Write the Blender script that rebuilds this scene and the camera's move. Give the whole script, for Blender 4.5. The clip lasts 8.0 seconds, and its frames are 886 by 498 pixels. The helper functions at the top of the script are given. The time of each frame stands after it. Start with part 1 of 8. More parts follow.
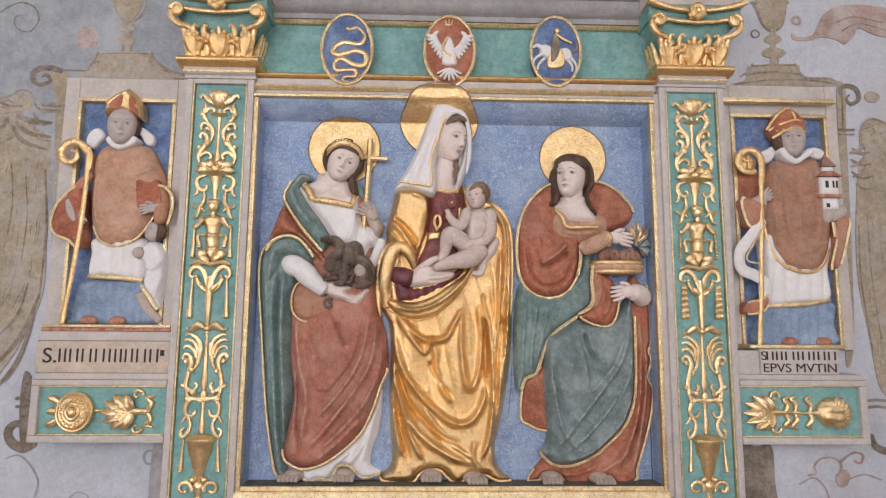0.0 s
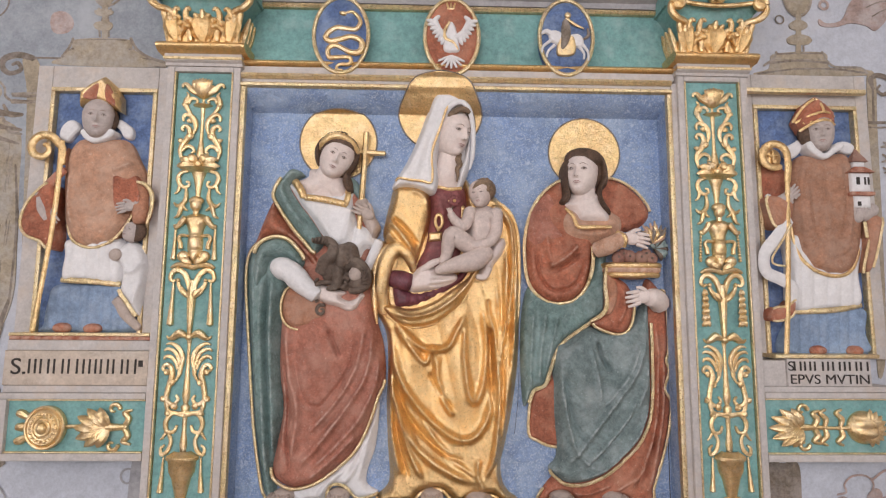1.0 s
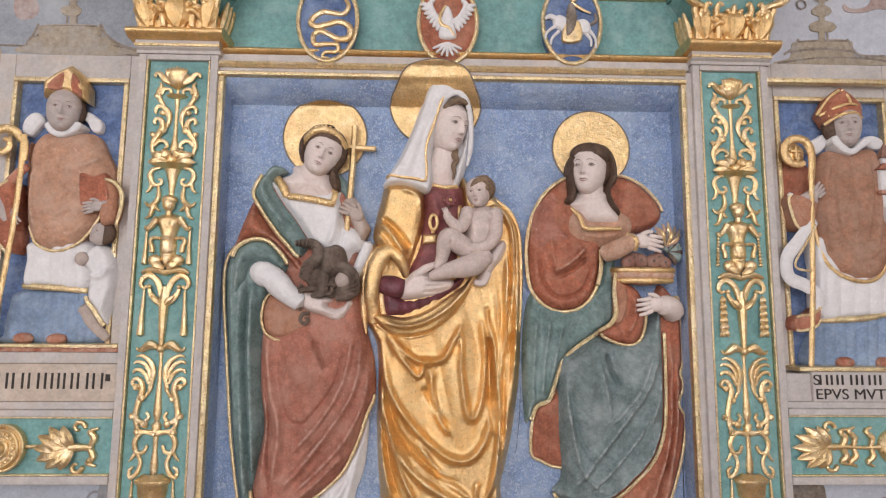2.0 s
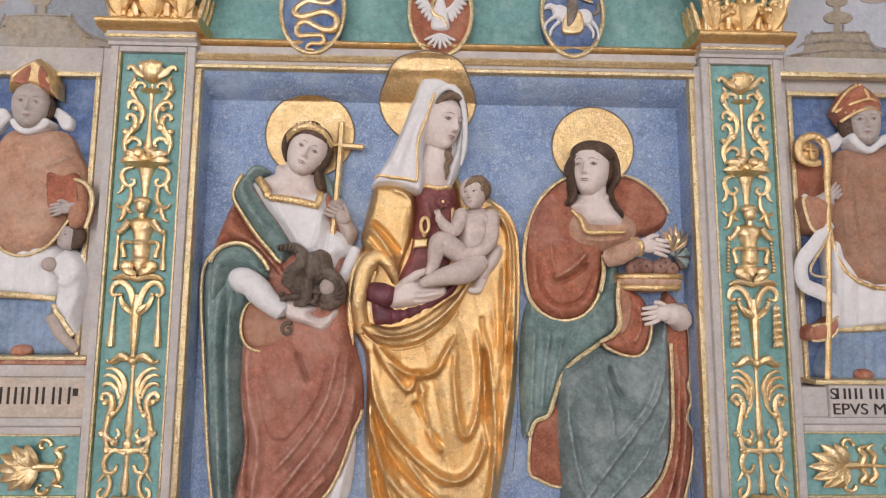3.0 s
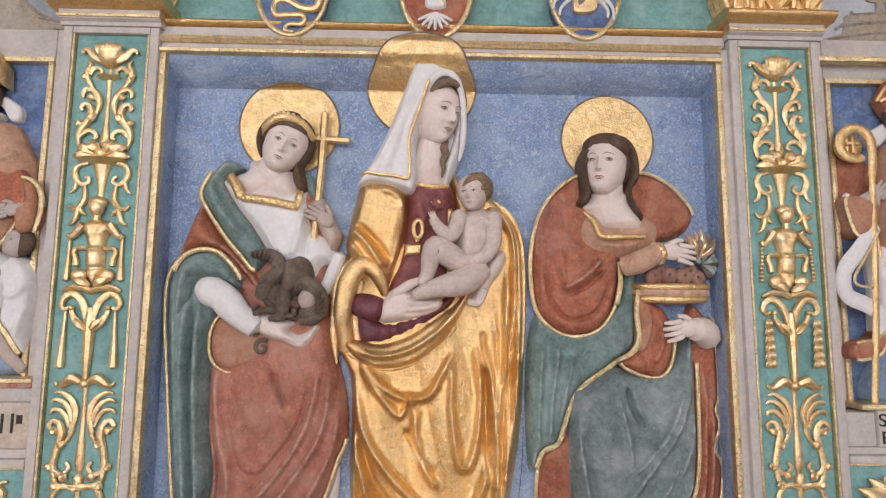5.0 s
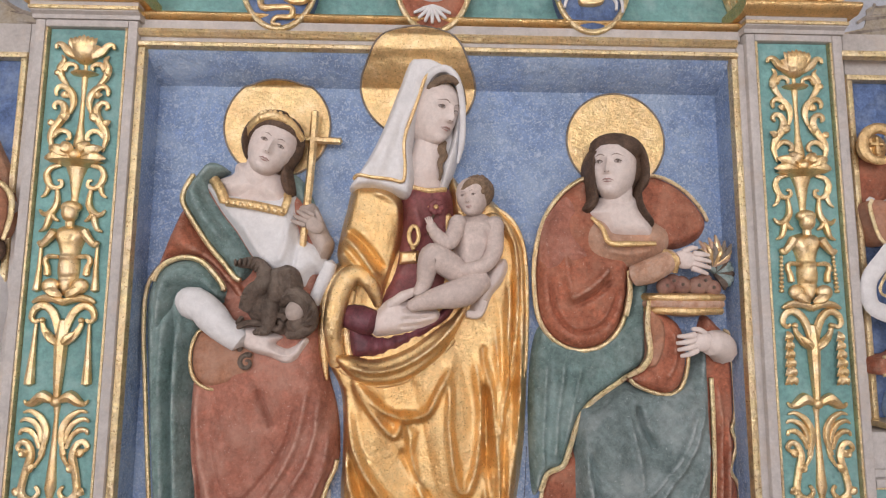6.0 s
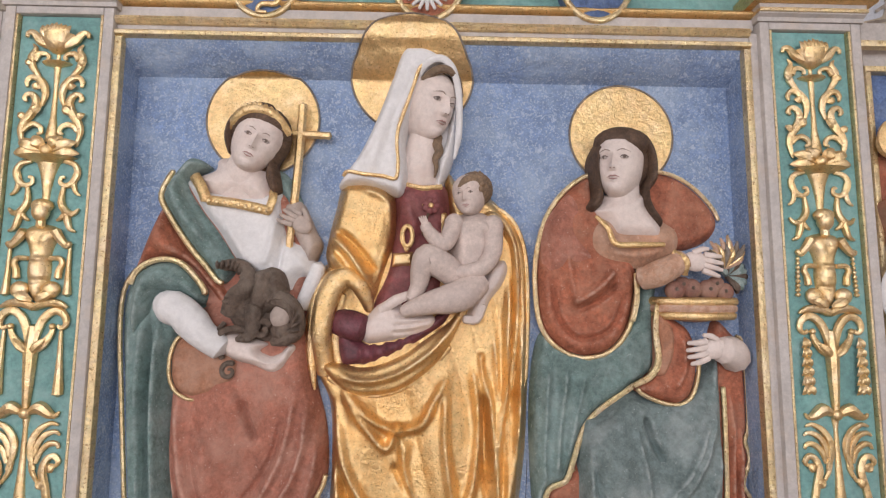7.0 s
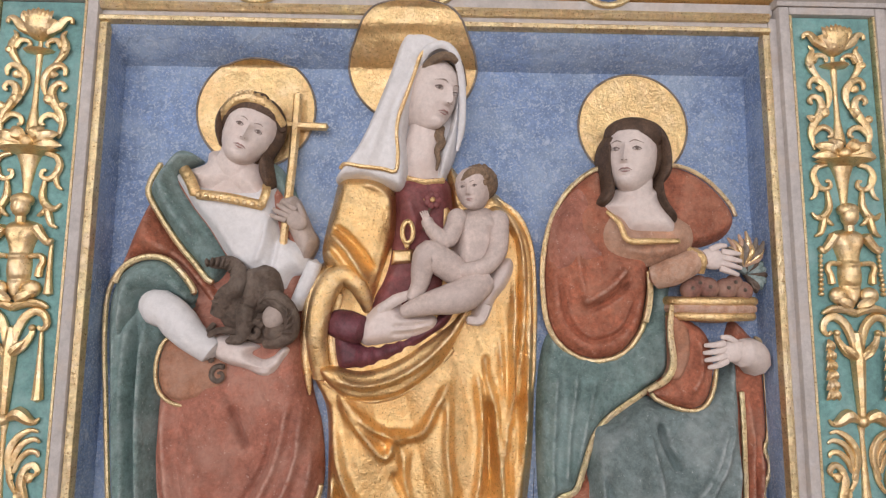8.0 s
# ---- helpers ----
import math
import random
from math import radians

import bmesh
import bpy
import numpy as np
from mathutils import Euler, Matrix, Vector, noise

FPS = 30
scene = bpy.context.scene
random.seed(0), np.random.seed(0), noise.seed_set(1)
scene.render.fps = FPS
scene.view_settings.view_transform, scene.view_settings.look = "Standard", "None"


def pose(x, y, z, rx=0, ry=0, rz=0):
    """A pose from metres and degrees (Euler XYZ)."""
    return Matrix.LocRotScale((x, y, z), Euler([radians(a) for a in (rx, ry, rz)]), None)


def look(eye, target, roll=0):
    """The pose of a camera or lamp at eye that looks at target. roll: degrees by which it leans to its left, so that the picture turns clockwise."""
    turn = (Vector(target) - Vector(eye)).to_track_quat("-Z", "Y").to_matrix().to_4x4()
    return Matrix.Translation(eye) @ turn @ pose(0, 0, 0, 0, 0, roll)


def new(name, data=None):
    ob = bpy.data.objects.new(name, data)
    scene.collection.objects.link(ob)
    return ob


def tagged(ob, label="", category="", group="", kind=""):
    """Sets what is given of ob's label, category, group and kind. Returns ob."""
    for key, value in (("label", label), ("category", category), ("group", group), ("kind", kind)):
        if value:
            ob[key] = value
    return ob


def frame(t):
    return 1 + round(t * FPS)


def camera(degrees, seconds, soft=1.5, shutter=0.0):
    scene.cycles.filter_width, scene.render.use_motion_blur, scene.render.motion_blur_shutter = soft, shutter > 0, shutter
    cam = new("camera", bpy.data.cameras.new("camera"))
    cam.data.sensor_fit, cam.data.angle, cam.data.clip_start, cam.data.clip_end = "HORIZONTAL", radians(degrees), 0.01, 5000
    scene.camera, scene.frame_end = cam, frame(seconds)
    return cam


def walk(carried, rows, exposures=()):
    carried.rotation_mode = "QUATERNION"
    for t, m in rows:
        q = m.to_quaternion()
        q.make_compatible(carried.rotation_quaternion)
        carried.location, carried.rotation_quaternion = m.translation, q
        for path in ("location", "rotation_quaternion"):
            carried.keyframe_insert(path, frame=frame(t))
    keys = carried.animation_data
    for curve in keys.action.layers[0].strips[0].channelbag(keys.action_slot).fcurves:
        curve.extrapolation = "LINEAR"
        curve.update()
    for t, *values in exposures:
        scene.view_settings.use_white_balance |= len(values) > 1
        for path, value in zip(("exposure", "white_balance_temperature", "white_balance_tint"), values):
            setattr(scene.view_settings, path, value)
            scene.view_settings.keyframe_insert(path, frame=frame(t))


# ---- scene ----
cam = camera(74.7, 8.0, soft=1.25)
PATH = [
    (0, (-0.116, 0.002, 1.621), (-0.06, 1.985, 1.874), 0.4),
    (0.5, (-0.119, 0.103, 1.645), (-0.061, 2.087, 1.892), 0.4),
    (1, (-0.121, 0.175, 1.661), (-0.062, 2.159, 1.904), 0.4),
    (1.5, (-0.113, 0.268, 1.678), (-0.054, 2.253, 1.92), 0.4),
    (3, (-0.072, 0.472, 1.732), (-0.01, 2.457, 1.969), 0.4),
    (3.5, (-0.064, 0.536, 1.743), (-0.001, 2.52, 1.982), 0.4),
    (4, (-0.06, 0.591, 1.752), (0.001, 2.576, 1.99), 0.4),
    (4.5, (-0.054, 0.638, 1.759), (0.005, 2.622, 1.999), 0.4),
    (6, (-0.038, 0.795, 1.81), (0.018, 2.779, 2.05), 0.4),
    (6.5, (-0.03, 0.838, 1.815), (0.026, 2.822, 2.059), 0.4),
    (7, (-0.025, 0.887, 1.825), (0.033, 2.872, 2.064), 0.4),
    (7.5, (-0.026, 0.923, 1.828), (0.03, 2.908, 2.067), 0.4),
    (8, (-0.025, 0.967, 1.824), (0.028, 2.951, 2.067), 0.4),
]
walk(cam, [(t, look(eye, target, roll)) for t, eye, target, roll in PATH])


# ---- light ----
world = bpy.data.worlds.new("sky")
scene.world = world
world.use_nodes = True
wn = world.node_tree
sky = wn.nodes.new("ShaderNodeTexSky")
sky.sky_type = "NISHITA"
sky.sun_disc = False
sky.sun_elevation, sky.sun_rotation = radians(35), radians(120)
wn.nodes["Background"].inputs["Strength"].default_value = 0.1
wn.links.new(sky.outputs[0], wn.nodes["Background"].inputs["Color"])


def window_fill_lamp(m, w, h, power, colour):
    lamp = bpy.data.lights.new("window_fill_light", "AREA")
    lamp.shape, lamp.size, lamp.size_y, lamp.energy, lamp.color = "RECTANGLE", w, h, power, colour
    ob = new("window_fill_light", lamp)
    ob.matrix_world = m
    return ob


window_fill_lamp(look((-4.0, -2.4, 3.3), (0.0, 1.6, 2.0)), 1.6, 2.6, 70, (0.98, 0.97, 1.0))
window_fill_lamp(look((-0.8, -6.9, 2.7), (-0.5, 2.0, 2.3)), 5.2, 4.3, 372, (1.0, 0.955, 1.0))
# Added fill from the unseen east side; no source is known there.
window_fill_lamp(look((3.95, -2.4, 3.2), (0.6, 1.6, 2.0)), 1.4, 2.4, 35, (1.0, 0.96, 0.95))
scene.view_settings.exposure = 0.0


# ---- materials ----
def paint(name, rgb, rough=0.75, metal=0.0, vary=0.18, fine=60.0, coarse=5.0, speck=0.0, speck_rgb=(0.08, 0.06, 0.05), bump=0.25, worn=None, worn_at=0.62, patch=9.0, ridge=None, wrinkle=0.0, specks=0.61, fleck=None, crumple=24.0):
    """Painted plaster or gilding: colour that drifts at two scales, fine relief, specks and worn spots."""
    mat = bpy.data.materials.new(name)
    mat.use_nodes = True
    nt = mat.node_tree
    bsdf = nt.nodes["Principled BSDF"]
    co = nt.nodes.new("ShaderNodeTexCoord")

    def noise_at(scale, detail=5.0, rough_=0.6):
        n = nt.nodes.new("ShaderNodeTexNoise")
        n.inputs["Scale"].default_value, n.inputs["Detail"].default_value, n.inputs["Roughness"].default_value = scale, detail, rough_
        nt.links.new(co.outputs["Object"], n.inputs["Vector"])
        return n

    def ramp(fac, a, b, lo, hi):
        r = nt.nodes.new("ShaderNodeValToRGB")
        r.color_ramp.elements[0].position, r.color_ramp.elements[1].position = lo, hi
        r.color_ramp.elements[0].color, r.color_ramp.elements[1].color = (*a, 1), (*b, 1)
        nt.links.new(fac, r.inputs[0])
        return r.outputs[0]

    def mix(kind, fac, a, b):
        m = nt.nodes.new("ShaderNodeMix")
        m.data_type, m.blend_type = "RGBA", kind
        for key, value in ((0, fac), (6, a), (7, b)):
            if hasattr(value, "links"):
                nt.links.new(value, m.inputs[key])
            else:
                m.inputs[key].default_value = value if key == 0 else (*value, 1)
        return m.outputs[2]

    big, small = noise_at(coarse), noise_at(fine * 1.6, 6.0, 0.75)
    dark = tuple(c * (1 - vary) for c in rgb)
    light = tuple(min(1, c * (1 + vary)) for c in rgb)
    colour = ramp(big.outputs["Fac"], dark, light, 0.32, 0.68)
    grain = ramp(small.outputs["Fac"], (1 - 1.6 * vary,) * 3, (1, 1, 1), 0.38, 0.57)
    colour = mix("MULTIPLY", 0.9, colour, grain)
    blot = ramp(noise_at(coarse * 4.5, 6.0, 0.65).outputs["Fac"], (1 - 1.3 * vary,) * 3, (1, 1, 1), 0.36, 0.6)
    colour = mix("MULTIPLY", 0.9, colour, blot)
    brush = noise_at(fine * 0.55, 8.0, 0.78)
    brush.inputs["Distortion"].default_value = 0.6
    colour = mix("MULTIPLY", 1.0, colour, ramp(brush.outputs["Fac"], (1 - 1.5 * vary,) * 3, (1 + 0.7 * vary,) * 3, 0.36, 0.64))
    if worn:
        w = noise_at(patch, 8.0, 0.7)
        mask = ramp(w.outputs["Fac"], (0, 0, 0), (0.7, 0.7, 0.7), worn_at - 0.06, worn_at + 0.16)
        colour = mix("MIX", mask, colour, worn)
    # Paler colour along raised ridges, broken up by noise.
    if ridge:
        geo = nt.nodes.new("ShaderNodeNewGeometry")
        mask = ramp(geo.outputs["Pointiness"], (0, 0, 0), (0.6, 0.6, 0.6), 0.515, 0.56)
        breakup = ramp(noise_at(38.0, 5.0, 0.7).outputs["Fac"], (0, 0, 0), (1, 1, 1), 0.42, 0.6)
        colour = mix("MIX", mix("MULTIPLY", 1.0, mask, breakup), colour, ridge)
    if speck:
        v = noise_at(speck, 3.0, 0.5)
        mask = ramp(v.outputs["Fac"], (0, 0, 0), (0.75, 0.75, 0.75), specks, specks + 0.06)
        colour = mix("MIX", mask, colour, speck_rgb)
    if fleck:
        tint, per, share = fleck
        spot = noise_at(per, 4.0, 0.65)
        spot.inputs["Distortion"].default_value = 0.8
        colour = mix("MIX", ramp(spot.outputs["Fac"], (0, 0, 0), (0.8, 0.8, 0.8), share, share + 0.09), colour, tint)
    nt.links.new(colour, bsdf.inputs["Base Color"])
    bsdf.inputs["Metallic"].default_value = metal
    r = nt.nodes.new("ShaderNodeMapRange")
    r.inputs["To Min"].default_value, r.inputs["To Max"].default_value = max(0.05, rough - 0.12), min(1, rough + 0.12)
    nt.links.new(small.outputs["Fac"], r.inputs[0])
    nt.links.new(r.outputs[0], bsdf.inputs["Roughness"])
    b = nt.nodes.new("ShaderNodeBump")
    b.inputs["Strength"].default_value, b.inputs["Distance"].default_value = bump, 0.0045
    nt.links.new(small.outputs["Fac"], b.inputs["Height"])
    b2 = nt.nodes.new("ShaderNodeBump")
    b2.inputs["Strength"].default_value, b2.inputs["Distance"].default_value = bump, 0.012
    nt.links.new(noise_at(fine * 0.25, 3.0).outputs["Fac"], b2.inputs["Height"])
    nt.links.new(b.outputs[0], b2.inputs["Normal"])
    top = b2
    if wrinkle:
        w = noise_at(crumple, 6.0, 0.62)
        w.inputs["Distortion"].default_value = 2.2
        top = nt.nodes.new("ShaderNodeBump")
        top.inputs["Strength"].default_value, top.inputs["Distance"].default_value = wrinkle, 0.03
        nt.links.new(w.outputs["Fac"], top.inputs["Height"])
        nt.links.new(b2.outputs[0], top.inputs["Normal"])
    nt.links.new(top.outputs[0], bsdf.inputs["Normal"])
    return mat


WHITE = paint("white_plaster", (0.575, 0.535, 0.51), 0.8, vary=0.08, worn=(0.58, 0.47, 0.38), worn_at=0.57, patch=8, fleck=((0.44, 0.37, 0.31), 130, 0.69))
WALL = paint("wall_plaster", (0.55, 0.575, 0.64), 0.85, vary=0.08, coarse=2.5, worn=(0.50, 0.49, 0.50), worn_at=0.56, patch=3.0, bump=0.25)
GREY = paint("grey_plaster", (0.40, 0.39, 0.40), 0.85, vary=0.10)
BLUE = paint("blue_plaster", (0.285, 0.40, 0.645), 0.85, vary=0.13, fine=95, coarse=5, speck=190, speck_rgb=(0.50, 0.58, 0.70), specks=0.56, bump=0.9, worn=(0.42, 0.52, 0.66), worn_at=0.50, patch=7, wrinkle=0.12, fleck=((0.52, 0.60, 0.72), 60, 0.58))
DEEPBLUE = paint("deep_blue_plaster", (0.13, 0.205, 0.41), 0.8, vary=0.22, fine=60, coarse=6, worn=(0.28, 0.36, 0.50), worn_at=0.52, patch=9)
TURQ = paint("turquoise_plaster", (0.215, 0.43, 0.415), 0.8, vary=0.12, fine=60, coarse=6, worn=(0.34, 0.50, 0.49), worn_at=0.55, patch=10)
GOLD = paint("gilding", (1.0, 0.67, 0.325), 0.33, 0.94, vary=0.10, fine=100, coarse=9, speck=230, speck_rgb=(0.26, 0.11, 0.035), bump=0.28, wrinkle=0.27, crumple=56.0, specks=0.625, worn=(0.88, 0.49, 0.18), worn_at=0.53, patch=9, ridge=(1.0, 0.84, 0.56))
TRIM = paint("worn_gilding", (1.0, 0.74, 0.42), 0.33, 0.84, vary=0.14, fine=60, coarse=14, speck=170, speck_rgb=(0.36, 0.19, 0.08), bump=0.3, worn=(0.84, 0.70, 0.52), worn_at=0.53, patch=22, wrinkle=0.3, crumple=50.0)
ORN = paint("ornament_gilding", (0.98, 0.685, 0.355), 0.32, 0.9, vary=0.10, fine=90, coarse=20, speck=220, speck_rgb=(0.25, 0.12, 0.045), bump=0.26, specks=0.645, worn=(0.95, 0.80, 0.57), worn_at=0.52, patch=26, wrinkle=0.18, crumple=56.0)
LEAF = paint("leaf_gilding", (1.0, 0.675, 0.335), 0.36, 0.92, vary=0.10, fine=90, coarse=15, speck=200, speck_rgb=(0.32, 0.15, 0.045), bump=0.3, wrinkle=0.28, crumple=40.0, specks=0.635, worn=(1.0, 0.80, 0.52), worn_at=0.56, patch=18)
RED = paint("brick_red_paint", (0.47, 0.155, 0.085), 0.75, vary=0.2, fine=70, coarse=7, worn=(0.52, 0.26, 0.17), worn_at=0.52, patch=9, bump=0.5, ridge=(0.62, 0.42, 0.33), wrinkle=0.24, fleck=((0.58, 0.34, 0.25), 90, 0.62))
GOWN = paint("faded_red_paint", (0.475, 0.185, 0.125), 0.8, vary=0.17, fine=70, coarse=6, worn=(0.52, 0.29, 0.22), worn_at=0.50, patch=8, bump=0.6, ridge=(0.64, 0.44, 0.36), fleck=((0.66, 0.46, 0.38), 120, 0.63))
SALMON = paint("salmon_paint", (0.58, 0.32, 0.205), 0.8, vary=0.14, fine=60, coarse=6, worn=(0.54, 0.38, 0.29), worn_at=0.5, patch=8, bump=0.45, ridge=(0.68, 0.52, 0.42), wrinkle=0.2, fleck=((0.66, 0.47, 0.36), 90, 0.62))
ORANGE = paint("orange_paint", (0.52, 0.24, 0.14), 0.8, vary=0.16, fine=70, worn=(0.48, 0.30, 0.22), worn_at=0.5, bump=0.4, wrinkle=0.25)
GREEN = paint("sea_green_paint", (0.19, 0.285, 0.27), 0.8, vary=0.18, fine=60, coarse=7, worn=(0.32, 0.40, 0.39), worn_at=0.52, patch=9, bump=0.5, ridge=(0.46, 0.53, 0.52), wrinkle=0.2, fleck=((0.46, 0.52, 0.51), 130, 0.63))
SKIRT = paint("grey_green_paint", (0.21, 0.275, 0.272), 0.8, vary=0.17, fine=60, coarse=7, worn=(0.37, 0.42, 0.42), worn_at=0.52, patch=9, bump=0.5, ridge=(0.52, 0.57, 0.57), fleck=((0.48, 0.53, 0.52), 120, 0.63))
SKIN = paint("pale_stone_paint", (0.775, 0.67, 0.62), 0.55, vary=0.06, fine=60, coarse=9, bump=0.25, worn=(0.66, 0.52, 0.47), worn_at=0.55, patch=14)
SEPIA = paint("sepia_wall_painting", (0.335, 0.275, 0.215), 0.88, vary=0.2, worn=(0.42, 0.39, 0.36), worn_at=0.48, patch=12)
INFANT = paint("mottled_stone_paint", (0.70, 0.58, 0.525), 0.6, vary=0.1, fine=60, coarse=9, bump=0.3, worn=(0.48, 0.39, 0.36), worn_at=0.54, patch=16)
TAN = paint("tan_stone_paint", (0.50, 0.41, 0.36), 0.65, vary=0.08, bump=0.15)
FACE = paint("grey_stone_paint", (0.53, 0.46, 0.43), 0.65, vary=0.1, fine=60, coarse=9, bump=0.25, worn=(0.42, 0.34, 0.31), worn_at=0.52, patch=14)
CLOTH = paint("white_cloth_paint", (0.80, 0.785, 0.785), 0.65, vary=0.05, fine=50, bump=0.35, worn=(0.66, 0.64, 0.63), worn_at=0.56, wrinkle=0.12)
PALEBLUE = paint("pale_blue_paint", (0.27, 0.37, 0.53), 0.8, vary=0.15, worn=(0.38, 0.45, 0.56), worn_at=0.55)
HAIR = paint("brown_hair_paint", (0.15, 0.09, 0.058), 0.7, vary=0.25, fine=80, bump=0.4)
FAIR = paint("fair_hair_paint", (0.30, 0.20, 0.125), 0.7, vary=0.25, fine=80, bump=0.4)
LIP = paint("lip_paint", (0.47, 0.275, 0.25), 0.6, vary=0.1)
EYE = paint("eye_paint", (0.17, 0.125, 0.105), 0.5, vary=0.1)
BROW = paint("brow_and_shade_paint", (0.36, 0.27, 0.225), 0.7, vary=0.1)
ASHEN = paint("ashen_wall_patch", (0.345, 0.375, 0.415), 0.88, vary=0.1, coarse=4, worn=(0.45, 0.47, 0.50), worn_at=0.52, patch=5)
MAROON = paint("maroon_paint", (0.17, 0.045, 0.06), 0.55, vary=0.25, worn=(0.28, 0.13, 0.15), worn_at=0.58)
STONE = paint("dark_stone_paint", (0.20, 0.14, 0.105), 0.7, vary=0.22, fine=60, bump=0.7, worn=(0.26, 0.21, 0.17), worn_at=0.5, patch=14, wrinkle=0.6)
LEDGE = paint("ledge_paint", (0.14, 0.135, 0.115), 0.85, vary=0.2)
PEACH = paint("peach_plaster", (0.60, 0.50, 0.41), 0.85, vary=0.1, worn=(0.62, 0.57, 0.52), worn_at=0.55, patch=6)
INK = paint("black_lettering", (0.05, 0.04, 0.035), 0.8, vary=0.2)
BEIGE = paint("beige_wall_painting", (0.43, 0.36, 0.265), 0.88, vary=0.14, coarse=7, worn=(0.44, 0.42, 0.41), worn_at=0.53, patch=6)
UMBER = paint("umber_painting_and_shade", (0.25, 0.20, 0.155), 0.88, vary=0.2, worn=(0.36, 0.32, 0.29), worn_at=0.48, patch=12)
ROSE = paint("rose_wall_painting", (0.45, 0.33, 0.29), 0.88, vary=0.14, worn=(0.54, 0.50, 0.50), worn_at=0.5, patch=8)
CRIMSON = paint("crimson_paint", (0.27, 0.075, 0.075), 0.6, vary=0.2, worn=(0.36, 0.17, 0.16), worn_at=0.54, wrinkle=0.2)
BROWN = paint("brown_rose_paint", (0.46, 0.235, 0.145), 0.8, vary=0.15, fine=60, coarse=6, worn=(0.44, 0.30, 0.23), worn_at=0.5, patch=8, bump=0.4, wrinkle=0.2, fleck=((0.55, 0.38, 0.28), 90, 0.62))
FRUIT = paint("fruit_paint", (0.34, 0.16, 0.12), 0.6, vary=0.2, worn=(0.42, 0.27, 0.2), worn_at=0.52)
EYEBALL = paint("eyeball_paint", (0.52, 0.45, 0.42), 0.5, vary=0.06)
FLOOR = paint("stone_floor", (0.46, 0.35, 0.26), 0.5, vary=0.2, fine=12, coarse=2)
ROOM = paint("room_plaster", (0.62, 0.59, 0.56), 0.9, vary=0.06)
WOOD = paint("dark_timber", (0.12, 0.08, 0.05), 0.6, vary=0.2)


# ---- modelling kit ----
def curve(pts, n=7, closed=False):
    """A Catmull-Rom curve through points of any dimension."""
    p = np.array(pts, float)
    k = len(p)
    if k < 3 and not closed:
        return np.array([p[0] + (p[-1] - p[0]) * i / n for i in range(n + 1)])
    out = []
    for i in range(k if closed else k - 1):
        if closed:
            a, b, c, d = p[i - 1], p[i], p[(i + 1) % k], p[(i + 2) % k]
        else:
            a, b, c, d = p[max(i - 1, 0)], p[i], p[i + 1], p[min(i + 2, k - 1)]
        for j in range(n):
            t = j / n
            out.append(0.5 * (2 * b + (c - a) * t + (2 * a - 5 * b + 4 * c - d) * t * t + (3 * b - a - 3 * c + d) * t ** 3))
    if not closed:
        out.append(p[-1])
    return np.array(out)


def nearest(q, line, closed):
    """For each point of q the distance to a polyline, the foot on it and the share of its length."""
    a = line
    b = np.roll(line, -1, axis=0) if closed else line[1:]
    if not closed:
        a = line[:-1]
    e = b - a
    l2 = np.maximum((e ** 2).sum(1), 1e-12)
    best = np.full(len(q), 1e9)
    foot = np.zeros_like(q)
    share = np.zeros(len(q))
    for i in range(len(a)):
        t = np.clip(((q - a[i]) @ e[i]) / l2[i], 0, 1)
        f = a[i] + t[:, None] * e[i]
        d = ((q - f) ** 2).sum(1)
        w = d < best
        best[w], foot[w], share[w] = d[w], f[w], (i + t[w]) / len(a)
    return np.sqrt(best), foot, share


def inside(q, poly):
    x, z = q[:, 0], q[:, 1]
    c = np.zeros(len(q), bool)
    for (x0, z0), (x1, z1) in zip(poly, np.roll(poly, -1, axis=0)):
        if z0 != z1:
            c ^= ((z0 > z) != (z1 > z)) & (x < (x1 - x0) * (z - z0) / (z1 - z0) + x0)
    return c


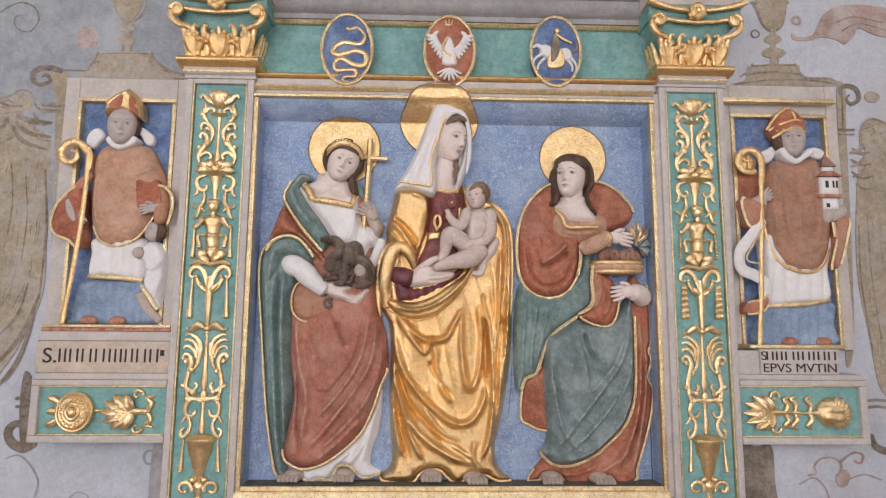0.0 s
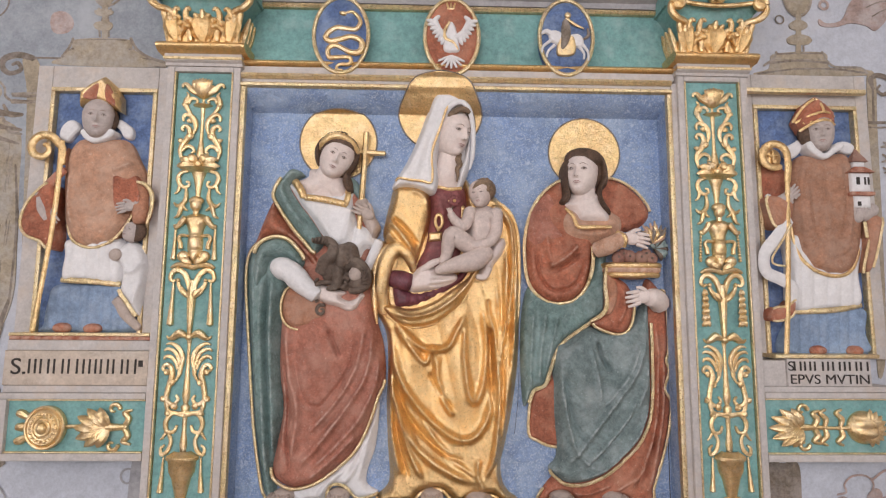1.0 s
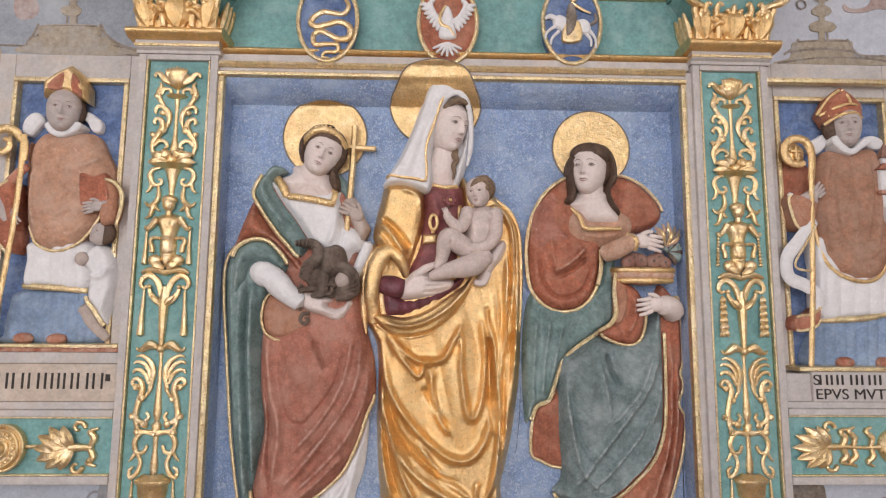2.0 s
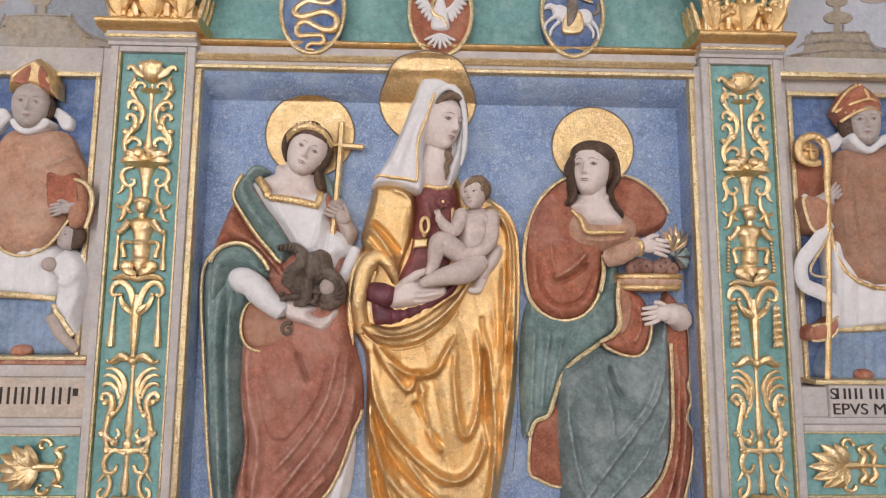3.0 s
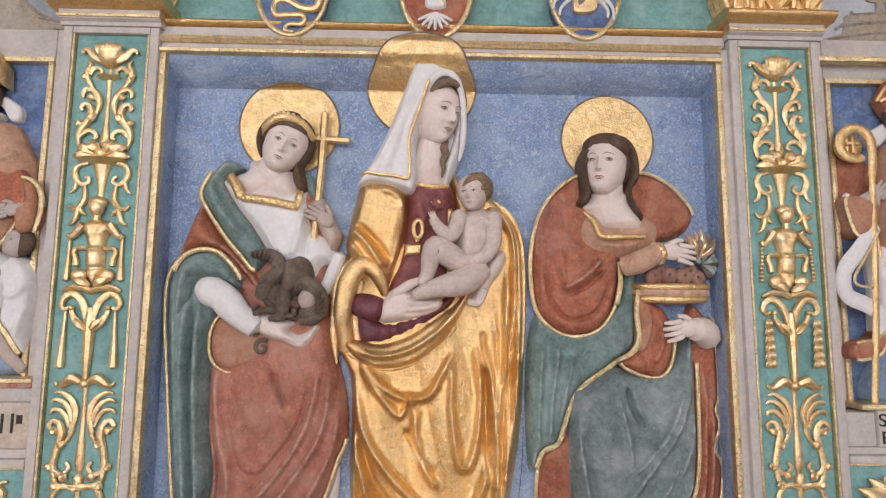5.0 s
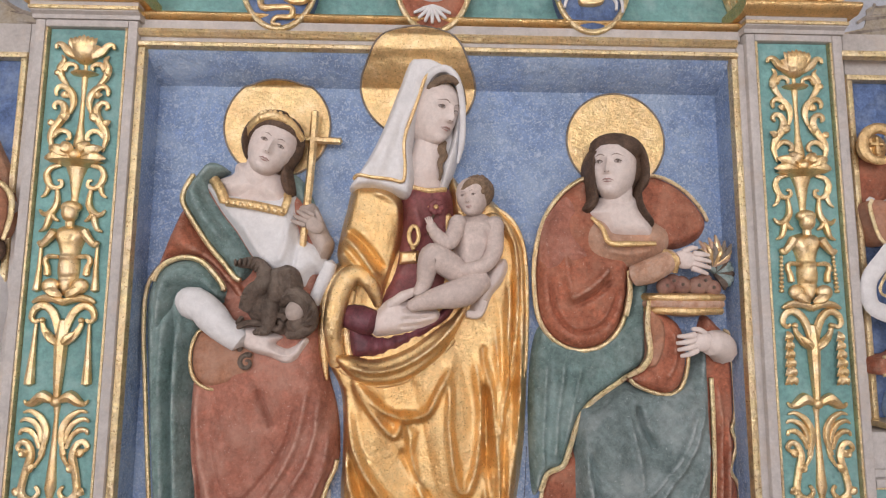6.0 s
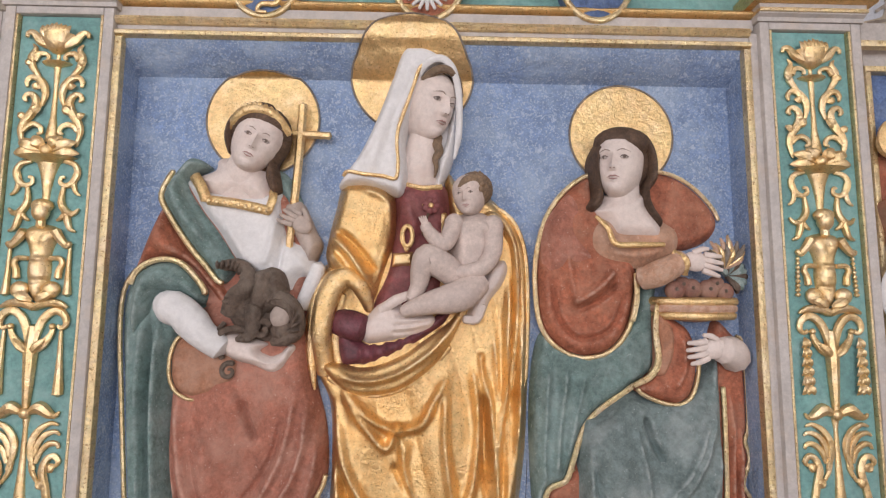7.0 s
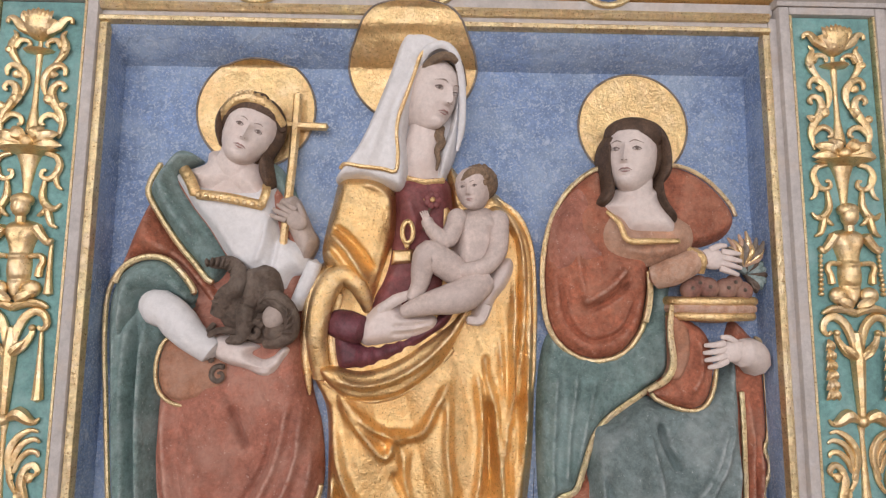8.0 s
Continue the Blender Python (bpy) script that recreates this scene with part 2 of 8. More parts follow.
class Form:
    """Collects pieces of one mesh, each with its own paint."""

    def __init__(self, depth=1.0):
        self.depth = depth
        self.v, self.f, self.m, self.mats, self.n = [], [], [], [], 0

    def add(self, verts, faces, mat):
        if mat not in self.mats:
            self.mats.append(mat)
        k = self.mats.index(mat)
        self.v.append(np.asarray(verts, float).reshape(-1, 3))
        self.f += [tuple(i + self.n for i in f) for f in faces]
        self.m += [k] * len(faces)
        self.n += len(self.v[-1])
        return self

    def box(self, x0, x1, y0, y1, z0, z1, mat, bev=0.004):
        """A block with its front (towards -y) edges rounded off."""
        b = min(bev, (x1 - x0) / 3, (z1 - z0) / 3, (y1 - y0) / 2)
        r = []
        for y, i in ((y1, 0), (y0 + b, 0), (y0 + b * 0.3, b * 0.3), (y0, b)):
            r += [(x0 + i, y, z0 + i), (x1 - i, y, z0 + i), (x1 - i, y, z1 - i), (x0 + i, y, z1 - i)]
        fs = [(3, 2, 1, 0), (12, 13, 14, 15)]
        for k in range(3):
            for j in range(4):
                a, c = 4 * k + j, 4 * k + (j + 1) % 4
                fs.append((a, c, c + 4, a + 4))
        return self.add(r, fs, mat)

    def moulding(self, profile, x0, x1, mat, axis=0):
        """A profile of (y, z) drawn out along x (axis 0), or of (y, x) along z (axis 1)."""
        p = np.array(profile, float)
        k = len(p)
        v = [(s, a, b) if axis == 0 else (b, a, s) for s in (x0, x1) for a, b in p]
        fs = [(i, (i + 1) % k, k + (i + 1) % k, k + i) for i in range(k)] + [tuple(range(k))[::-1], tuple(range(k, 2 * k))]
        return self.add(v, fs, mat)

    def tube(self, pts, radii, mat, n=8, fine=5, flat=1.0):
        """A rounded strand through (x, y, z) points, with a radius at each."""
        p = curve(pts, fine)
        r = np.interp(np.linspace(0, 1, len(p)), np.linspace(0, 1, len(radii)), radii) if hasattr(radii, "__len__") else np.full(len(p), radii)
        t = np.gradient(p, axis=0)
        t /= np.maximum(np.linalg.norm(t, axis=1), 1e-9)[:, None]
        ref = np.array((0, 1.0, 0))
        s = np.cross(t, ref)
        bad = np.linalg.norm(s, axis=1) < 0.05
        s[bad] = np.cross(t[bad], (1.0, 0, 0.2))
        s /= np.linalg.norm(s, axis=1)[:, None]
        w = np.cross(s, t)
        v = []
        for i in range(len(p)):
            for j in range(n):
                a = 2 * math.pi * j / n
                v.append(p[i] + r[i] * (math.cos(a) * s[i] + flat * math.sin(a) * w[i]))
        k = len(p)
        fs = [(i * n + j, (i + 1) * n + j, (i + 1) * n + (j + 1) % n, i * n + (j + 1) % n) for i in range(k - 1) for j in range(n)]
        v += [p[0] - t[0] * r[0] * 0.6, p[-1] + t[-1] * r[-1] * 0.6]
        fs += [(k * n, j, (j + 1) % n) for j in range(n)] + [(k * n + 1, (k - 1) * n + (j + 1) % n, (k - 1) * n + j) for j in range(n)]
        return self.add(v, fs, mat)

    def strand(self, pts, y, radii, mat, n=8, fine=5, flat=1.0):
        """A strand through (x, z) points in one plane; y is a depth or a depth at each point."""
        ys = np.interp(np.linspace(0, 1, len(pts)), np.linspace(0, 1, len(y)), y) if hasattr(y, "__len__") else [y] * len(pts)
        return self.tube([(a, d, b) for (a, b), d in zip(pts, ys)], radii, mat, n, fine, flat)

    def ball(self, c, r, mat, turn=0.0, nu=20, nv=12):
        """An ellipsoid, turned by degrees about y."""
        v, fs = [], []
        ct, st = math.cos(radians(turn)), math.sin(radians(turn))
        for i in range(nv + 1):
            th = math.pi * i / nv
            for j in range(nu):
                ph = 2 * math.pi * j / nu
                x, y, z = r[0] * math.sin(th) * math.cos(ph), r[1] * math.sin(th) * math.sin(ph), r[2] * math.cos(th)
                v.append((c[0] + ct * x + st * z, c[1] + y, c[2] - st * x + ct * z))
        for i in range(nv):
            for j in range(nu):
                a, b = i * nu + j, i * nu + (j + 1) % nu
                fs.append((a, a + nu, b + nu, b))
        return self.add(v, fs, mat)

    def pad(self, outline, y, h, mat, rim=0.03, back=2.46, folds=(), bumps=(), pleat=None, hem=None, smooth=True, lean=(0, 0), step=0.0):
        """A carved sheet in relief: a rounded outline of (x, z), raised by h from depth y, with folds (line, width, height), bumps
        (x, z, rx, rz, height), pleats (degrees, per metre, height), a hem (from, to, radius, paint) along the outline."""
        poly = curve(outline, 6, True) if smooth else np.array(outline, float)
        lo, hi = poly.min(0), poly.max(0)
        res = step or max(0.0034, (hi - lo).max() / 290)
        nx, nz = [int(math.ceil(s / res)) + 3 for s in hi - lo]
        gx, gz = lo[0] - res + res * np.arange(nx), lo[1] - res + res * np.arange(nz)
        q = np.array(np.meshgrid(gx, gz, indexing="ij")).reshape(2, -1).T
        isin = inside(q, poly)
        g = isin.reshape(nx, nz)
        cell = g[:-1, :-1] | g[1:, :-1] | g[1:, 1:] | g[:-1, 1:]
        d, foot, _ = nearest(q, poly, True)
        isin &= d > 0.35 * res
        q = np.where(isin[:, None], q, foot)
        d = np.where(isin, d, 0)
        rim = rim * 0.75
        s = np.clip(d / rim, 0, 1)
        up = h * np.sin(0.5 * math.pi * s) ** 0.85
        mid = (lo + hi) / 2
        fade = np.clip(d / (rim * 0.5), 0, 1)
        for line, w, a in folds:
            fd, _, sh = nearest(q, curve(line, 5), False)
            up = up + 1.35 * a * np.exp(-np.abs(fd / w) ** 1.8) * np.clip(np.sin(np.pi * np.clip(sh, 0.02, 0.98)) * 2.2, 0, 1) * fade
        for bx, bz, rx, rz, a in bumps:
            up = up + a * np.exp(-((q[:, 0] - bx) / rx) ** 2 - ((q[:, 1] - bz) / rz) ** 2) * fade
        if pleat:
            ang, per, a = pleat
            ca, sa = math.cos(radians(ang)), math.sin(radians(ang))
            u, w = q[:, 0] * ca + q[:, 1] * sa, -q[:, 0] * sa + q[:, 1] * ca
            ph = 2 * math.pi * per * u + 1.1 * np.sin(3.1 * w + 2 * u) + 0.7 * np.sin(9 * u + 5 * w)
            up = up + a * (np.abs(np.sin(ph / 2)) ** 0.7 - 0.5 + 0.35 * np.sin(ph * 0.37 + 2 * w)) * fade
        if folds or pleat:
            g2 = up.reshape(nx, nz)
            for _ in range(3):
                e2 = np.pad(g2, 1, mode="edge")
                g2 = 0.5 * g2 + 0.125 * (e2[:-2, 1:-1] + e2[2:, 1:-1] + e2[1:-1, :-2] + e2[1:-1, 2:])
            up = np.where(d > res, g2.ravel(), up)
        up = up + (lean[0] * (q[:, 0] - mid[0]) + lean[1] * (q[:, 1] - mid[1]))
        v = np.stack([q[:, 0], y - up, q[:, 1]], 1)
        used = np.full(nx * nz, -1)
        fs, edges = [], {}
        order = []

        def vid(i):
            if used[i] < 0:
                used[i] = len(order)
                order.append(i)
            return int(used[i])

        for i, j in zip(*np.nonzero(cell)):
            a, b, c, e = i * nz + j, (i + 1) * nz + j, (i + 1) * nz + j + 1, i * nz + j + 1
            f = (vid(a), vid(b), vid(c), vid(e))
            fs.append(f)
            for k in range(4):
                m, o = f[k], f[(k + 1) % 4]
                if (o, m) in edges:
                    del edges[(o, m)]
                else:
                    edges[(m, o)] = 1
        top = v[order]
        n0 = len(top)
        rimv = sorted({i for e in edges for i in e})
        at = {i: n0 + k for k, i in enumerate(rimv)}
        low = top[rimv].copy()
        low[:, 1] = back
        fs += [(o, m, at[m], at[o]) for m, o in edges]
        self.add(np.concatenate([top, low]), fs, mat)
        if hem:
            for h0, h1, r, hm in (hem if isinstance(hem, list) else [hem]):
                k = len(outline)
                span = (h1 - h0) % k or k
                idx = [(h0 * 6 + i) % len(poly) for i in range(span * 6 + 1)][::2]
                pts = poly[idx]
                self.tube([(a, y - 0.55 * h - (lean[0] * (a - mid[0]) + lean[1] * (b - mid[1])), b) for a, b in pts], r, hm, 7, 1)
        return self

    def head(self, c, r, mat, yaw=0, roll=0, nod=0, eyes=True, wide=1.0):
        """A carved head of half height r; it looks towards -y, then turns yaw to its right side of the picture, nods and rolls clockwise."""
        nu, nv = 56, 44
        v, fs = [], []
        for i in range(nv + 1):
            th = math.pi * i / nv
            for j in range(nu):
                ph = 2 * math.pi * j / nu
                x, y, z = math.sin(th) * math.cos(ph), math.sin(th) * math.sin(ph), math.cos(th)
                v.append((x, y, z))
        x, y, z = np.array(v).T.copy()
        across = np.hypot(x, y)
        cx, cy = np.where(across > 1e-6, x / np.maximum(across, 1e-6), 0), np.where(across > 1e-6, y / np.maximum(across, 1e-6), 0)
        heights = (-1.0, -0.97, -0.9, -0.75, -0.55, -0.3, 0.0, 0.25, 0.6, 0.86, 0.96, 1.0)
        half_width = np.interp(z, heights, (0, 0.17, 0.29, 0.43, 0.555, 0.645, 0.69, 0.70, 0.61, 0.40, 0.22, 0))
        half_depth = np.interp(z, heights, (0, 0.40, 0.60, 0.70, 0.745, 0.775, 0.80, 0.81, 0.74, 0.50, 0.28, 0))
        x2 = np.sign(cx) * np.abs(cx) ** 0.88 * half_width * wide
        y2 = cy * half_depth
        z2 = z * 1.0
        front = np.clip(-cy * 1.7, 0, 1)

        def g(a, b, sa, sb):
            return np.exp(-((x2 - a) / sa) ** 2 - ((z2 - b) / sb) ** 2) * front

        prof = np.interp(z2, [-0.35, -0.28, -0.21, -0.05, 0.2, 0.32], [0, 0.17, 0.235, 0.17, 0.075, 0])
        y2 = y2 - prof * np.exp(-(x2 / (0.072 + 0.034 * np.clip(-z2 * 4, 0, 1))) ** 2) * front
        for s in (-1, 1):
            y2 = y2 + 0.115 * g(0.27 * s, 0.09, 0.16, 0.085) - 0.035 * g(0.28 * s, 0.25, 0.2, 0.06) - 0.035 * g(0.33 * s, -0.24, 0.19, 0.2) - 0.05 * g(0.085 * s, -0.255, 0.05, 0.045)
        y2 = y2 - 0.055 * g(0, -0.47, 0.15, 0.05) - 0.05 * g(0, -0.575, 0.12, 0.05) + 0.035 * g(0, -0.52, 0.17, 0.02) + 0.02 * g(0, -0.39, 0.04, 0.04) - 0.065 * g(0, -0.82, 0.17, 0.12) + 0.035 * g(0, -0.67, 0.2, 0.05)
        rot = Euler((radians(nod), 0, radians(yaw))).to_matrix()
        spin = Matrix.Rotation(radians(roll), 3, "Y")
        m = np.array(spin @ rot)

        def put(q):
            return (np.asarray(q, float) * r) @ m.T + np.array(c)

        for i in range(nv):
            for j in range(nu):
                a, b = i * nu + j, i * nu + (j + 1) % nu
                fs.append((a, a + nu, b + nu, b))
        self.add(put(np.stack([x2, y2, z2], 1)), fs, mat)
        if eyes:
            for s in (-1, 1):
                e = put([(0.275 * s, -0.678, 0.075), (0.29 * s, -0.727, 0.080), (0.275 * s, -0.664, 0.142), (0.275 * s, -0.655, 0.02)])
                self.ball(e[0], (0.108 * r, 0.06 * r, 0.064 * r), EYEBALL, roll, 14, 8)
                self.ball(e[1], (0.046 * r, 0.02 * r, 0.048 * r), EYE, roll, 10, 8)
                self.ball(e[2], (0.13 * r, 0.075 * r, 0.036 * r), mat, roll, 14, 8)
                self.ball(e[3], (0.12 * r, 0.062 * r, 0.026 * r), mat, roll, 14, 8)
                self.tube(put([(0.10 * s, -0.812, 0.235), (0.25 * s, -0.80, 0.29), (0.45 * s, -0.665, 0.23)]), [0.010 * r, 0.017 * r, 0.005 * r], BROW, 6, 4)
                # Lash and lid lines also put the eye sockets' shade into colour.
                self.tube(put([(0.155 * s, -0.71, 0.075), (0.28 * s, -0.752, 0.125), (0.405 * s, -0.665, 0.075)]), [0.009 * r, 0.018 * r, 0.009 * r], EYE, 6, 4)
                self.tube(put([(0.17 * s, -0.71, 0.06), (0.28 * s, -0.73, 0.025), (0.39 * s, -0.66, 0.06)]), [0.005 * r, 0.009 * r, 0.005 * r], BROW, 6, 4)
                self.ball(put([(0.055 * s, -0.92, -0.285)])[0], (0.026 * r, 0.016 * r, 0.016 * r), BROW, roll, 8, 6)
            self.tube(put([(-0.18, -0.735, -0.525), (-0.06, -0.825, -0.485), (0, -0.83, -0.50), (0.06, -0.825, -0.485), (0.18, -0.735, -0.525)]), [0.004 * r, 0.021 * r, 0.02 * r, 0.021 * r, 0.004 * r], LIP, 8, 4)
            self.tube(put([(-0.13, -0.74, -0.545), (0, -0.80, -0.572), (0.13, -0.74, -0.545)]), [0.004 * r, 0.025 * r, 0.004 * r], LIP, 8, 4)
        return self

    def hand(self, c, angle, size, mat, curl=0.0, thumb=1, y=0.0):
        """A carved hand: palm at c, fingers pointing along angle (degrees from +x in the picture plane)."""
        a = radians(angle)
        d, n = np.array((math.cos(a), math.sin(a))), np.array((-math.sin(a), math.cos(a)))
        self.ball(c, (size * 0.5, size * 0.24, size * 0.38), mat, -angle)
        for k in range(4):
            o = (k - 1.5) * 0.2
            root = np.array((c[0], c[2])) + d * size * 0.3 + n * size * o
            tip = root + d * size * (0.75 - 0.08 * abs(k - 1.4)) + n * size * (o * 0.25 + curl * 0.3)
            mid = (root + tip) / 2 + n * size * curl * 0.05
            self.tube([(root[0], c[1] - size * 0.08, root[1]), (mid[0], c[1] - size * 0.16, mid[1]), (tip[0], c[1] - size * (0.05 - 0.2 * curl) + y, tip[1])], [size * 0.12, size * 0.105, size * 0.07], mat, 8, 4)
        root = np.array((c[0], c[2])) - d * size * 0.1 + n * size * 0.3 * thumb
        tip = root + d * size * 0.5 + n * size * 0.22 * thumb
        self.tube([(root[0], c[1] - size * 0.05, root[1]), ((root[0] + tip[0]) / 2, c[1] - size * 0.17, (root[1] + tip[1]) / 2 + 0.004), (tip[0], c[1] - size * 0.15, tip[1])], [size * 0.13, size * 0.11, size * 0.07], mat, 8, 4)
        return self

    def make(self, name, parent=None, label="", category="", group="", kind="", base=None):
        me = bpy.data.meshes.new(name)
        v = np.concatenate(self.v)
        v[:, 1] = 2.455 + (v[:, 1] - 2.455) * self.depth
        o = np.array(base if base is not None else (0, 0, 0), float)
        me.from_pydata((v - o).tolist(), [], self.f)
        for mat in self.mats:
            me.materials.append(mat)
        me.polygons.foreach_set("material_index", self.m)
        me.polygons.foreach_set("use_smooth", [True] * len(self.f))
        me.set_sharp_from_angle(angle=radians(42))
        me.update()
        ob = new(name, me)
        ob.location = o
        if parent:
            ob.parent = parent
        return tagged(ob, label, category, group, kind)


def thing(name, at, label, category, group="", kind=""):
    ob = new(name)
    ob.location = at
    bpy.context.view_layer.update()
    return tagged(ob, label, category, group, kind)


def part(name, form, parent, label=""):
    """One mesh under a thing; the form is in world places unless its parent stands elsewhere."""
    ob = form.make(name, parent, label)
    base = parent
    off = Vector((0, 0, 0))
    while base:
        off += base.location
        base = base.parent
    ob.location = -off
    return ob


def arc(cx, cz, r, a0, a1, n=10, rz=None):
    return [(cx + r * math.cos(radians(a0 + (a1 - a0) * i / n)), cz + (rz or r) * math.sin(radians(a0 + (a1 - a0) * i / n))) for i in range(n + 1)]


def spiral(cx, cz, r0, r1, a0, a1, n=14):
    return [(cx + (r0 + (r1 - r0) * i / n) * math.cos(radians(a0 + (a1 - a0) * i / n)), cz + (r0 + (r1 - r0) * i / n) * math.sin(radians(a0 + (a1 - a0) * i / n))) for i in range(n + 1)]


# ---- the room ----
def room():
    Form().box(-5, 5, 2.46, 2.9, 0, 6.0, WALL).make("wall_north", label="pale blue-white plastered chapel wall behind the altar", category="wall", kind="structure")
    Form().box(-5, 5, -7.6, 2.9, -0.3, 0, FLOOR).make("floor", label="warm brown stone floor", category="floor", kind="structure")
    Form().box(-5, 5, -7.6, 2.9, 6.0, 6.3, ROOM).make("ceiling", label="plain pale plaster ceiling", category="ceiling", kind="structure")
    w = Form()
    for a, b, c, d in ((-7.6, -3.2, 0, 6), (-1.6, 2.46, 0, 6), (-3.2, -1.6, 0, 1.9), (-3.2, -1.6, 4.7, 6)):
        w.box(-4.6, -4.05, a, b, c, d, ROOM)
    w.make("wall_west", label="pale plaster wall with a tall window opening", category="wall", kind="structure")
    w = Form()
    for a, b, c, d in ((-7.6, -3.0, 0, 6), (-1.5, 2.46, 0, 6), (-3.0, -1.5, 0, 1.9), (-3.0, -1.5, 4.5, 6)):
        w.box(4.0, 4.6, a, b, c, d, ROOM)
    w.make("wall_east", label="pale plaster wall with an opening for the added fill lamp", category="wall", kind="structure")
    w = Form()
    for a, b, c, d in ((-4.05, -3.4, 0, 6), (1.8, 4.0, 0, 6), (-3.4, 1.8, 0, 0.85), (-3.4, 1.8, 5.25, 6)):
        w.box(a, b, -7.5, -6.95, c, d, ROOM)
    w.make("wall_south", label="pale plaster wall with a broad window opening", category="wall", kind="structure")
    Form().box(-1.15, 1.15, 2.33, 2.46, 0, 0.93, WHITE).make("plinth", label="plain white plastered plinth under the altarpiece", category="plinth", kind="structure")


room()


# ---- the altarpiece: niche, frame, entablature ----
def niche():
    f = Form()
    f.box(-0.83, 0.83, 2.440, 2.461, 0.94, 2.52, BLUE)
    f.strand([(0.815, 1.751), (0.816, 1.561), (0.812, 1.374), (0.813, 1.191), (0.812, 0.996)], 2.439, 0.0018, INK, 5, 4)
    f.strand([(0.242, 1.464), (0.236, 1.349), (0.223, 1.235)], 2.440, 0.0008, INK, 5, 4)
    f.make("niche_back", label="mottled blue plaster back of the niche", category="niche", kind="structure")
    cove = [(2.459, 2.478), (2.441, 2.479), (2.436, 2.484), (2.424, 2.4885), (2.400, 2.505), (2.378, 2.526), (2.364, 2.546), (2.360, 2.555), (2.459, 2.56)]
    Form().moulding(cove, -0.825, 0.825, BLUE).make("niche_cove", label="blue plaster cove along the top of the niche", category="cove", kind="structure")
    for s, name in ((-1, "niche_reveal_west"), (1, "niche_reveal_east")):
        prof = [(2.455, 0.835 * s), (2.455, 0.818 * s), (2.436, 0.819 * s), (2.40, 0.8195 * s), (2.355, 0.823 * s), (2.355, 0.835 * s)]
        Form().moulding(prof if s > 0 else prof[::-1], 0.94, 2.56, BLUE, 1).make(name, label="blue plaster reveal of the niche", category="reveal", kind="structure")
    Form().box(-0.82, 0.82, 2.352, 2.455, 0.93, 0.995, LEDGE, 0.006).make("niche_ledge", label="dark grey-green ledge under the statues", category="ledge", kind="structure")


niche()

frame_thing = thing("niche_frame", (0, 2.4, 0.95), "white and worn gilded frame round the niche", "frame")
for s in (-1, 1):
    xs = sorted((0.822 * s, 0.843 * s))
    part("gilded_stile", Form().box(xs[0], xs[1], 2.345, 2.455, 0.95, 2.553, TRIM, 0.006), frame_thing, "worn gilded strip")
    xs = sorted((0.8432 * s, 0.866 * s))
    part("white_stile", Form().box(xs[0], xs[1], 2.353, 2.455, 0.95, 2.60, WHITE, 0.004), frame_thing)
part("gilded_rail", Form().moulding([(2.46, 2.553), (2.352, 2.553), (2.344, 2.558), (2.344, 2.568), (2.352, 2.574), (2.46, 2.574)], -0.8428, 0.8428, TRIM), frame_thing, "worn gilded moulding")
part("white_rail", Form().moulding([(2.46, 2.5742), (2.358, 2.5742), (2.358, 2.588), (2.46, 2.588)], -0.8428, 0.8428, WHITE), frame_thing)
part("upper_gilded_rail", Form().moulding([(2.46, 2.5882), (2.348, 2.5882), (2.340, 2.597), (2.343, 2.607), (2.352, 2.611), (2.46, 2.611)], -0.8428, 0.8428, TRIM), frame_thing, "worn gilded moulding")
part("bottom_rail", Form().moulding([(2.46, 0.93), (2.335, 0.93), (2.333, 0.965), (2.340, 0.975), (2.351, 0.977), (2.351, 0.992), (2.46, 0.992)][::1], -0.8428, 0.8428, TRIM), frame_thing, "gilded bottom moulding")


def entablature():
    t = thing("entablature", (0, 2.4, 2.6), "white, gilded and turquoise entablature across the altarpiece", "entablature")
    part("architrave", Form().moulding([(2.46, 2.6112), (2.362, 2.6112), (2.360, 2.64), (2.46, 2.64)], -0.86, 0.86, WHITE), t)
    tor = [(2.46, 2.6402)] + [(2.375 - 0.026 * math.sin(math.pi * k / 8), 2.6402 + 0.034 * k / 8) for k in range(9)] + [(2.46, 2.6742)]
    part("gilded_torus", Form().moulding(tor, -0.86, 0.86, GOLD), t, "gilded half-round moulding")
    part("frieze", Form().moulding([(2.46, 2.6744), (2.412, 2.6744), (2.412, 2.80), (2.41, 2.906), (2.46, 2.906)], -0.86, 0.86, TURQ), t, "turquoise painted frieze")
    part("gilded_fillet", Form().moulding([(2.46, 2.9062), (2.392, 2.9062), (2.384, 2.914), (2.386, 2.922), (2.46, 2.926)], -0.9, 0.9, TRIM), t, "worn gilded fillet")
    cor = [(2.46, 2.9262), (2.385, 2.9262), (2.382, 2.948), (2.372, 2.952), (2.352, 2.962), (2.338, 2.985), (2.334, 3.005), (2.30, 3.012), (2.298, 3.05), (2.27, 3.065), (2.25, 3.10), (2.25, 3.13), (2.46, 3.13)]
    part("cornice", Form().moulding(cor, -0.9, 0.9, GREY), t, "grey-white stepped cornice")


entablature()


def medallion(cx, cz, field, label):
    t = thing("medallion", (cx, 2.39, cz - 0.16), label, "medallion", "heraldic medallions on the frieze")
    rx, rz = 0.104, 0.152
    part("field", Form().pad(arc(cx, cz, rx, 0, 345, 23, rz), 2.36, 0.016, field, 0.08, back=2.412), t, "painted domed field")
    ring = [(a, 2.357, b) for a, b in arc(cx, cz, rx + 0.003, 0, 360, 40, rz + 0.004)]
    part("rim", Form().tube(ring, 0.0085, TRIM, 8, 1), t, "gilded rim")
    return t


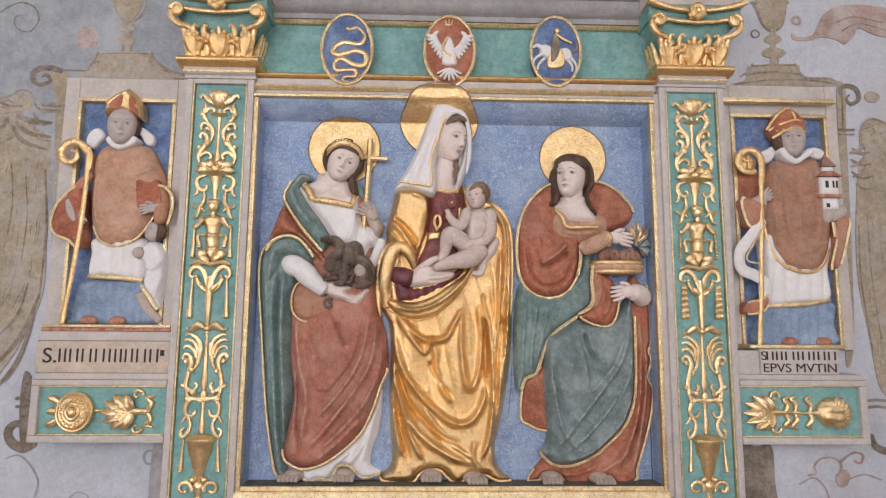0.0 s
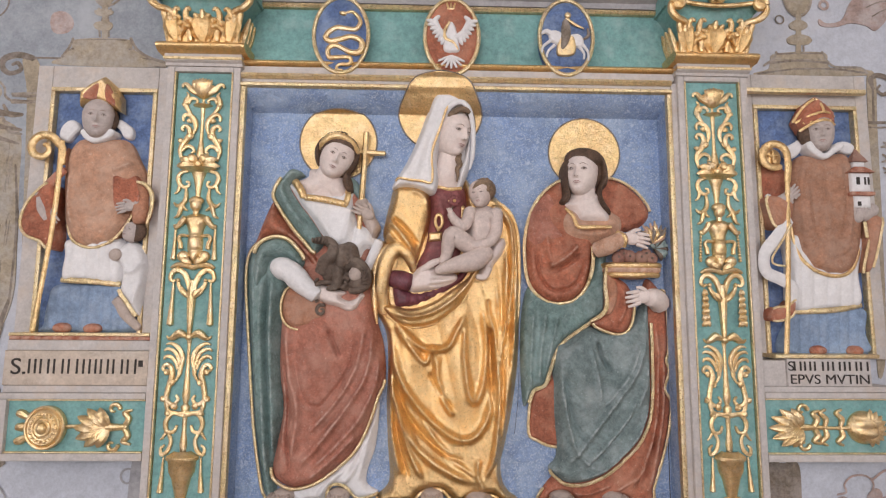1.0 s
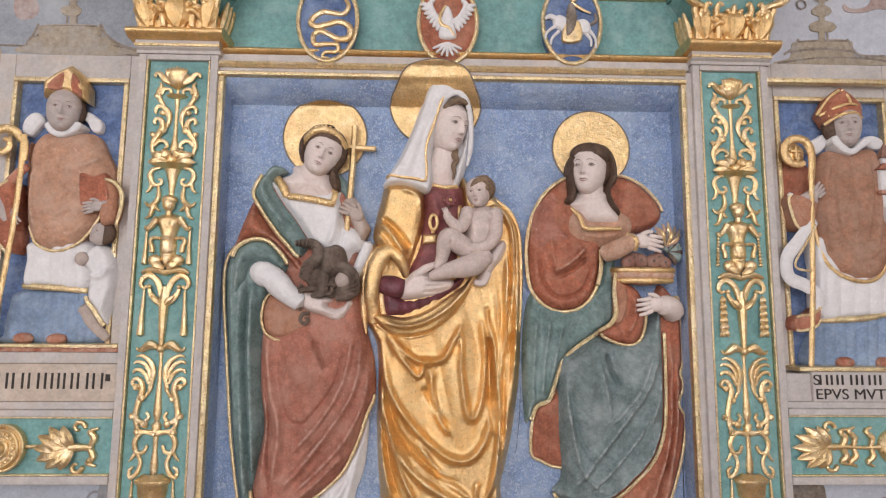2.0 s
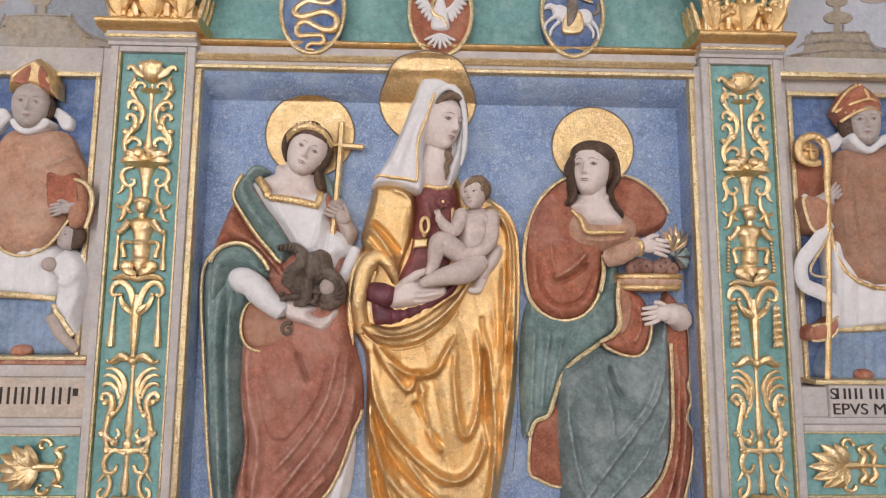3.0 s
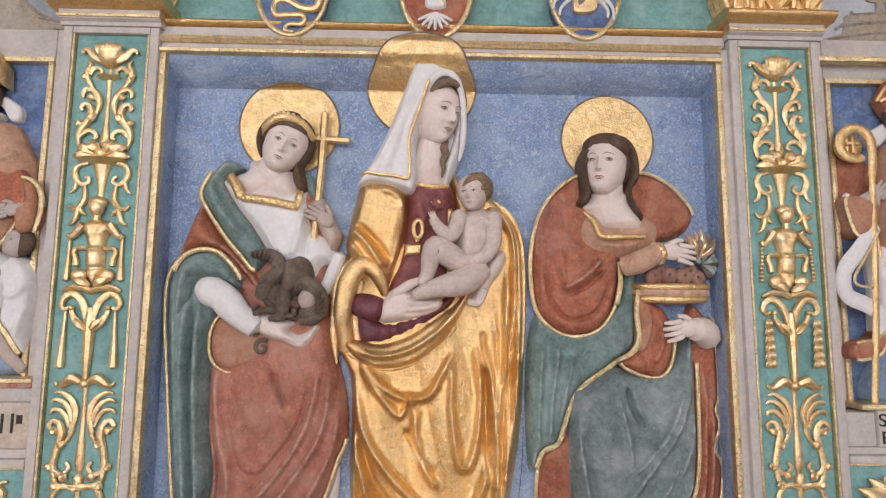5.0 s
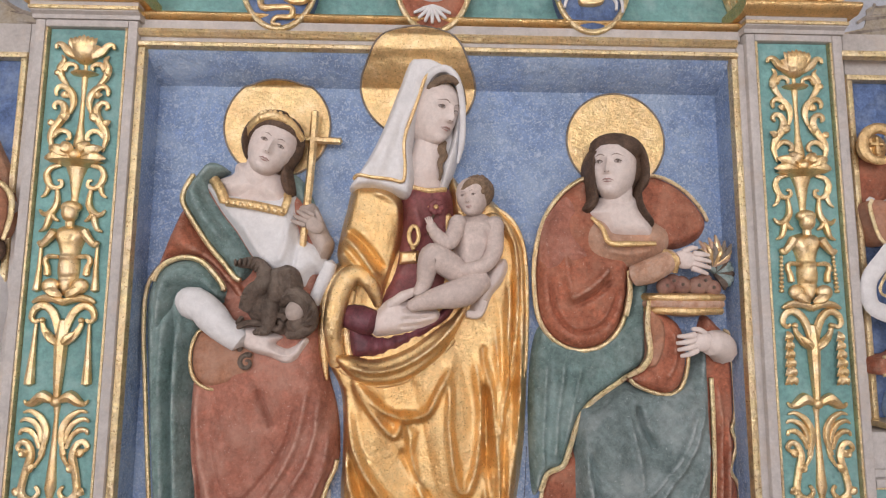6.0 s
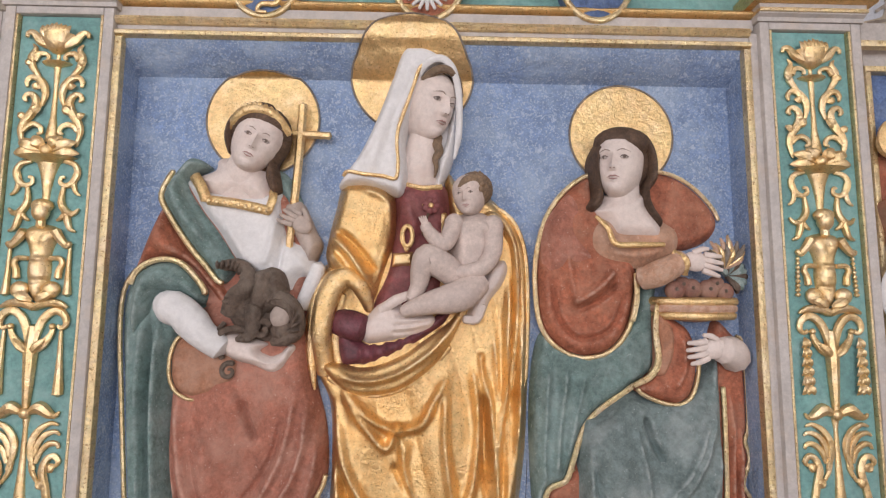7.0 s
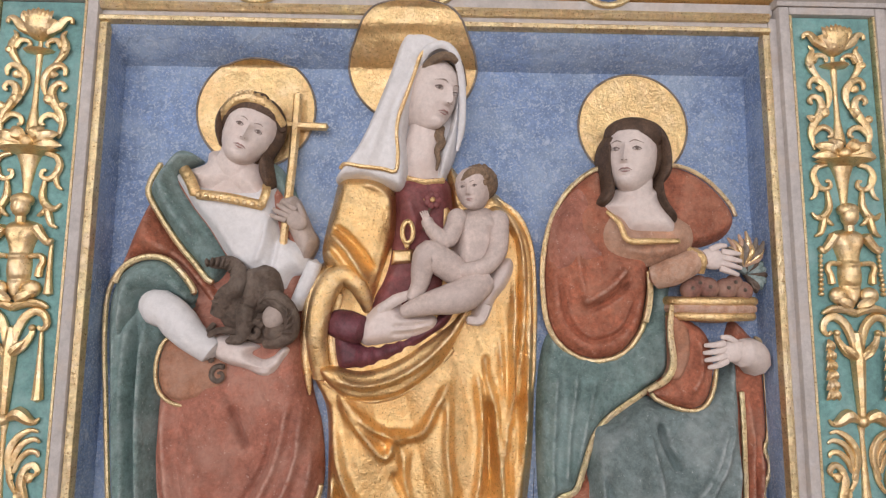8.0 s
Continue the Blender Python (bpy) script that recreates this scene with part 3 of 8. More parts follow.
m1 = medallion(-0.468, 2.783, DEEPBLUE, "oval blue medallion with a gilded winding serpent")
part("serpent", Form().strand([(-0.459, 2.864), (-0.423, 2.872), (-0.393, 2.837), (-0.409, 2.801), (-0.455, 2.803), (-0.484, 2.805), (-0.516, 2.784), (-0.525, 2.761), (-0.503, 2.749), (-0.468, 2.757), (-0.425, 2.768), (-0.387, 2.751), (-0.390, 2.711), (-0.428, 2.705), (-0.484, 2.731), (-0.514, 2.718), (-0.509, 2.683), (-0.466, 2.684), (-0.428, 2.682), (-0.432, 2.657), (-0.470, 2.654), (-0.481, 2.636), (-0.457, 2.632)], 2.345, [0.005, 0.010, 0.012, 0.012, 0.012, 0.010, 0.008, 0.004], ORN), m1, "gilded serpent")
sx, sz = -0.461, 2.864
part("serpent_head", Form().ball((sx, 2.343, sz), (0.015, 0.009, 0.009), ORN, 10), m1, "gilded head")
m2 = medallion(-0.022, 2.788, RED, "oval red medallion with a crowned white eagle")
e = Form()
e.pad([(-0.025, 2.845), (-0.008, 2.820), (0.004, 2.762), (0.006, 2.719), (-0.050, 2.718), (-0.054, 2.761), (-0.040, 2.820)], 2.345, 0.012, CLOTH, 0.012, back=2.36)
part("eagle_body", e, m2, "white body")
for s in (-1, 1):
    w = Form()
    w.strand([(-0.022 + s * 0.012, 2.776), (-0.022 + s * 0.045, 2.80), (-0.022 + s * 0.066, 2.845), (-0.022 + s * 0.05, 2.866)], 2.343, [0.012, 0.013, 0.012, 0.006], CLOTH)
    for k in range(7):
        a = radians(10 - 13 * k)
        r0 = np.array((-0.022 + s * (0.066 - 0.006 * k), 2.842 - 0.011 * k))
        tip = r0 + np.array((s * math.cos(a), math.sin(a))) * (0.036 - 0.001 * k)
        w.strand([tuple(r0), tuple((r0 + tip) / 2), tuple(tip)], 2.343, [0.008, 0.0095, 0.004], CLOTH)
    part("eagle_wing", w, m2, "white feathered wing")
w = Form()
for k in range(7):
    a = radians(-90 + (k - 3) * 22)
    w.strand([(-0.024, 2.703), (-0.024 + 0.025 * math.cos(a), 2.703 + 0.025 * math.sin(a)), (-0.024 + 0.056 * math.cos(a), 2.70 + 0.05 * math.sin(a))], 2.343, [0.003, 0.006, 0.004], CLOTH)
part("eagle_tail", w, m2, "white fanned tail")
part("gilded_sash", Form().strand([(-0.032, 2.840), (-0.051, 2.804), (-0.046, 2.769), (-0.017, 2.754), (0.002, 2.724)], 2.335, [0.004, 0.006, 0.007, 0.006, 0.003], ORN), m2, "gilded sash")
c = Form()
for k in (-1, 0, 1):
    c.strand([(-0.026 + 0.010 * k, 2.902), (-0.026 + 0.016 * k, 2.925)], 2.35, [0.006, 0.003], ORN)
part("crown", c.ball((-0.026, 2.35, 2.90), (0.02, 0.006, 0.006), ORN), m2, "small gilded crown")
m3 = medallion(0.435, 2.79, DEEPBLUE, "oval blue medallion with a white horse and rider")
h = Form()
h.pad([(0.364, 2.803), (0.391, 2.813), (0.432, 2.794), (0.476, 2.800), (0.500, 2.780), (0.497, 2.747), (0.472, 2.739), (0.443, 2.746), (0.407, 2.742), (0.385, 2.757), (0.366, 2.767)], 2.345, 0.012, CLOTH, 0.012, back=2.36)
h.strand([(0.371, 2.770), (0.341, 2.746), (0.334, 2.720)], 2.345, [0.008, 0.005, 0.004], CLOTH).strand([(0.385, 2.752), (0.360, 2.726), (0.353, 2.701)], 2.345, [0.007, 0.005, 0.004], CLOTH)
h.strand([(0.492, 2.759), (0.516, 2.729), (0.520, 2.689)], 2.345, [0.009, 0.005, 0.004], CLOTH).strand([(0.480, 2.749), (0.501, 2.721), (0.501, 2.696)], 2.345, [0.008, 0.005, 0.004], CLOTH)
h.strand([(0.378, 2.793), (0.352, 2.807), (0.335, 2.797)], 2.343, [0.012, 0.010, 0.005], CLOTH).strand([(0.503, 2.780), (0.522, 2.796), (0.518, 2.826)], 2.346, [0.005, 0.007, 0.003], UMBER)
part("horse", h, m3, "white horse in low relief")
part("gilded_cloth", Form().pad([(0.407, 2.778), (0.459, 2.784), (0.462, 2.713), (0.394, 2.709)], 2.336, 0.006, ORN, 0.006, back=2.36), m3, "gilded saddle cloth")
part("rider", Form().pad([(0.420, 2.853), (0.442, 2.843), (0.448, 2.781), (0.427, 2.735), (0.406, 2.730), (0.409, 2.793)], 2.335, 0.010, UMBER, 0.01, back=2.35).strand([(0.430, 2.858), (0.466, 2.833), (0.500, 2.818)], 2.335, [0.006, 0.006, 0.003], ORN).ball((0.438, 2.338, 2.872), (0.013, 0.01, 0.014), ORN), m3, "plain small rider shape")


for m, shift in ((m1, (0.004, 0, -0.007)), (m2, (-0.005, 0, -0.011)), (m3, (-0.005, 0, -0.006))):
    m.location += Vector(shift)


# ---- pilasters ----
def mirrored(form, pts, y, r, axis, mat=None, n=7):
    for s in (-1, 1):
        form.strand([(axis + s * u, z) for u, z in pts], y, [0.97 * q for q in r], mat or ORN, n, flat=0.75)
    return form


def spire(axis, rows, y, mat=None):
    """A turned, half-sunk form: rows of (half width, z)."""
    f = Form()
    n = 12
    v = []
    for w, z in rows:
        for j in range(n + 1):
            a = math.pi * j / n
            v.append((axis - w * math.cos(a), y - 0.75 * w * math.sin(a), z))
    fs = [(i * (n + 1) + j, i * (n + 1) + j + 1, (i + 1) * (n + 1) + j + 1, (i + 1) * (n + 1) + j) for i in range(len(rows) - 1) for j in range(n)]
    return f.add(v, fs, mat or ORN)


def leaf(form, root, tip, width, y, mat=None, lift=0.012):
    """A pointed leaf with a middle rib."""
    a, b = np.array(root), np.array(tip)
    d = b - a
    n = np.array((-d[1], d[0])) / max(np.linalg.norm(d), 1e-6)
    v, fs = [], []
    rows = ((0.0, 0.25), (0.2, 0.75), (0.45, 1.0), (0.7, 0.8), (0.9, 0.4), (1.0, 0.04))
    for t, w in rows:
        p = a + d * t
        up = lift * math.sin(math.pi * min(1, 0.1 + t * 0.75))
        for k, q in ((-1, 0.0), (-0.55, 0.55), (0, 0.35), (0.55, 0.55), (1, 0.0)):
            s = p + n * width * w * k
            v.append((s[0], y - up - q * width * w * 0.7, s[1]))
    for i in range(len(rows) - 1):
        for j in range(4):
            e0 = i * 5 + j
            fs.append((e0, e0 + 1, e0 + 6, e0 + 5))
    return form.add(v, fs, mat or ORN)


def pilaster(ax, chains):
    t = thing("pilaster", (ax, 2.4, 0.9), "turquoise panelled pilaster with gilded grotesque reliefs and white borders", "pilaster", "pilasters beside the niche")
    y = 2.352
    part("shaft", Form().box(ax - 0.139, ax + 0.139, 2.362, 2.46, 0.90, 2.625, WHITE), t)
    part("turquoise_panel", Form().box(ax - 0.104, ax + 0.104, y, 2.364, 0.90, 2.604, TURQ), t, "turquoise painted panel")
    for s in (-1, 1):
        xs = sorted((ax + 0.112 * s, ax + 0.139 * s))
        part("white_border", Form().box(xs[0], xs[1], 2.338, 2.365, 0.90, 2.625, WHITE, 0.005), t)
        xs = sorted((ax + 0.1045 * s, ax + 0.1118 * s))
        part("gilded_bead", Form().box(xs[0], xs[1], 2.340, 2.365, 0.90, 2.604, TRIM, 0.003), t, "thin worn gilded bead")
    part("top_border", Form().box(ax - 0.1118, ax + 0.1118, 2.3385, 2.365, 2.6045, 2.625, WHITE, 0.004), t)
    p = lambda *a: part(a[0], a[1], t)
    # flower cup
    f = spire(ax, [(0.004, 2.497), (0.018, 2.503), (0.032, 2.514), (0.041, 2.530), (0.046, 2.548)], y)
    for k in range(-3, 4):
        leaf(f, (ax + 0.007 * k, 2.530), (ax + 0.012 * k, 2.578 - 0.003 * abs(k)), 0.010, y - 0.014)
    mirrored(f, [(0.020, 2.520), (0.044, 2.532), (0.062, 2.552), (0.076, 2.552), (0.078, 2.541)], y - 0.010, [0.012, 0.013, 0.009, 0.006, 0.005], ax)
    p("flower_cup", f)
    p("stem", spire(ax, [(0.005, 2.50), (0.006, 2.476), (0.038, 2.473), (0.032, 2.468), (0.009, 2.463), (0.006, 2.40), (0.008, 2.33), (0.015, 2.285), (0.018, 2.262)], y))
    # paired scrolls with curling leaves
    f = mirrored(Form(), [(0.064, 2.524), (0.056, 2.510), (0.064, 2.487), (0.060, 2.462), (0.043, 2.438), (0.036, 2.425)], y - 0.006, [0.002, 0.007, 0.011, 0.010, 0.006, 0.003], ax)
    mirrored(f, [(0.056, 2.480), (0.046, 2.497), (0.028, 2.497), (0.020, 2.487), (0.026, 2.482)], y - 0.007, [0.009, 0.008, 0.006, 0.005, 0.004], ax)
    mirrored(f, [(0.068, 2.408), (0.070, 2.422), (0.060, 2.434), (0.042, 2.430), (0.026, 2.411), (0.021, 2.386), (0.028, 2.358)], y - 0.007, [0.004, 0.007, 0.008, 0.010, 0.011, 0.009, 0.004], ax)
    mirrored(f, [(0.066, 2.369), (0.072, 2.378), (0.064, 2.389), (0.049, 2.384), (0.042, 2.363), (0.051, 2.338), (0.068, 2.313), (0.074, 2.288), (0.066, 2.252)], y - 0.007, [0.004, 0.007, 0.007, 0.009, 0.011, 0.012, 0.011, 0.009, 0.004], ax)
    mirrored(f, [(0.032, 2.284), (0.023, 2.288), (0.026, 2.301), (0.040, 2.309), (0.055, 2.305), (0.068, 2.290)], y - 0.008, [0.004, 0.006, 0.007, 0.008, 0.008, 0.006], ax)
    for s in (-1, 1):
        for u0, z0, u1, z1, w in ((0.052, 2.335, 0.026, 2.358, 0.013), (0.062, 2.322, 0.084, 2.338, 0.010), (0.034, 2.405, 0.056, 2.412, 0.010), (0.058, 2.465, 0.078, 2.478, 0.009)):
            leaf(f, (ax + s * u0, z0), (ax + s * u1, z1), w, y - 0.005, lift=0.009)
    p("scroll", f)
    # leaf flower
    f = Form()
    for a, l, w in ((-6, 0.082, 0.017), (186, 0.082, 0.017), (22, 0.078, 0.018), (158, 0.078, 0.018), (52, 0.060, 0.018), (128, 0.060, 0.018)):
        r = radians(a)
        leaf(f, (ax + 0.010 * math.cos(r), 2.236 + 0.006 * math.sin(r)), (ax + l * math.cos(r), 2.238 + l * 0.8 * math.sin(r)), w, y - 0.006, lift=0.02)
        f.ball((ax + 0.72 * l * math.cos(r), y - 0.018, 2.238 + 0.58 * l * math.sin(r)), (0.013, 0.009, 0.011), ORN, -a, 10, 6)
    f.ball((ax, y - 0.016, 2.240), (0.016, 0.013, 0.016), ORN)
    p("leaf_flower", f)
    f = spire(ax, [(0.072, 2.222), (0.05, 2.217), (0.028, 2.208), (0.018, 2.18), (0.011, 2.14), (0.008, 2.105)], y)
    mirrored(f, [(0.040, 2.214), (0.066, 2.206), (0.076, 2.184), (0.066, 2.160), (0.050, 2.151), (0.035, 2.158), (0.036, 2.171), (0.045, 2.172)], y - 0.006, [0.006, 0.008, 0.009, 0.009, 0.007, 0.006, 0.005, 0.004], ax)
    mirrored(f, [(0.074, 2.186), (0.068, 2.160), (0.074, 2.136), (0.086, 2.126)], y - 0.005, [0.008, 0.008, 0.006, 0.003], ax)
    p("trumpet", f)
    # half figure, kept as a plain smooth shape
    f = Form().pad([(ax - 0.010, 2.052), (ax - 0.036, 2.044), (ax - 0.044, 2.024), (ax - 0.033, 1.998), (ax - 0.027, 1.972), (ax - 0.030, 1.942), (ax - 0.026, 1.905), (ax - 0.012, 1.866), (ax + 0.012, 1.866), (ax + 0.026, 1.905), (ax + 0.030, 1.942), (ax + 0.027, 1.972), (ax + 0.033, 1.998), (ax + 0.044, 2.024), (ax + 0.036, 2.044), (ax + 0.010, 2.052)], y, 0.020, ORN, 0.028, back=2.36, bumps=[(ax, 1.945, 0.018, 0.02, 0.005), (ax - 0.015, 2.012, 0.012, 0.012, 0.004), (ax + 0.015, 2.012, 0.012, 0.012, 0.004)], folds=[([(ax - 0.03, 1.968), (ax, 1.964), (ax + 0.03, 1.968)], 0.004, 0.006), ([(ax - 0.025, 1.915), (ax, 1.91), (ax + 0.025, 1.915)], 0.004, -0.005)])
    f.ball((ax, y - 0.016, 2.083), (0.021, 0.018, 0.026), ORN).ball((ax, y - 0.012, 2.098), (0.027, 0.018, 0.018), ORN)
    f.strand([(ax, 2.065), (ax, 2.045)], y - 0.012, 0.011, ORN)
    p("term_ornament", f)
    for s in (-1, 1):
        p("term_arm", Form().strand([(ax + s * 0.038, 2.034), (ax + s * 0.052, 2.014), (ax + s * 0.068, 1.998), (ax + s * 0.076, 2.006)], y - 0.012, [0.013, 0.011, 0.009, 0.006], ORN))
        f = Form().strand([(ax + s * 0.044, 2.146), (ax + s * 0.042, 2.108), (ax + s * 0.056, 2.084), (ax + s * 0.074, 2.080), (ax + s * 0.086, 2.092)], y - 0.006, [0.005, 0.009, 0.010, 0.007, 0.003], ORN)
        f.strand([(ax + s * 0.056, 2.086), (ax + s * 0.061, 2.060), (ax + s * 0.068, 2.042), (ax + s * 0.082, 2.034)], y - 0.006, [0.008, 0.009, 0.007, 0.003], ORN)
        f.strand([(ax + s * 0.054, 2.082), (ax + s * 0.044, 2.068), (ax + s * 0.034, 2.062)], y - 0.006, [0.007, 0.006, 0.003], ORN)
        p("curl", f)
        p("drapery_swag", Form().strand([(ax + s * 0.026, 1.966), (ax + s * 0.050, 1.967), (ax + s * 0.058, 1.955), (ax + s * 0.052, 1.938), (ax + s * 0.050, 1.918)], y - 0.008, [0.006, 0.007, 0.007, 0.008, 0.009], ORN))
        f = Form()
        if chains:
            for k in range(9):
                p("bead", Form().ball((ax + s * (0.072 + 0.0006 * k), y - 0.006, 1.985 - 0.0115 * k), (0.005 + 0.0003 * k, 0.006, 0.006), ORN, 0, 8, 6))
        else:
            p("drapery_tail", f.strand([(ax + s * 0.073, 1.996), (ax + s * 0.073, 1.945), (ax + s * 0.074, 1.905), (ax + s * 0.075, 1.878)], y - 0.006, [0.004, 0.006, 0.008, 0.011], ORN))
    # leaf knot
    f = Form()
    for k in (-1, 1):
        f.ball((ax + k * 0.038, y - 0.010, 1.889), (0.022, 0.014, 0.021), ORN, -20 * k)
        leaf(f, (ax + k * 0.004, 1.862), (ax + k * 0.050, 1.884), 0.014, y - 0.010, lift=0.012)
        f.strand([(ax, 1.846), (ax + k * 0.030, 1.857), (ax + k * 0.060, 1.856), (ax + k * 0.080, 1.846)], y - 0.010, [0.010, 0.011, 0.009, 0.004], ORN)
    p("leaf_knot", f)
    # volutes with tassels
    f = mirrored(Form(), [(0.004, 1.735), (0.010, 1.780), (0.026, 1.820), (0.050, 1.838), (0.072, 1.830), (0.080, 1.808), (0.070, 1.796), (0.060, 1.802)], y - 0.008, [0.008, 0.011, 0.012, 0.011, 0.010, 0.008, 0.006, 0.005], ax)
    mirrored(f, [(0.004, 1.738), (0.028, 1.756), (0.046, 1.780), (0.050, 1.798)], y - 0.010, [0.010, 0.012, 0.008, 0.006], ax)
    p("volute", f)
    f = Form().strand([(ax, 1.80), (ax, 1.74), (ax, 1.67), (ax, 1.605)], y - 0.006, [0.010, 0.017, 0.013, 0.008], ORN)
    for s in (-1, 1):
        f.ball((ax + s * 0.050, y - 0.012, 1.800), (0.008, 0.008, 0.008), ORN, 0, 10, 6)
        leaf(f, (ax, 1.735), (ax + s * 0.040, 1.772), 0.010, y - 0.010)
    p("calyx", f)
    for s in (-1, 1):
        f = Form()
        if chains:
            for k in range(6):
                z = 1.785 - 0.023 * k
                for d in (-1, 0, 1):
                    leaf(f, (ax + s * 0.070, z), (ax + s * 0.070 + d * (0.010 + 0.0012 * k), z - 0.028), 0.006 + 0.0006 * k, y - 0.005, lift=0.014)
        else:
            f.strand([(ax + s * 0.068, 1.79), (ax + s * 0.070, 1.72), (ax + s * 0.072, 1.655), (ax + s * 0.072, 1.638)], y - 0.006, [0.004, 0.007, 0.012, 0.013], ORN)
        p("tassel" if not chains else "husk_chain", f)
    # bud with side leaves
    f = Form().ball((ax, y - 0.008, 1.594), (0.014, 0.012, 0.014), ORN)
    for s in (-1, 1):
        f.strand([(ax + s * 0.010, 1.596), (ax + s * 0.034, 1.606), (ax + s * 0.056, 1.592), (ax + s * 0.072, 1.588), (ax + s * 0.080, 1.597)], y - 0.007, [0.008, 0.017, 0.012, 0.006, 0.003], ORN)
    p("bud", f)
    # fronds and long scrolls
    f = mirrored(Form(), [(0.030, 1.462), (0.020, 1.500), (0.022, 1.530), (0.038, 1.556), (0.062, 1.570), (0.080, 1.566)], y - 0.006, [0.006, 0.009, 0.010, 0.009, 0.006, 0.003], ax)
    mirrored(f, [(0.030, 1.492), (0.036, 1.522), (0.052, 1.543), (0.074, 1.550), (0.086, 1.543)], y - 0.006, [0.006, 0.008, 0.008, 0.006, 0.003], ax)
    mirrored(f, [(0.034, 1.478), (0.044, 1.505), (0.062, 1.522), (0.080, 1.522), (0.085, 1.512)], y - 0.006, [0.005, 0.007, 0.008, 0.006, 0.004], ax)
    mirrored(f, [(0.022, 1.500), (0.026, 1.462), (0.042, 1.432)], y - 0.005, [0.006, 0.007, 0.004], ax)
    p("frond", f)
    f = mirrored(Form(), [(0.080, 1.470), (0.087, 1.481), (0.076, 1.494), (0.060, 1.486), (0.052, 1.458), (0.062, 1.418), (0.068, 1.370), (0.044, 1.352), (0.026, 1.369), (0.034, 1.385)], y - 0.006, [0.004, 0.007, 0.008, 0.009, 0.011, 0.010, 0.010, 0.008, 0.006, 0.005], ax)
    mirrored(f, [(0.068, 1.370), (0.059, 1.331), (0.029, 1.322), (-0.002, 1.322)], y - 0.006, [0.009, 0.008, 0.008, 0.008], ax)
    for s in (-1, 1):
        for u0, z0, u1, z1 in ((0.060, 1.46, 0.082, 1.475), (0.062, 1.42, 0.040, 1.44), (0.070, 1.38, 0.088, 1.365), (0.05, 1.33, 0.07, 1.315), (0.03, 1.335, 0.045, 1.36)):
            leaf(f, (ax + s * u0, z0), (ax + s * u1, z1), 0.012, y - 0.004, lift=0.008)
    p("long_scroll", f)
    p("baluster", spire(ax, [(0.010, 1.585), (0.006, 1.56), (0.007, 1.50), (0.011, 1.43), (0.015, 1.38), (0.008, 1.355), (0.017, 1.345), (0.014, 1.325), (0.009, 1.31), (0.008, 1.26), (0.014, 1.215), (0.01, 1.18)], y))
    f = mirrored(Form(), [(0.003, 1.313), (0.042, 1.322), (0.065, 1.292), (0.058, 1.258), (0.035, 1.258), (0.025, 1.279)], y - 0.006, [0.007, 0.009, 0.009, 0.008, 0.007, 0.005], ax)
    mirrored(f, [(0.058, 1.258), (0.043, 1.228), (0.051, 1.194), (0.072, 1.177), (0.077, 1.198), (0.065, 1.211)], y - 0.006, [0.006, 0.007, 0.008, 0.007, 0.006, 0.004], ax)
    mirrored(f, [(0.063, 1.254), (0.073, 1.237), (0.082, 1.228)], y - 0.004, [0.006, 0.005, 0.002], ax)
    p("ring_scroll", f)
    p("urn", spire(ax, [(0.03, 1.19), (0.058, 1.172), (0.058, 1.162), (0.050, 1.155), (0.046, 1.12), (0.034, 1.095), (0.022, 1.04), (0.010, 1.012), (0.02, 1.003), (0.022, 0.99), (0.012, 0.975), (0.016, 0.95), (0.01, 0.91)], y))
    for s in (-1, 1):
        p("urn_tassel", Form().strand([(ax + s * 0.066, 1.168), (ax + s * 0.068, 1.11), (ax + s * 0.072, 1.05)], y - 0.005, [0.003, 0.006, 0.011], ORN))
    f = mirrored(Form(), [(u, z) for u, z in spiral(0.052, 0.985, 0.030, 0.008, 200, -160)], y - 0.006, [0.008, 0.008, 0.006], ax)
    f.ball((ax - 0.022, y - 0.006, 1.018), (0.014, 0.011, 0.013), ORN).ball((ax + 0.022, y - 0.006, 1.018), (0.014, 0.011, 0.013), ORN)
    p("base_volute", f)
    return t


pilaster(-0.982, False)
pilaster(1.003, True)


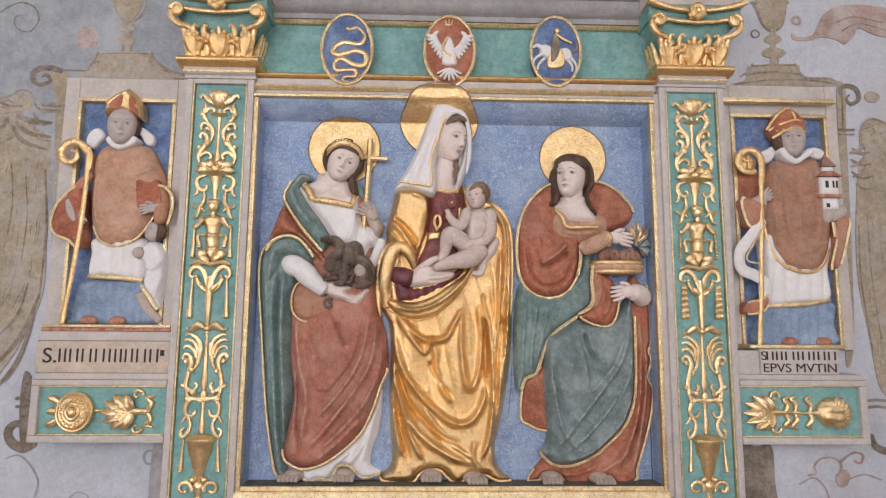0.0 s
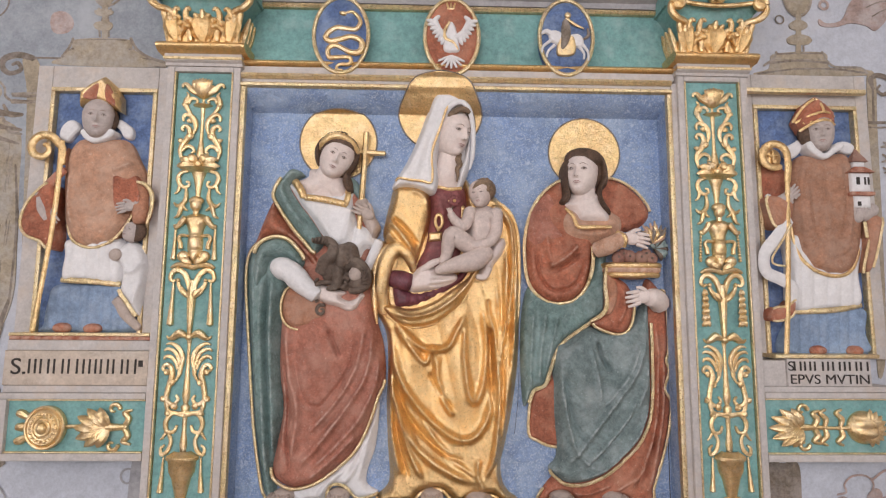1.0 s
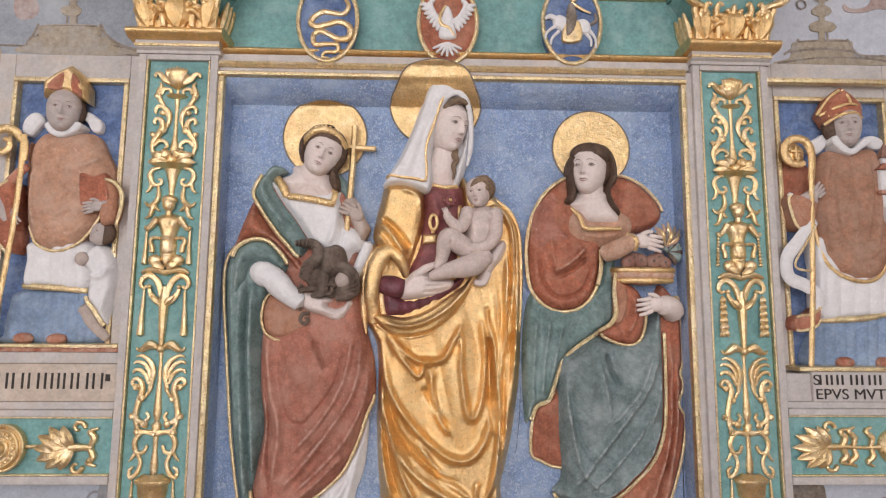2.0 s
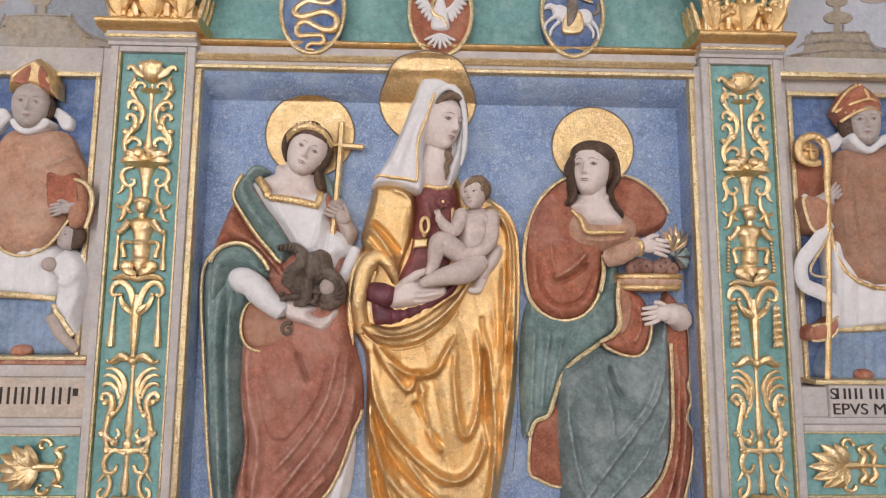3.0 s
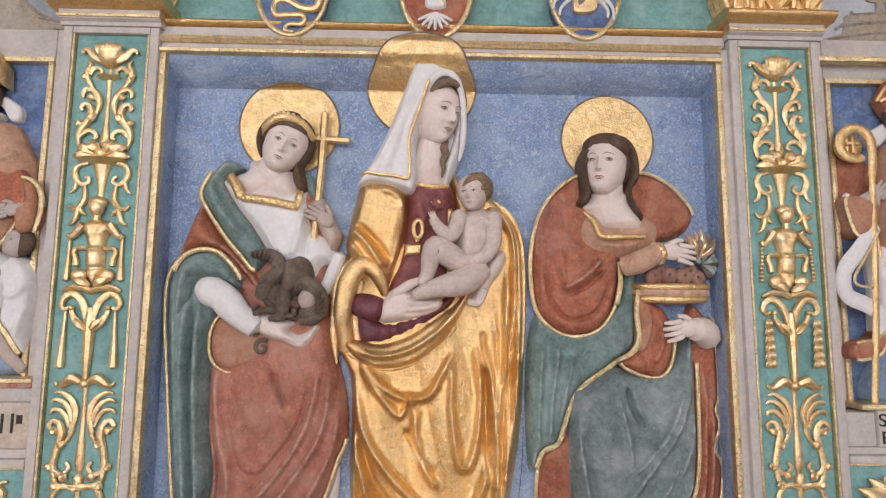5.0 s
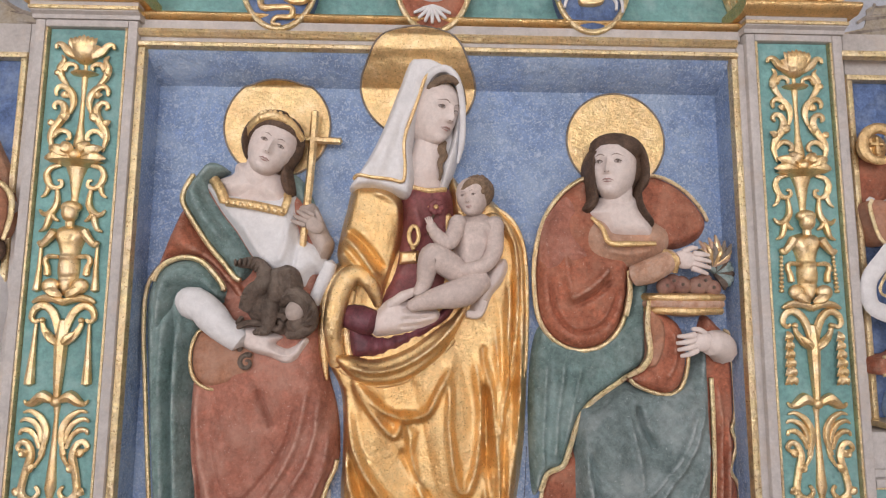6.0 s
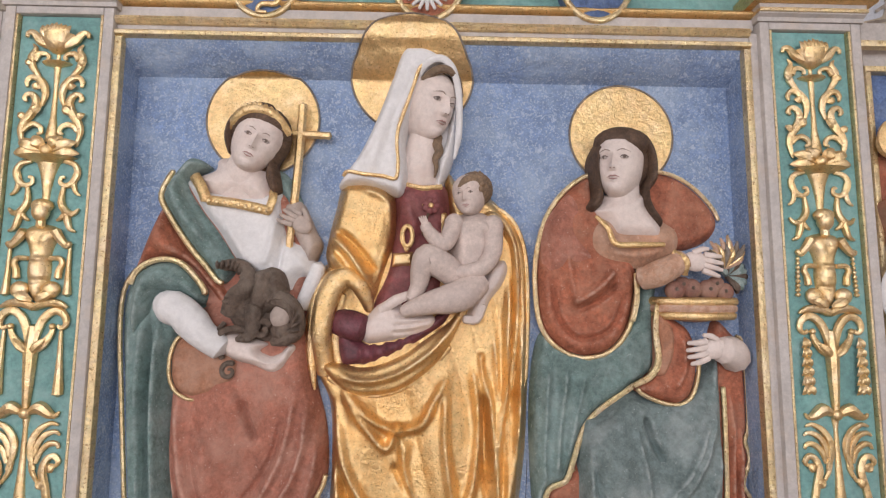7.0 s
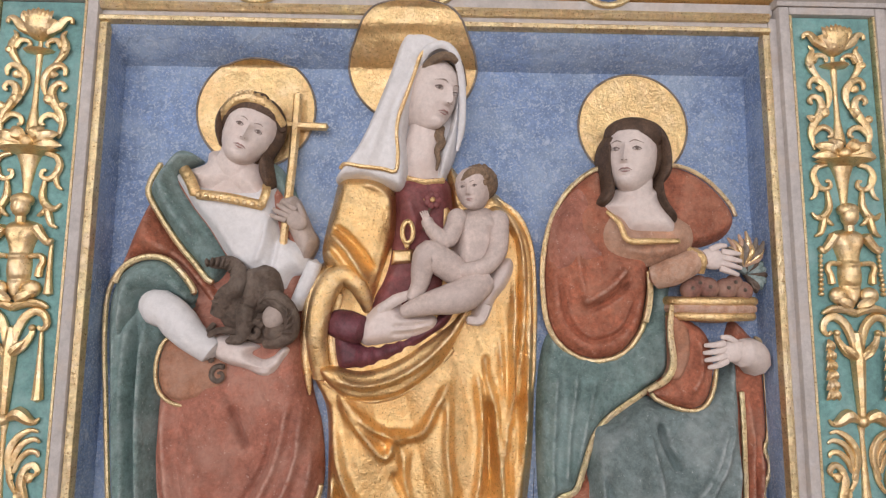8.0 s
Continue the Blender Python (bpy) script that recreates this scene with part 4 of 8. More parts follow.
def capital(ax):
    t = thing("capital", (ax, 2.4, 2.62), "gilded leaf capital with volutes and turquoise bell", "capital", "capitals of the pilasters")
    nk = [(2.46, 2.6255), (2.335, 2.6255), (2.333, 2.636), (2.322, 2.642), (2.320, 2.668), (2.46, 2.668)]
    part("white_necking", Form().moulding(nk, ax - 0.146, ax + 0.146, WHITE), t)
    part("gilded_line", Form().moulding([(2.46, 2.6455), (2.316, 2.6455), (2.3145, 2.650), (2.316, 2.655), (2.46, 2.655)], ax - 0.148, ax + 0.148, TRIM), t, "worn gilded line")
    tor = [(2.46, 2.6685)] + [(2.305 - 0.024 * math.sin(math.pi * k / 8), 2.6685 + 0.040 * k / 8) for k in range(9)] + [(2.46, 2.7085)]
    part("gilded_astragal", Form().moulding(tor, ax - 0.166, ax + 0.166, GOLD), t, "gilded rounded moulding")
    bell = Form()
    rows = ((0.135, 2.32, 2.7088), (0.13, 2.325, 2.76), (0.135, 2.315, 2.82), (0.16, 2.29, 2.865), (0.185, 2.262, 2.895))
    v = []
    for w, y, z in rows:
        v += [(ax - w, 2.46, z), (ax - w, y + 0.01, z), (ax - w + 0.01, y, z), (ax, y + 0.012, z), (ax + w - 0.01, y, z), (ax + w, y + 0.01, z), (ax + w, 2.46, z)]
    fs = [(i * 7 + j, i * 7 + j + 1, i * 7 + j + 8, i * 7 + j + 7) for i in range(4) for j in range(6)]
    part("turquoise_bell", bell.add(v, fs, TURQ), t, "turquoise painted bell")
    part("leaf_ground", Form().moulding([(2.46, 2.7088), (2.319, 2.7088), (2.316, 2.735), (2.320, 2.762), (2.46, 2.766)], ax - 0.138, ax + 0.138, GOLD), t, "gilded ground of the leaves")
    for s in (-1, 1):
        for u in (0.05, 0.092):
            f = Form().strand([(ax + s * u, 2.715), (ax + s * (u + 0.004), 2.77), (ax + s * (u + 0.014), 2.81), (ax + s * (u + 0.004), 2.832), (ax + s * (u - 0.008), 2.824)], [2.316, 2.306, 2.294, 2.284, 2.282], [0.012, 0.014, 0.012, 0.009, 0.005], GOLD, 8, 4)
            part("back_leaf", f, t, "gilded curling leaf")
    part("acanthus_leaf", leaf(Form(), (ax, 2.712), (ax, 2.832), 0.058, 2.318, GOLD, 0.02), t, "broad gilded acanthus leaf")
    for s in (-1, 1):
        part("corner_leaf", leaf(Form(), (ax + s * 0.100, 2.712), (ax + s * 0.128, 2.836), 0.036, 2.318, GOLD, 0.024), t, "broad gilded corner leaf")
    for k in range(-3, 4):
        q = abs(k)
        f = Form().strand([(ax + 0.005 * k, 2.712), (ax + 0.013 * k, 2.765 - 0.004 * q), (ax + 0.022 * k, 2.815 - 0.013 * q), (ax + 0.028 * k, 2.826 - 0.02 * q)], [2.316, 2.306, 2.292, 2.282], [0.0065, 0.009, 0.0115, 0.007], GOLD, 8, 4)
        part("acanthus_lobe", f, t, "gilded acanthus lobe")
    for s in (-1, 1):
        for k in range(5):
            u = 0.128 - 0.014 * k
            f = Form().strand([(ax + s * (0.128 - 0.006 * k), 2.712), (ax + s * (u + 0.004), 2.755), (ax + s * (u + 0.016 - 0.008 * k), 2.812 - 0.012 * k), (ax + s * (u + 0.02 - 0.012 * k), 2.82 - 0.016 * k)], [2.316, 2.304, 2.29, 2.28], [0.0075, 0.0105, 0.012, 0.006], GOLD, 8, 4)
            part("corner_leaf_lobe", f, t, "gilded corner leaf lobe")
        f = Form().strand([(ax + s * 0.085, 2.80), (ax + s * 0.125, 2.825), (ax + s * 0.16, 2.83), (ax + s * 0.186, 2.855), (ax + s * 0.185, 2.885)], [2.30, 2.285, 2.27, 2.262, 2.26], [0.006, 0.012, 0.014, 0.014, 0.012], GOLD)
        f.strand(spiral(ax + s * 0.160, 2.882, 0.027, 0.004, 0 if s > 0 else 180, 560 if s > 0 else -380, 22), 2.252, [0.010, 0.009, 0.006], GOLD)
        f.ball((ax + s * 0.16, 2.256, 2.882), (0.026, 0.016, 0.026), GOLD)
        part("corner_volute", f, t, "gilded spiral volute")
        # side leaf turned back to the wall
        g = Form()
        for k in range(4):
            g.tube([(ax + s * 0.138, 2.34 + 0.03 * k, 2.715), (ax + s * 0.150, 2.34 + 0.032 * k, 2.77), (ax + s * 0.166, 2.335 + 0.033 * k, 2.82)], [0.012, 0.015, 0.005], GOLD, 7, 4)
        part("side_leaf", g, t, "gilded side leaf")
    part("gilded_lip", Form().strand([(ax - 0.16, 2.895), (ax - 0.08, 2.884), (ax, 2.880), (ax + 0.08, 2.884), (ax + 0.16, 2.895)], [2.258, 2.262, 2.264, 2.262, 2.258], 0.009, GOLD), t, "gilded rim of the bell")
    part("abacus", Form().moulding([(2.46, 2.896), (2.30, 2.896), (2.288, 2.908), (2.272, 2.925), (2.266, 2.955), (2.46, 2.955)], ax - 0.195, ax + 0.195, TURQ), t, "turquoise painted abacus")
    part("gilded_edge", Form().strand([(ax - 0.205, 2.962), (ax - 0.16, 2.946), (ax - 0.08, 2.934), (ax, 2.930), (ax + 0.08, 2.934), (ax + 0.16, 2.946), (ax + 0.205, 2.962)], [2.240, 2.248, 2.258, 2.262, 2.258, 2.248, 2.240], [0.015, 0.013, 0.012, 0.012, 0.012, 0.013, 0.015], GOLD), t, "gilded curved edge of the abacus")
    part("upper_abacus", Form().box(ax - 0.21, ax + 0.21, 2.262, 2.46, 2.956, 3.03, WHITE), t, "white upper slab")
    r = Form()
    for k in range(6):
        a = radians(60 * k + 30)
        leaf(r, (ax, 2.918), (ax + 0.042 * math.cos(a), 2.918 + 0.042 * math.sin(a)), 0.02, 2.252, GOLD, 0.016)
    r.ball((ax, 2.24, 2.918), (0.014, 0.014, 0.014), GOLD).ball((ax, 2.27, 2.918), (0.034, 0.02, 0.034), GOLD)
    part("rosette", r, t, "gilded flower on the abacus")


capital(-0.982)
capital(1.003)


# ---- side bays ----
def bay(side, x0, x1, ox0, ox1, z0, z1, oz0, oz1):
    """The white frame x0..x1, z0..z1 with its opening ox0..ox1, oz0..oz1."""
    t = thing("bay_frame", ((x0 + x1) / 2, 2.42, z0), "white plastered frame with worn gilded inner edge and blue ground", "frame", "frames of the side bays")
    yf = 2.425
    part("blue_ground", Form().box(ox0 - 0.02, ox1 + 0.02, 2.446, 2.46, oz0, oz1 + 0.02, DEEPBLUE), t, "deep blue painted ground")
    part("white_stile", Form().box(x0, ox0 - 0.018, yf, 2.46, z0, z1, WHITE), t)
    part("white_stile", Form().box(ox1 + 0.018, x1, yf, 2.46, z0, z1, WHITE), t)
    part("white_head", Form().box(ox0 - 0.0178, ox1 + 0.0178, yf, 2.46, oz1 + 0.018, z1, WHITE), t)
    for a, b in ((ox0 - 0.0178, ox0), (ox1, ox1 + 0.0178)):
        part("gilded_edge", Form().box(a, b, yf - 0.006, 2.455, oz0, oz1, TRIM, 0.005), t, "worn gilded edge")
    part("gilded_edge", Form().box(ox0 - 0.0178, ox1 + 0.0178, yf - 0.006, 2.455, oz1, oz1 + 0.0178, TRIM, 0.005), t, "worn gilded edge")
    return t


west = bay(-1, -1.666, -1.123, -1.589, -1.2105, 1.585, 2.655, 1.60, 2.549)
east = bay(1, 1.144, 1.691, 1.2285, 1.626, 1.52, 2.677, 1.53, 2.5285)
part("gilded_line", Form().box(1.150, 1.655, 2.375, 2.40, 2.581, 2.601, TRIM, 0.006), east, "worn gilded line")
part("red_sill", Form().box(-1.625, -1.123, 2.345, 2.46, 1.580, 1.594, RED, 0.003), west, "red painted strip")
part("gilded_sill", Form().box(-1.625, -1.123, 2.338, 2.46, 1.5942, 1.606, TRIM, 0.004), west, "gilded strip")
part("gilded_sill", Form().box(1.19, 1.59, 2.338, 2.46, 1.528, 1.543, TRIM, 0.004), east, "gilded strip")


def plaque(name, x0, x1, z0, z1, mat, label):
    t = thing(name, ((x0 + x1) / 2, 2.4, z0), label, "plaque")
    part("tablet", Form().box(x0, x1, 2.347, 2.46, z0, z1, mat, 0.006), t)
    return t


def letters(t, text, x, z, size, width):
    c = bpy.data.curves.new("lettering", "FONT")
    c.body, c.size, c.extrude = text, size, 0.001
    ob = new("lettering", c)
    bpy.context.view_layer.update()
    w = ob.dimensions.x
    me = bpy.data.meshes.new_from_object(ob)
    bpy.data.objects.remove(ob)
    me.materials.append(INK)
    ob = new("lettering", me)
    ob.parent = t
    ob.rotation_euler = (radians(90), 0, 0)
    ob.scale = (width / w, 1, 1)
    ob.location = Vector((x, 2.3455, z)) - t.location
    tagged(ob, "black painted capitals")


def bars(t, x0, x1, z0, z1, widths):
    """Plain bars, the size of painted words."""
    x = x0
    k = (x1 - x0) / (sum(widths) + 0.35 * (len(widths) - 1))
    for w in widths:
        for u in ((0.5,) if w < 0.6 else (0.1, 0.9)):
            part("writing_bar", Form().box(x + w * k * u - 0.0036, x + w * k * u + 0.0036, 2.3452, 2.349, z0, z1, INK, 0.0005), t, "black painted bar of writing")
        x += (w + 0.35) * k


pw = plaque("inscription_plaque", -1.638, -1.123, 1.418, 1.542, PEACH, "peach plaster plaque with black painted writing")
letters(pw, "S.", -1.612, 1.458, 0.082, 0.052)
bars(pw, -1.548, -1.165, 1.460, 1.512, [0.7, 0.9, 1.0, 1.0, 0.3, 0.7, 0.8, 1.0, 0.9])
part("writing_bar", Form().box(-1.158, -1.142, 2.3452, 2.349, 1.485, 1.508, INK, 0.0005), pw, "black painted mark")
part("white_band", Form().box(-1.632, -1.123, 2.35, 2.46, 1.5425, 1.5795, WHITE), pw)
part("lower_band", Form().box(-1.636, -1.123, 2.352, 2.46, 1.3925, 1.4175, WHITE), pw)
pe = plaque("inscription_plaque", 1.238, 1.560, 1.424, 1.527, WHITE, "white plaster plaque with two lines of black writing")
part("lower_band", Form().box(1.144, 1.655, 2.354, 2.46, 1.4025, 1.4235, WHITE), pe)
letters(pe, "S", 1.238, 1.482, 0.050, 0.022)
bars(pe, 1.262, 1.548, 1.482, 1.516, [0.9, 0.8, 1.2, 0.3, 1.0, 0.3, 1.0, 1.0])
letters(pe, "EPVS MVTIN", 1.243, 1.434, 0.050, 0.300)
Form().box(1.144, 1.2375, 2.356, 2.46, 1.424, 1.5195, WHITE).make("wall_patch_east", label="worn pinkish plaster beside the plaque", category="wall", kind="structure")


def panel(x0, x1, z0, z1, flip):
    t = thing("ornament_panel", ((x0 + x1) / 2, 2.4, z0), "turquoise panel with gilded leaf relief in a white frame", "panel", "ornament panels under the side bays")
    part("ground", Form().box(x0, x1, 2.358, 2.46, z0, z1, TURQ), t, "turquoise painted ground")
    b = 0.032
    outer = x0 if not flip else x1
    for nm, a in (("top_rail", (x0, x1, z1 - 0.022, z1)), ("bottom_rail", (x0, x1, z0, z0 + 0.026))):
        part(nm, Form().box(a[0], a[1], 2.340, 2.4, a[2], a[3], WHITE, 0.004), t)
    xs = (x0, x0 + 0.03) if not flip else (x1 - 0.03, x1)
    part("end_rail", Form().box(xs[0], xs[1], 2.341, 2.4, z0 + 0.0262, z1 - 0.0222, WHITE, 0.004), t)
    for z in (z1 - 0.028, z0 + 0.0265):
        part("gilded_bead", Form().box(x0 + 0.003, x1 - 0.003, 2.346, 2.4, z, z + 0.0055, TRIM, 0.002), t, "worn gilded bead")
    return t


def bouquet(t, x, z, s):
    """A fan of leaves bound to a flared stem; s is the way that it points."""
    f = Form()
    for k, (a, l) in enumerate(((0, 0.125), (22, 0.122), (-22, 0.122), (44, 0.112), (-44, 0.112), (66, 0.09), (-66, 0.09))):
        r = radians(a)
        leaf(f, (x, z), (x - s * l * math.cos(r), z + l * 0.85 * math.sin(r)), 0.022, 2.352, ORN, 0.022)
    for a in (0, 34, -34):
        r = radians(a)
        f.strand([(x - s * 0.008, z), (x - s * 0.05 * math.cos(r), z + 0.045 * math.sin(r)), (x - s * 0.085 * math.cos(r), z + 0.072 * math.sin(r))], [2.345, 2.334, 2.338], [0.010, 0.017, 0.010], ORN, 8, 4, 0.7)
    part("leaf_fan", f, t, "gilded fan of leaves")
    f = Form().strand([(x - s * 0.01, z), (x + s * 0.03, z), (x + s * 0.062, z)], 2.35, [0.016, 0.012, 0.008], ORN)
    for k in (-1, 1):
        f.strand([(x + s * 0.05, z), (x + s * 0.064, z + k * 0.03), (x + s * 0.048, z + k * 0.05), (x + s * 0.075, z + k * 0.06)], 2.352, [0.010, 0.012, 0.009, 0.004], ORN)
        f.strand(spiral(x + s * 0.01, z + k * 0.062, 0.022, 0.006, 0, 300 * k, 12), 2.353, [0.008, 0.007, 0.004], ORN)
    part("stem", f, t, "gilded bound stem")


tw = panel(-1.640, -1.123, 1.156, 1.392, False)
rosette = part("rosette", Form().pad(arc(-1.466, 1.272, 0.068, 0, 345, 23, 0.074), 2.350, 0.022, ORN, 0.03, back=2.359), tw, "gilded rosette")
for k, w in enumerate((0.072, 0.056, 0.040, 0.025)):
    part("ring", Form().tube([(-1.466 + 0.92 * w * math.cos(radians(15 * j)), 2.336 - 0.004 * k, 1.272 + w * math.sin(radians(15 * j))) for j in range(25)], 0.0055 + 0.001 * (k % 2), ORN, 7, 1), rosette)
for k in range(18):
    a = radians(20 * k)
    part("bead", Form().ball((-1.466 + 0.044 * math.cos(a), 2.326, 1.272 + 0.048 * math.sin(a)), (0.006, 0.005, 0.006), ORN, 0, 8, 6), rosette)
part("centre", Form().ball((-1.466, 2.318, 1.272), (0.018, 0.014, 0.018), ORN), rosette)
f = Form()
for k in (-1, 0, 1):
    f.strand([(-1.525, 1.272 + k * 0.028), (-1.555, 1.272 + k * 0.045), (-1.572, 1.272 + k * 0.05)], 2.352, [0.008, 0.016, 0.012], ORN)
part("ribbon", f, tw, "gilded ribbon ends")
bouquet(tw, -1.245, 1.272, 1)
part("stem", Form().strand([(-1.41, 1.272), (-1.36, 1.275), (-1.335, 1.27)], 2.352, [0.008, 0.006, 0.008], ORN), tw)
te = panel(1.144, 1.662, 1.152, 1.402, True)
bouquet(te, 1.275, 1.275, 1)
f = Form().strand([(1.33, 1.275), (1.40, 1.272), (1.46, 1.273)], 2.352, [0.010, 0.006, 0.010], ORN)
for x in (1.365, 1.425):
    for k in (-1, 1):
        f.strand([(x, 1.275), (x + 0.008, 1.275 + k * 0.03), (x - 0.012, 1.275 + k * 0.052), (x + 0.01, 1.275 + k * 0.065)], 2.352, [0.006, 0.011, 0.008, 0.004], ORN)
part("stem", f, te, "gilded stem with curling leaves")
f = Form().pad(arc(1.515, 1.275, 0.062, 0, 345, 23, 0.06), 2.350, 0.03, ORN, 0.05, back=2.359, pleat=(90, 30, 0.006))
boss = part("mask_boss", f, te, "gilded rounded boss")
for k in range(-4, 5):
    a = radians(k * 20)
    part("petal", leaf(Form(), (1.52, 1.275), (1.52 + 0.075 * math.cos(a), 1.275 + 0.07 * math.sin(a)), 0.016, 2.345, ORN, 0.016), boss)


# ---- halos ----
def ground_depth(z):
    """Depth of the niche's back, cove and top mouldings at a height."""
    return float(np.interp(z, (2.478, 2.484, 2.4885, 2.505, 2.526, 2.546, 2.558, 2.600, 2.625, 2.66), (2.440, 2.434, 2.423, 2.399, 2.377, 2.362, 2.342, 2.338, 2.354, 2.352)))


def halo(cx, cz, r, label):
    f = Form()
    n, k = 44, 64
    v, fs = [(cx, ground_depth(cz) - 0.005, cz)], []
    for i in range(1, n + 1):
        for j in range(k):
            a = 2 * math.pi * j / k
            x, z = cx + r * i / n * math.cos(a), cz + r * i / n * math.sin(a)
            near = 2.440 - ground_depth(z)
            x, z = cx + (x - cx) * (1 - 0.55 * near), z - 0.42 * near
            v.append((x, ground_depth(z) - 0.005, z))
    for j in range(k):
        a = 2 * math.pi * j / k
        x, y, z = v[1 + (n - 1) * k + j]
        v.append((x, y + 0.009, z))
    fs += [(0, 1 + (j + 1) % k, 1 + j) for j in range(k)]
    for i in range(n):
        for j in range(k):
            a, b = 1 + i * k + j, 1 + i * k + (j + 1) % k
            fs.append((a, b, b + k, a + k))
    f.add(v, fs, LEAF)
    t = f.make("halo", None, label, "halo", "gilded halos")
    o = Form()
    ring = [v[1 + (n - 1) * k + j % k] for j in range(k + 1)]
    part("outline", o.tube(ring, 0.0028, UMBER, 6, 1), t, "dark painted outline")


halo(-0.474, 2.362, 0.153, "gilded halo with a dark outline behind the crowned statue")
halo(-0.068, 2.500, 0.170, "gilded halo running over the cove and frame behind the veiled statue")
halo(0.513, 2.333, 0.1445, "gilded halo with a dark outline behind the long-haired statue")


def foot(f, x, z, y, turn, mat):
    """Bare toes below a hem."""
    f.ball((x, y + 0.03, z + 0.012), (0.042, 0.05, 0.026), mat)
    for k in range(5):
        u = x + (k - 2) * 0.016 + turn * 0.01
        f.tube([(u, y + 0.02, z + 0.016), (u + turn * 0.004, y - 0.02, z + 0.012), (u + turn * 0.006, y - 0.04, z + 0.002)], [0.009, 0.010, 0.008], mat, 7, 3)


# ---- crowned statue with a cross and a carved beast ----
def crowned_statue():
    f = Form(0.86)
    Y = 2.43
    f.pad([(-0.771, 1.949), (-0.803, 1.889), (-0.805, 1.783), (-0.792, 1.644), (-0.774, 1.461), (-0.755, 1.281), (-0.730, 1.127), (-0.708, 1.030), (-0.680, 1.008), (-0.663, 1.036), (-0.667, 1.127), (-0.653, 1.226), (-0.643, 1.326), (-0.653, 1.461), (-0.659, 1.621), (-0.642, 1.784), (-0.575, 1.856), (-0.613, 1.946), (-0.708, 1.978)], Y, 0.05, GREEN, 0.05,
          folds=[([(-0.734, 1.852), (-0.739, 1.644), (-0.718, 1.373), (-0.687, 1.066)], 0.016, 0.022), ([(-0.698, 1.829), (-0.700, 1.598), (-0.680, 1.328), (-0.669, 1.109)], 0.012, 0.02), ([(-0.717, 1.829), (-0.719, 1.598), (-0.698, 1.328), (-0.680, 1.109)], 0.008, -0.025), ([(-0.770, 1.829), (-0.762, 1.644), (-0.734, 1.328)], 0.010, 0.012)],
          pleat=(3, 20, 0.006), hem=(17, 8, 0.0065, TRIM))
    f.pad([(-0.577, 1.053), (-0.511, 1.077), (-0.435, 1.131), (-0.369, 1.197), (-0.326, 1.281), (-0.291, 1.352), (-0.301, 1.197), (-0.329, 1.109), (-0.330, 1.055), (-0.289, 1.027), (-0.342, 1.006), (-0.376, 1.012), (-0.410, 1.049), (-0.455, 1.055), (-0.476, 1.027), (-0.480, 1.001), (-0.542, 1.001), (-0.575, 0.987), (-0.610, 1.023)], 2.425, 0.025, CLOTH, 0.03,
          folds=[([(-0.336, 1.241), (-0.367, 1.131), (-0.422, 1.062)], 0.012, 0.018), ([(-0.314, 1.285), (-0.335, 1.175), (-0.366, 1.066)], 0.008, 0.012), ([(-0.412, 1.109), (-0.456, 1.077), (-0.509, 1.012)], 0.010, 0.014)], hem=(9, 18, 0.006, TRIM))
    f.pad([(-0.646, 1.783), (-0.667, 1.621), (-0.665, 1.463), (-0.647, 1.329), (-0.666, 1.198), (-0.678, 1.122), (-0.665, 1.079), (-0.620, 1.051), (-0.576, 1.047), (-0.510, 1.068), (-0.433, 1.122), (-0.368, 1.187), (-0.325, 1.275), (-0.293, 1.375), (-0.269, 1.438), (-0.276, 1.556), (-0.306, 1.670), (-0.318, 1.785), (-0.350, 1.902), (-0.479, 1.925), (-0.571, 1.877)], 2.415, 0.055, GOWN, 0.06,
          folds=[([(-0.641, 1.644), (-0.618, 1.464), (-0.584, 1.331), (-0.600, 1.156)], 0.014, 0.018), ([(-0.658, 1.553), (-0.632, 1.353), (-0.642, 1.156)], 0.009, 0.014), ([(-0.647, 1.508), (-0.624, 1.375), (-0.621, 1.243), (-0.603, 1.113)], 0.006, -0.02),
                 ([(-0.309, 1.647), (-0.340, 1.465), (-0.416, 1.331), (-0.512, 1.200), (-0.577, 1.134)], 0.014, 0.02), ([(-0.344, 1.646), (-0.374, 1.487), (-0.450, 1.353), (-0.547, 1.243)], 0.010, 0.016), ([(-0.284, 1.533), (-0.309, 1.398), (-0.369, 1.287), (-0.456, 1.189), (-0.543, 1.113)], 0.012, 0.018),
                 ([(-0.481, 1.623), (-0.458, 1.566), (-0.439, 1.521)], 0.007, -0.022), ([(-0.326, 1.555), (-0.355, 1.443), (-0.427, 1.331), (-0.503, 1.243)], 0.006, -0.016), ([(-0.376, 1.578), (-0.408, 1.465), (-0.473, 1.375), (-0.517, 1.331)], 0.007, -0.012),
                 ([(-0.368, 1.243), (-0.455, 1.156), (-0.542, 1.081)], 0.010, 0.012), ([(-0.602, 1.509), (-0.581, 1.419), (-0.551, 1.353), (-0.483, 1.342)], 0.008, -0.010)],
          pleat=(28, 15, 0.007), bumps=[(-0.538, 1.509, 0.055, 0.16, 0.035), (-0.378, 1.646, 0.05, 0.12, 0.02), (-0.590, 1.199, 0.05, 0.12, 0.015)],
          hem=(5, 14, 0.0065, TRIM))
    x, z = -0.632, 1.012
    foot(f, x, z - 0.005, 2.39, -1, TAN)
    x, z = -0.432, 1.012
    foot(f, x, z - 0.005, 2.39, 0, TAN)
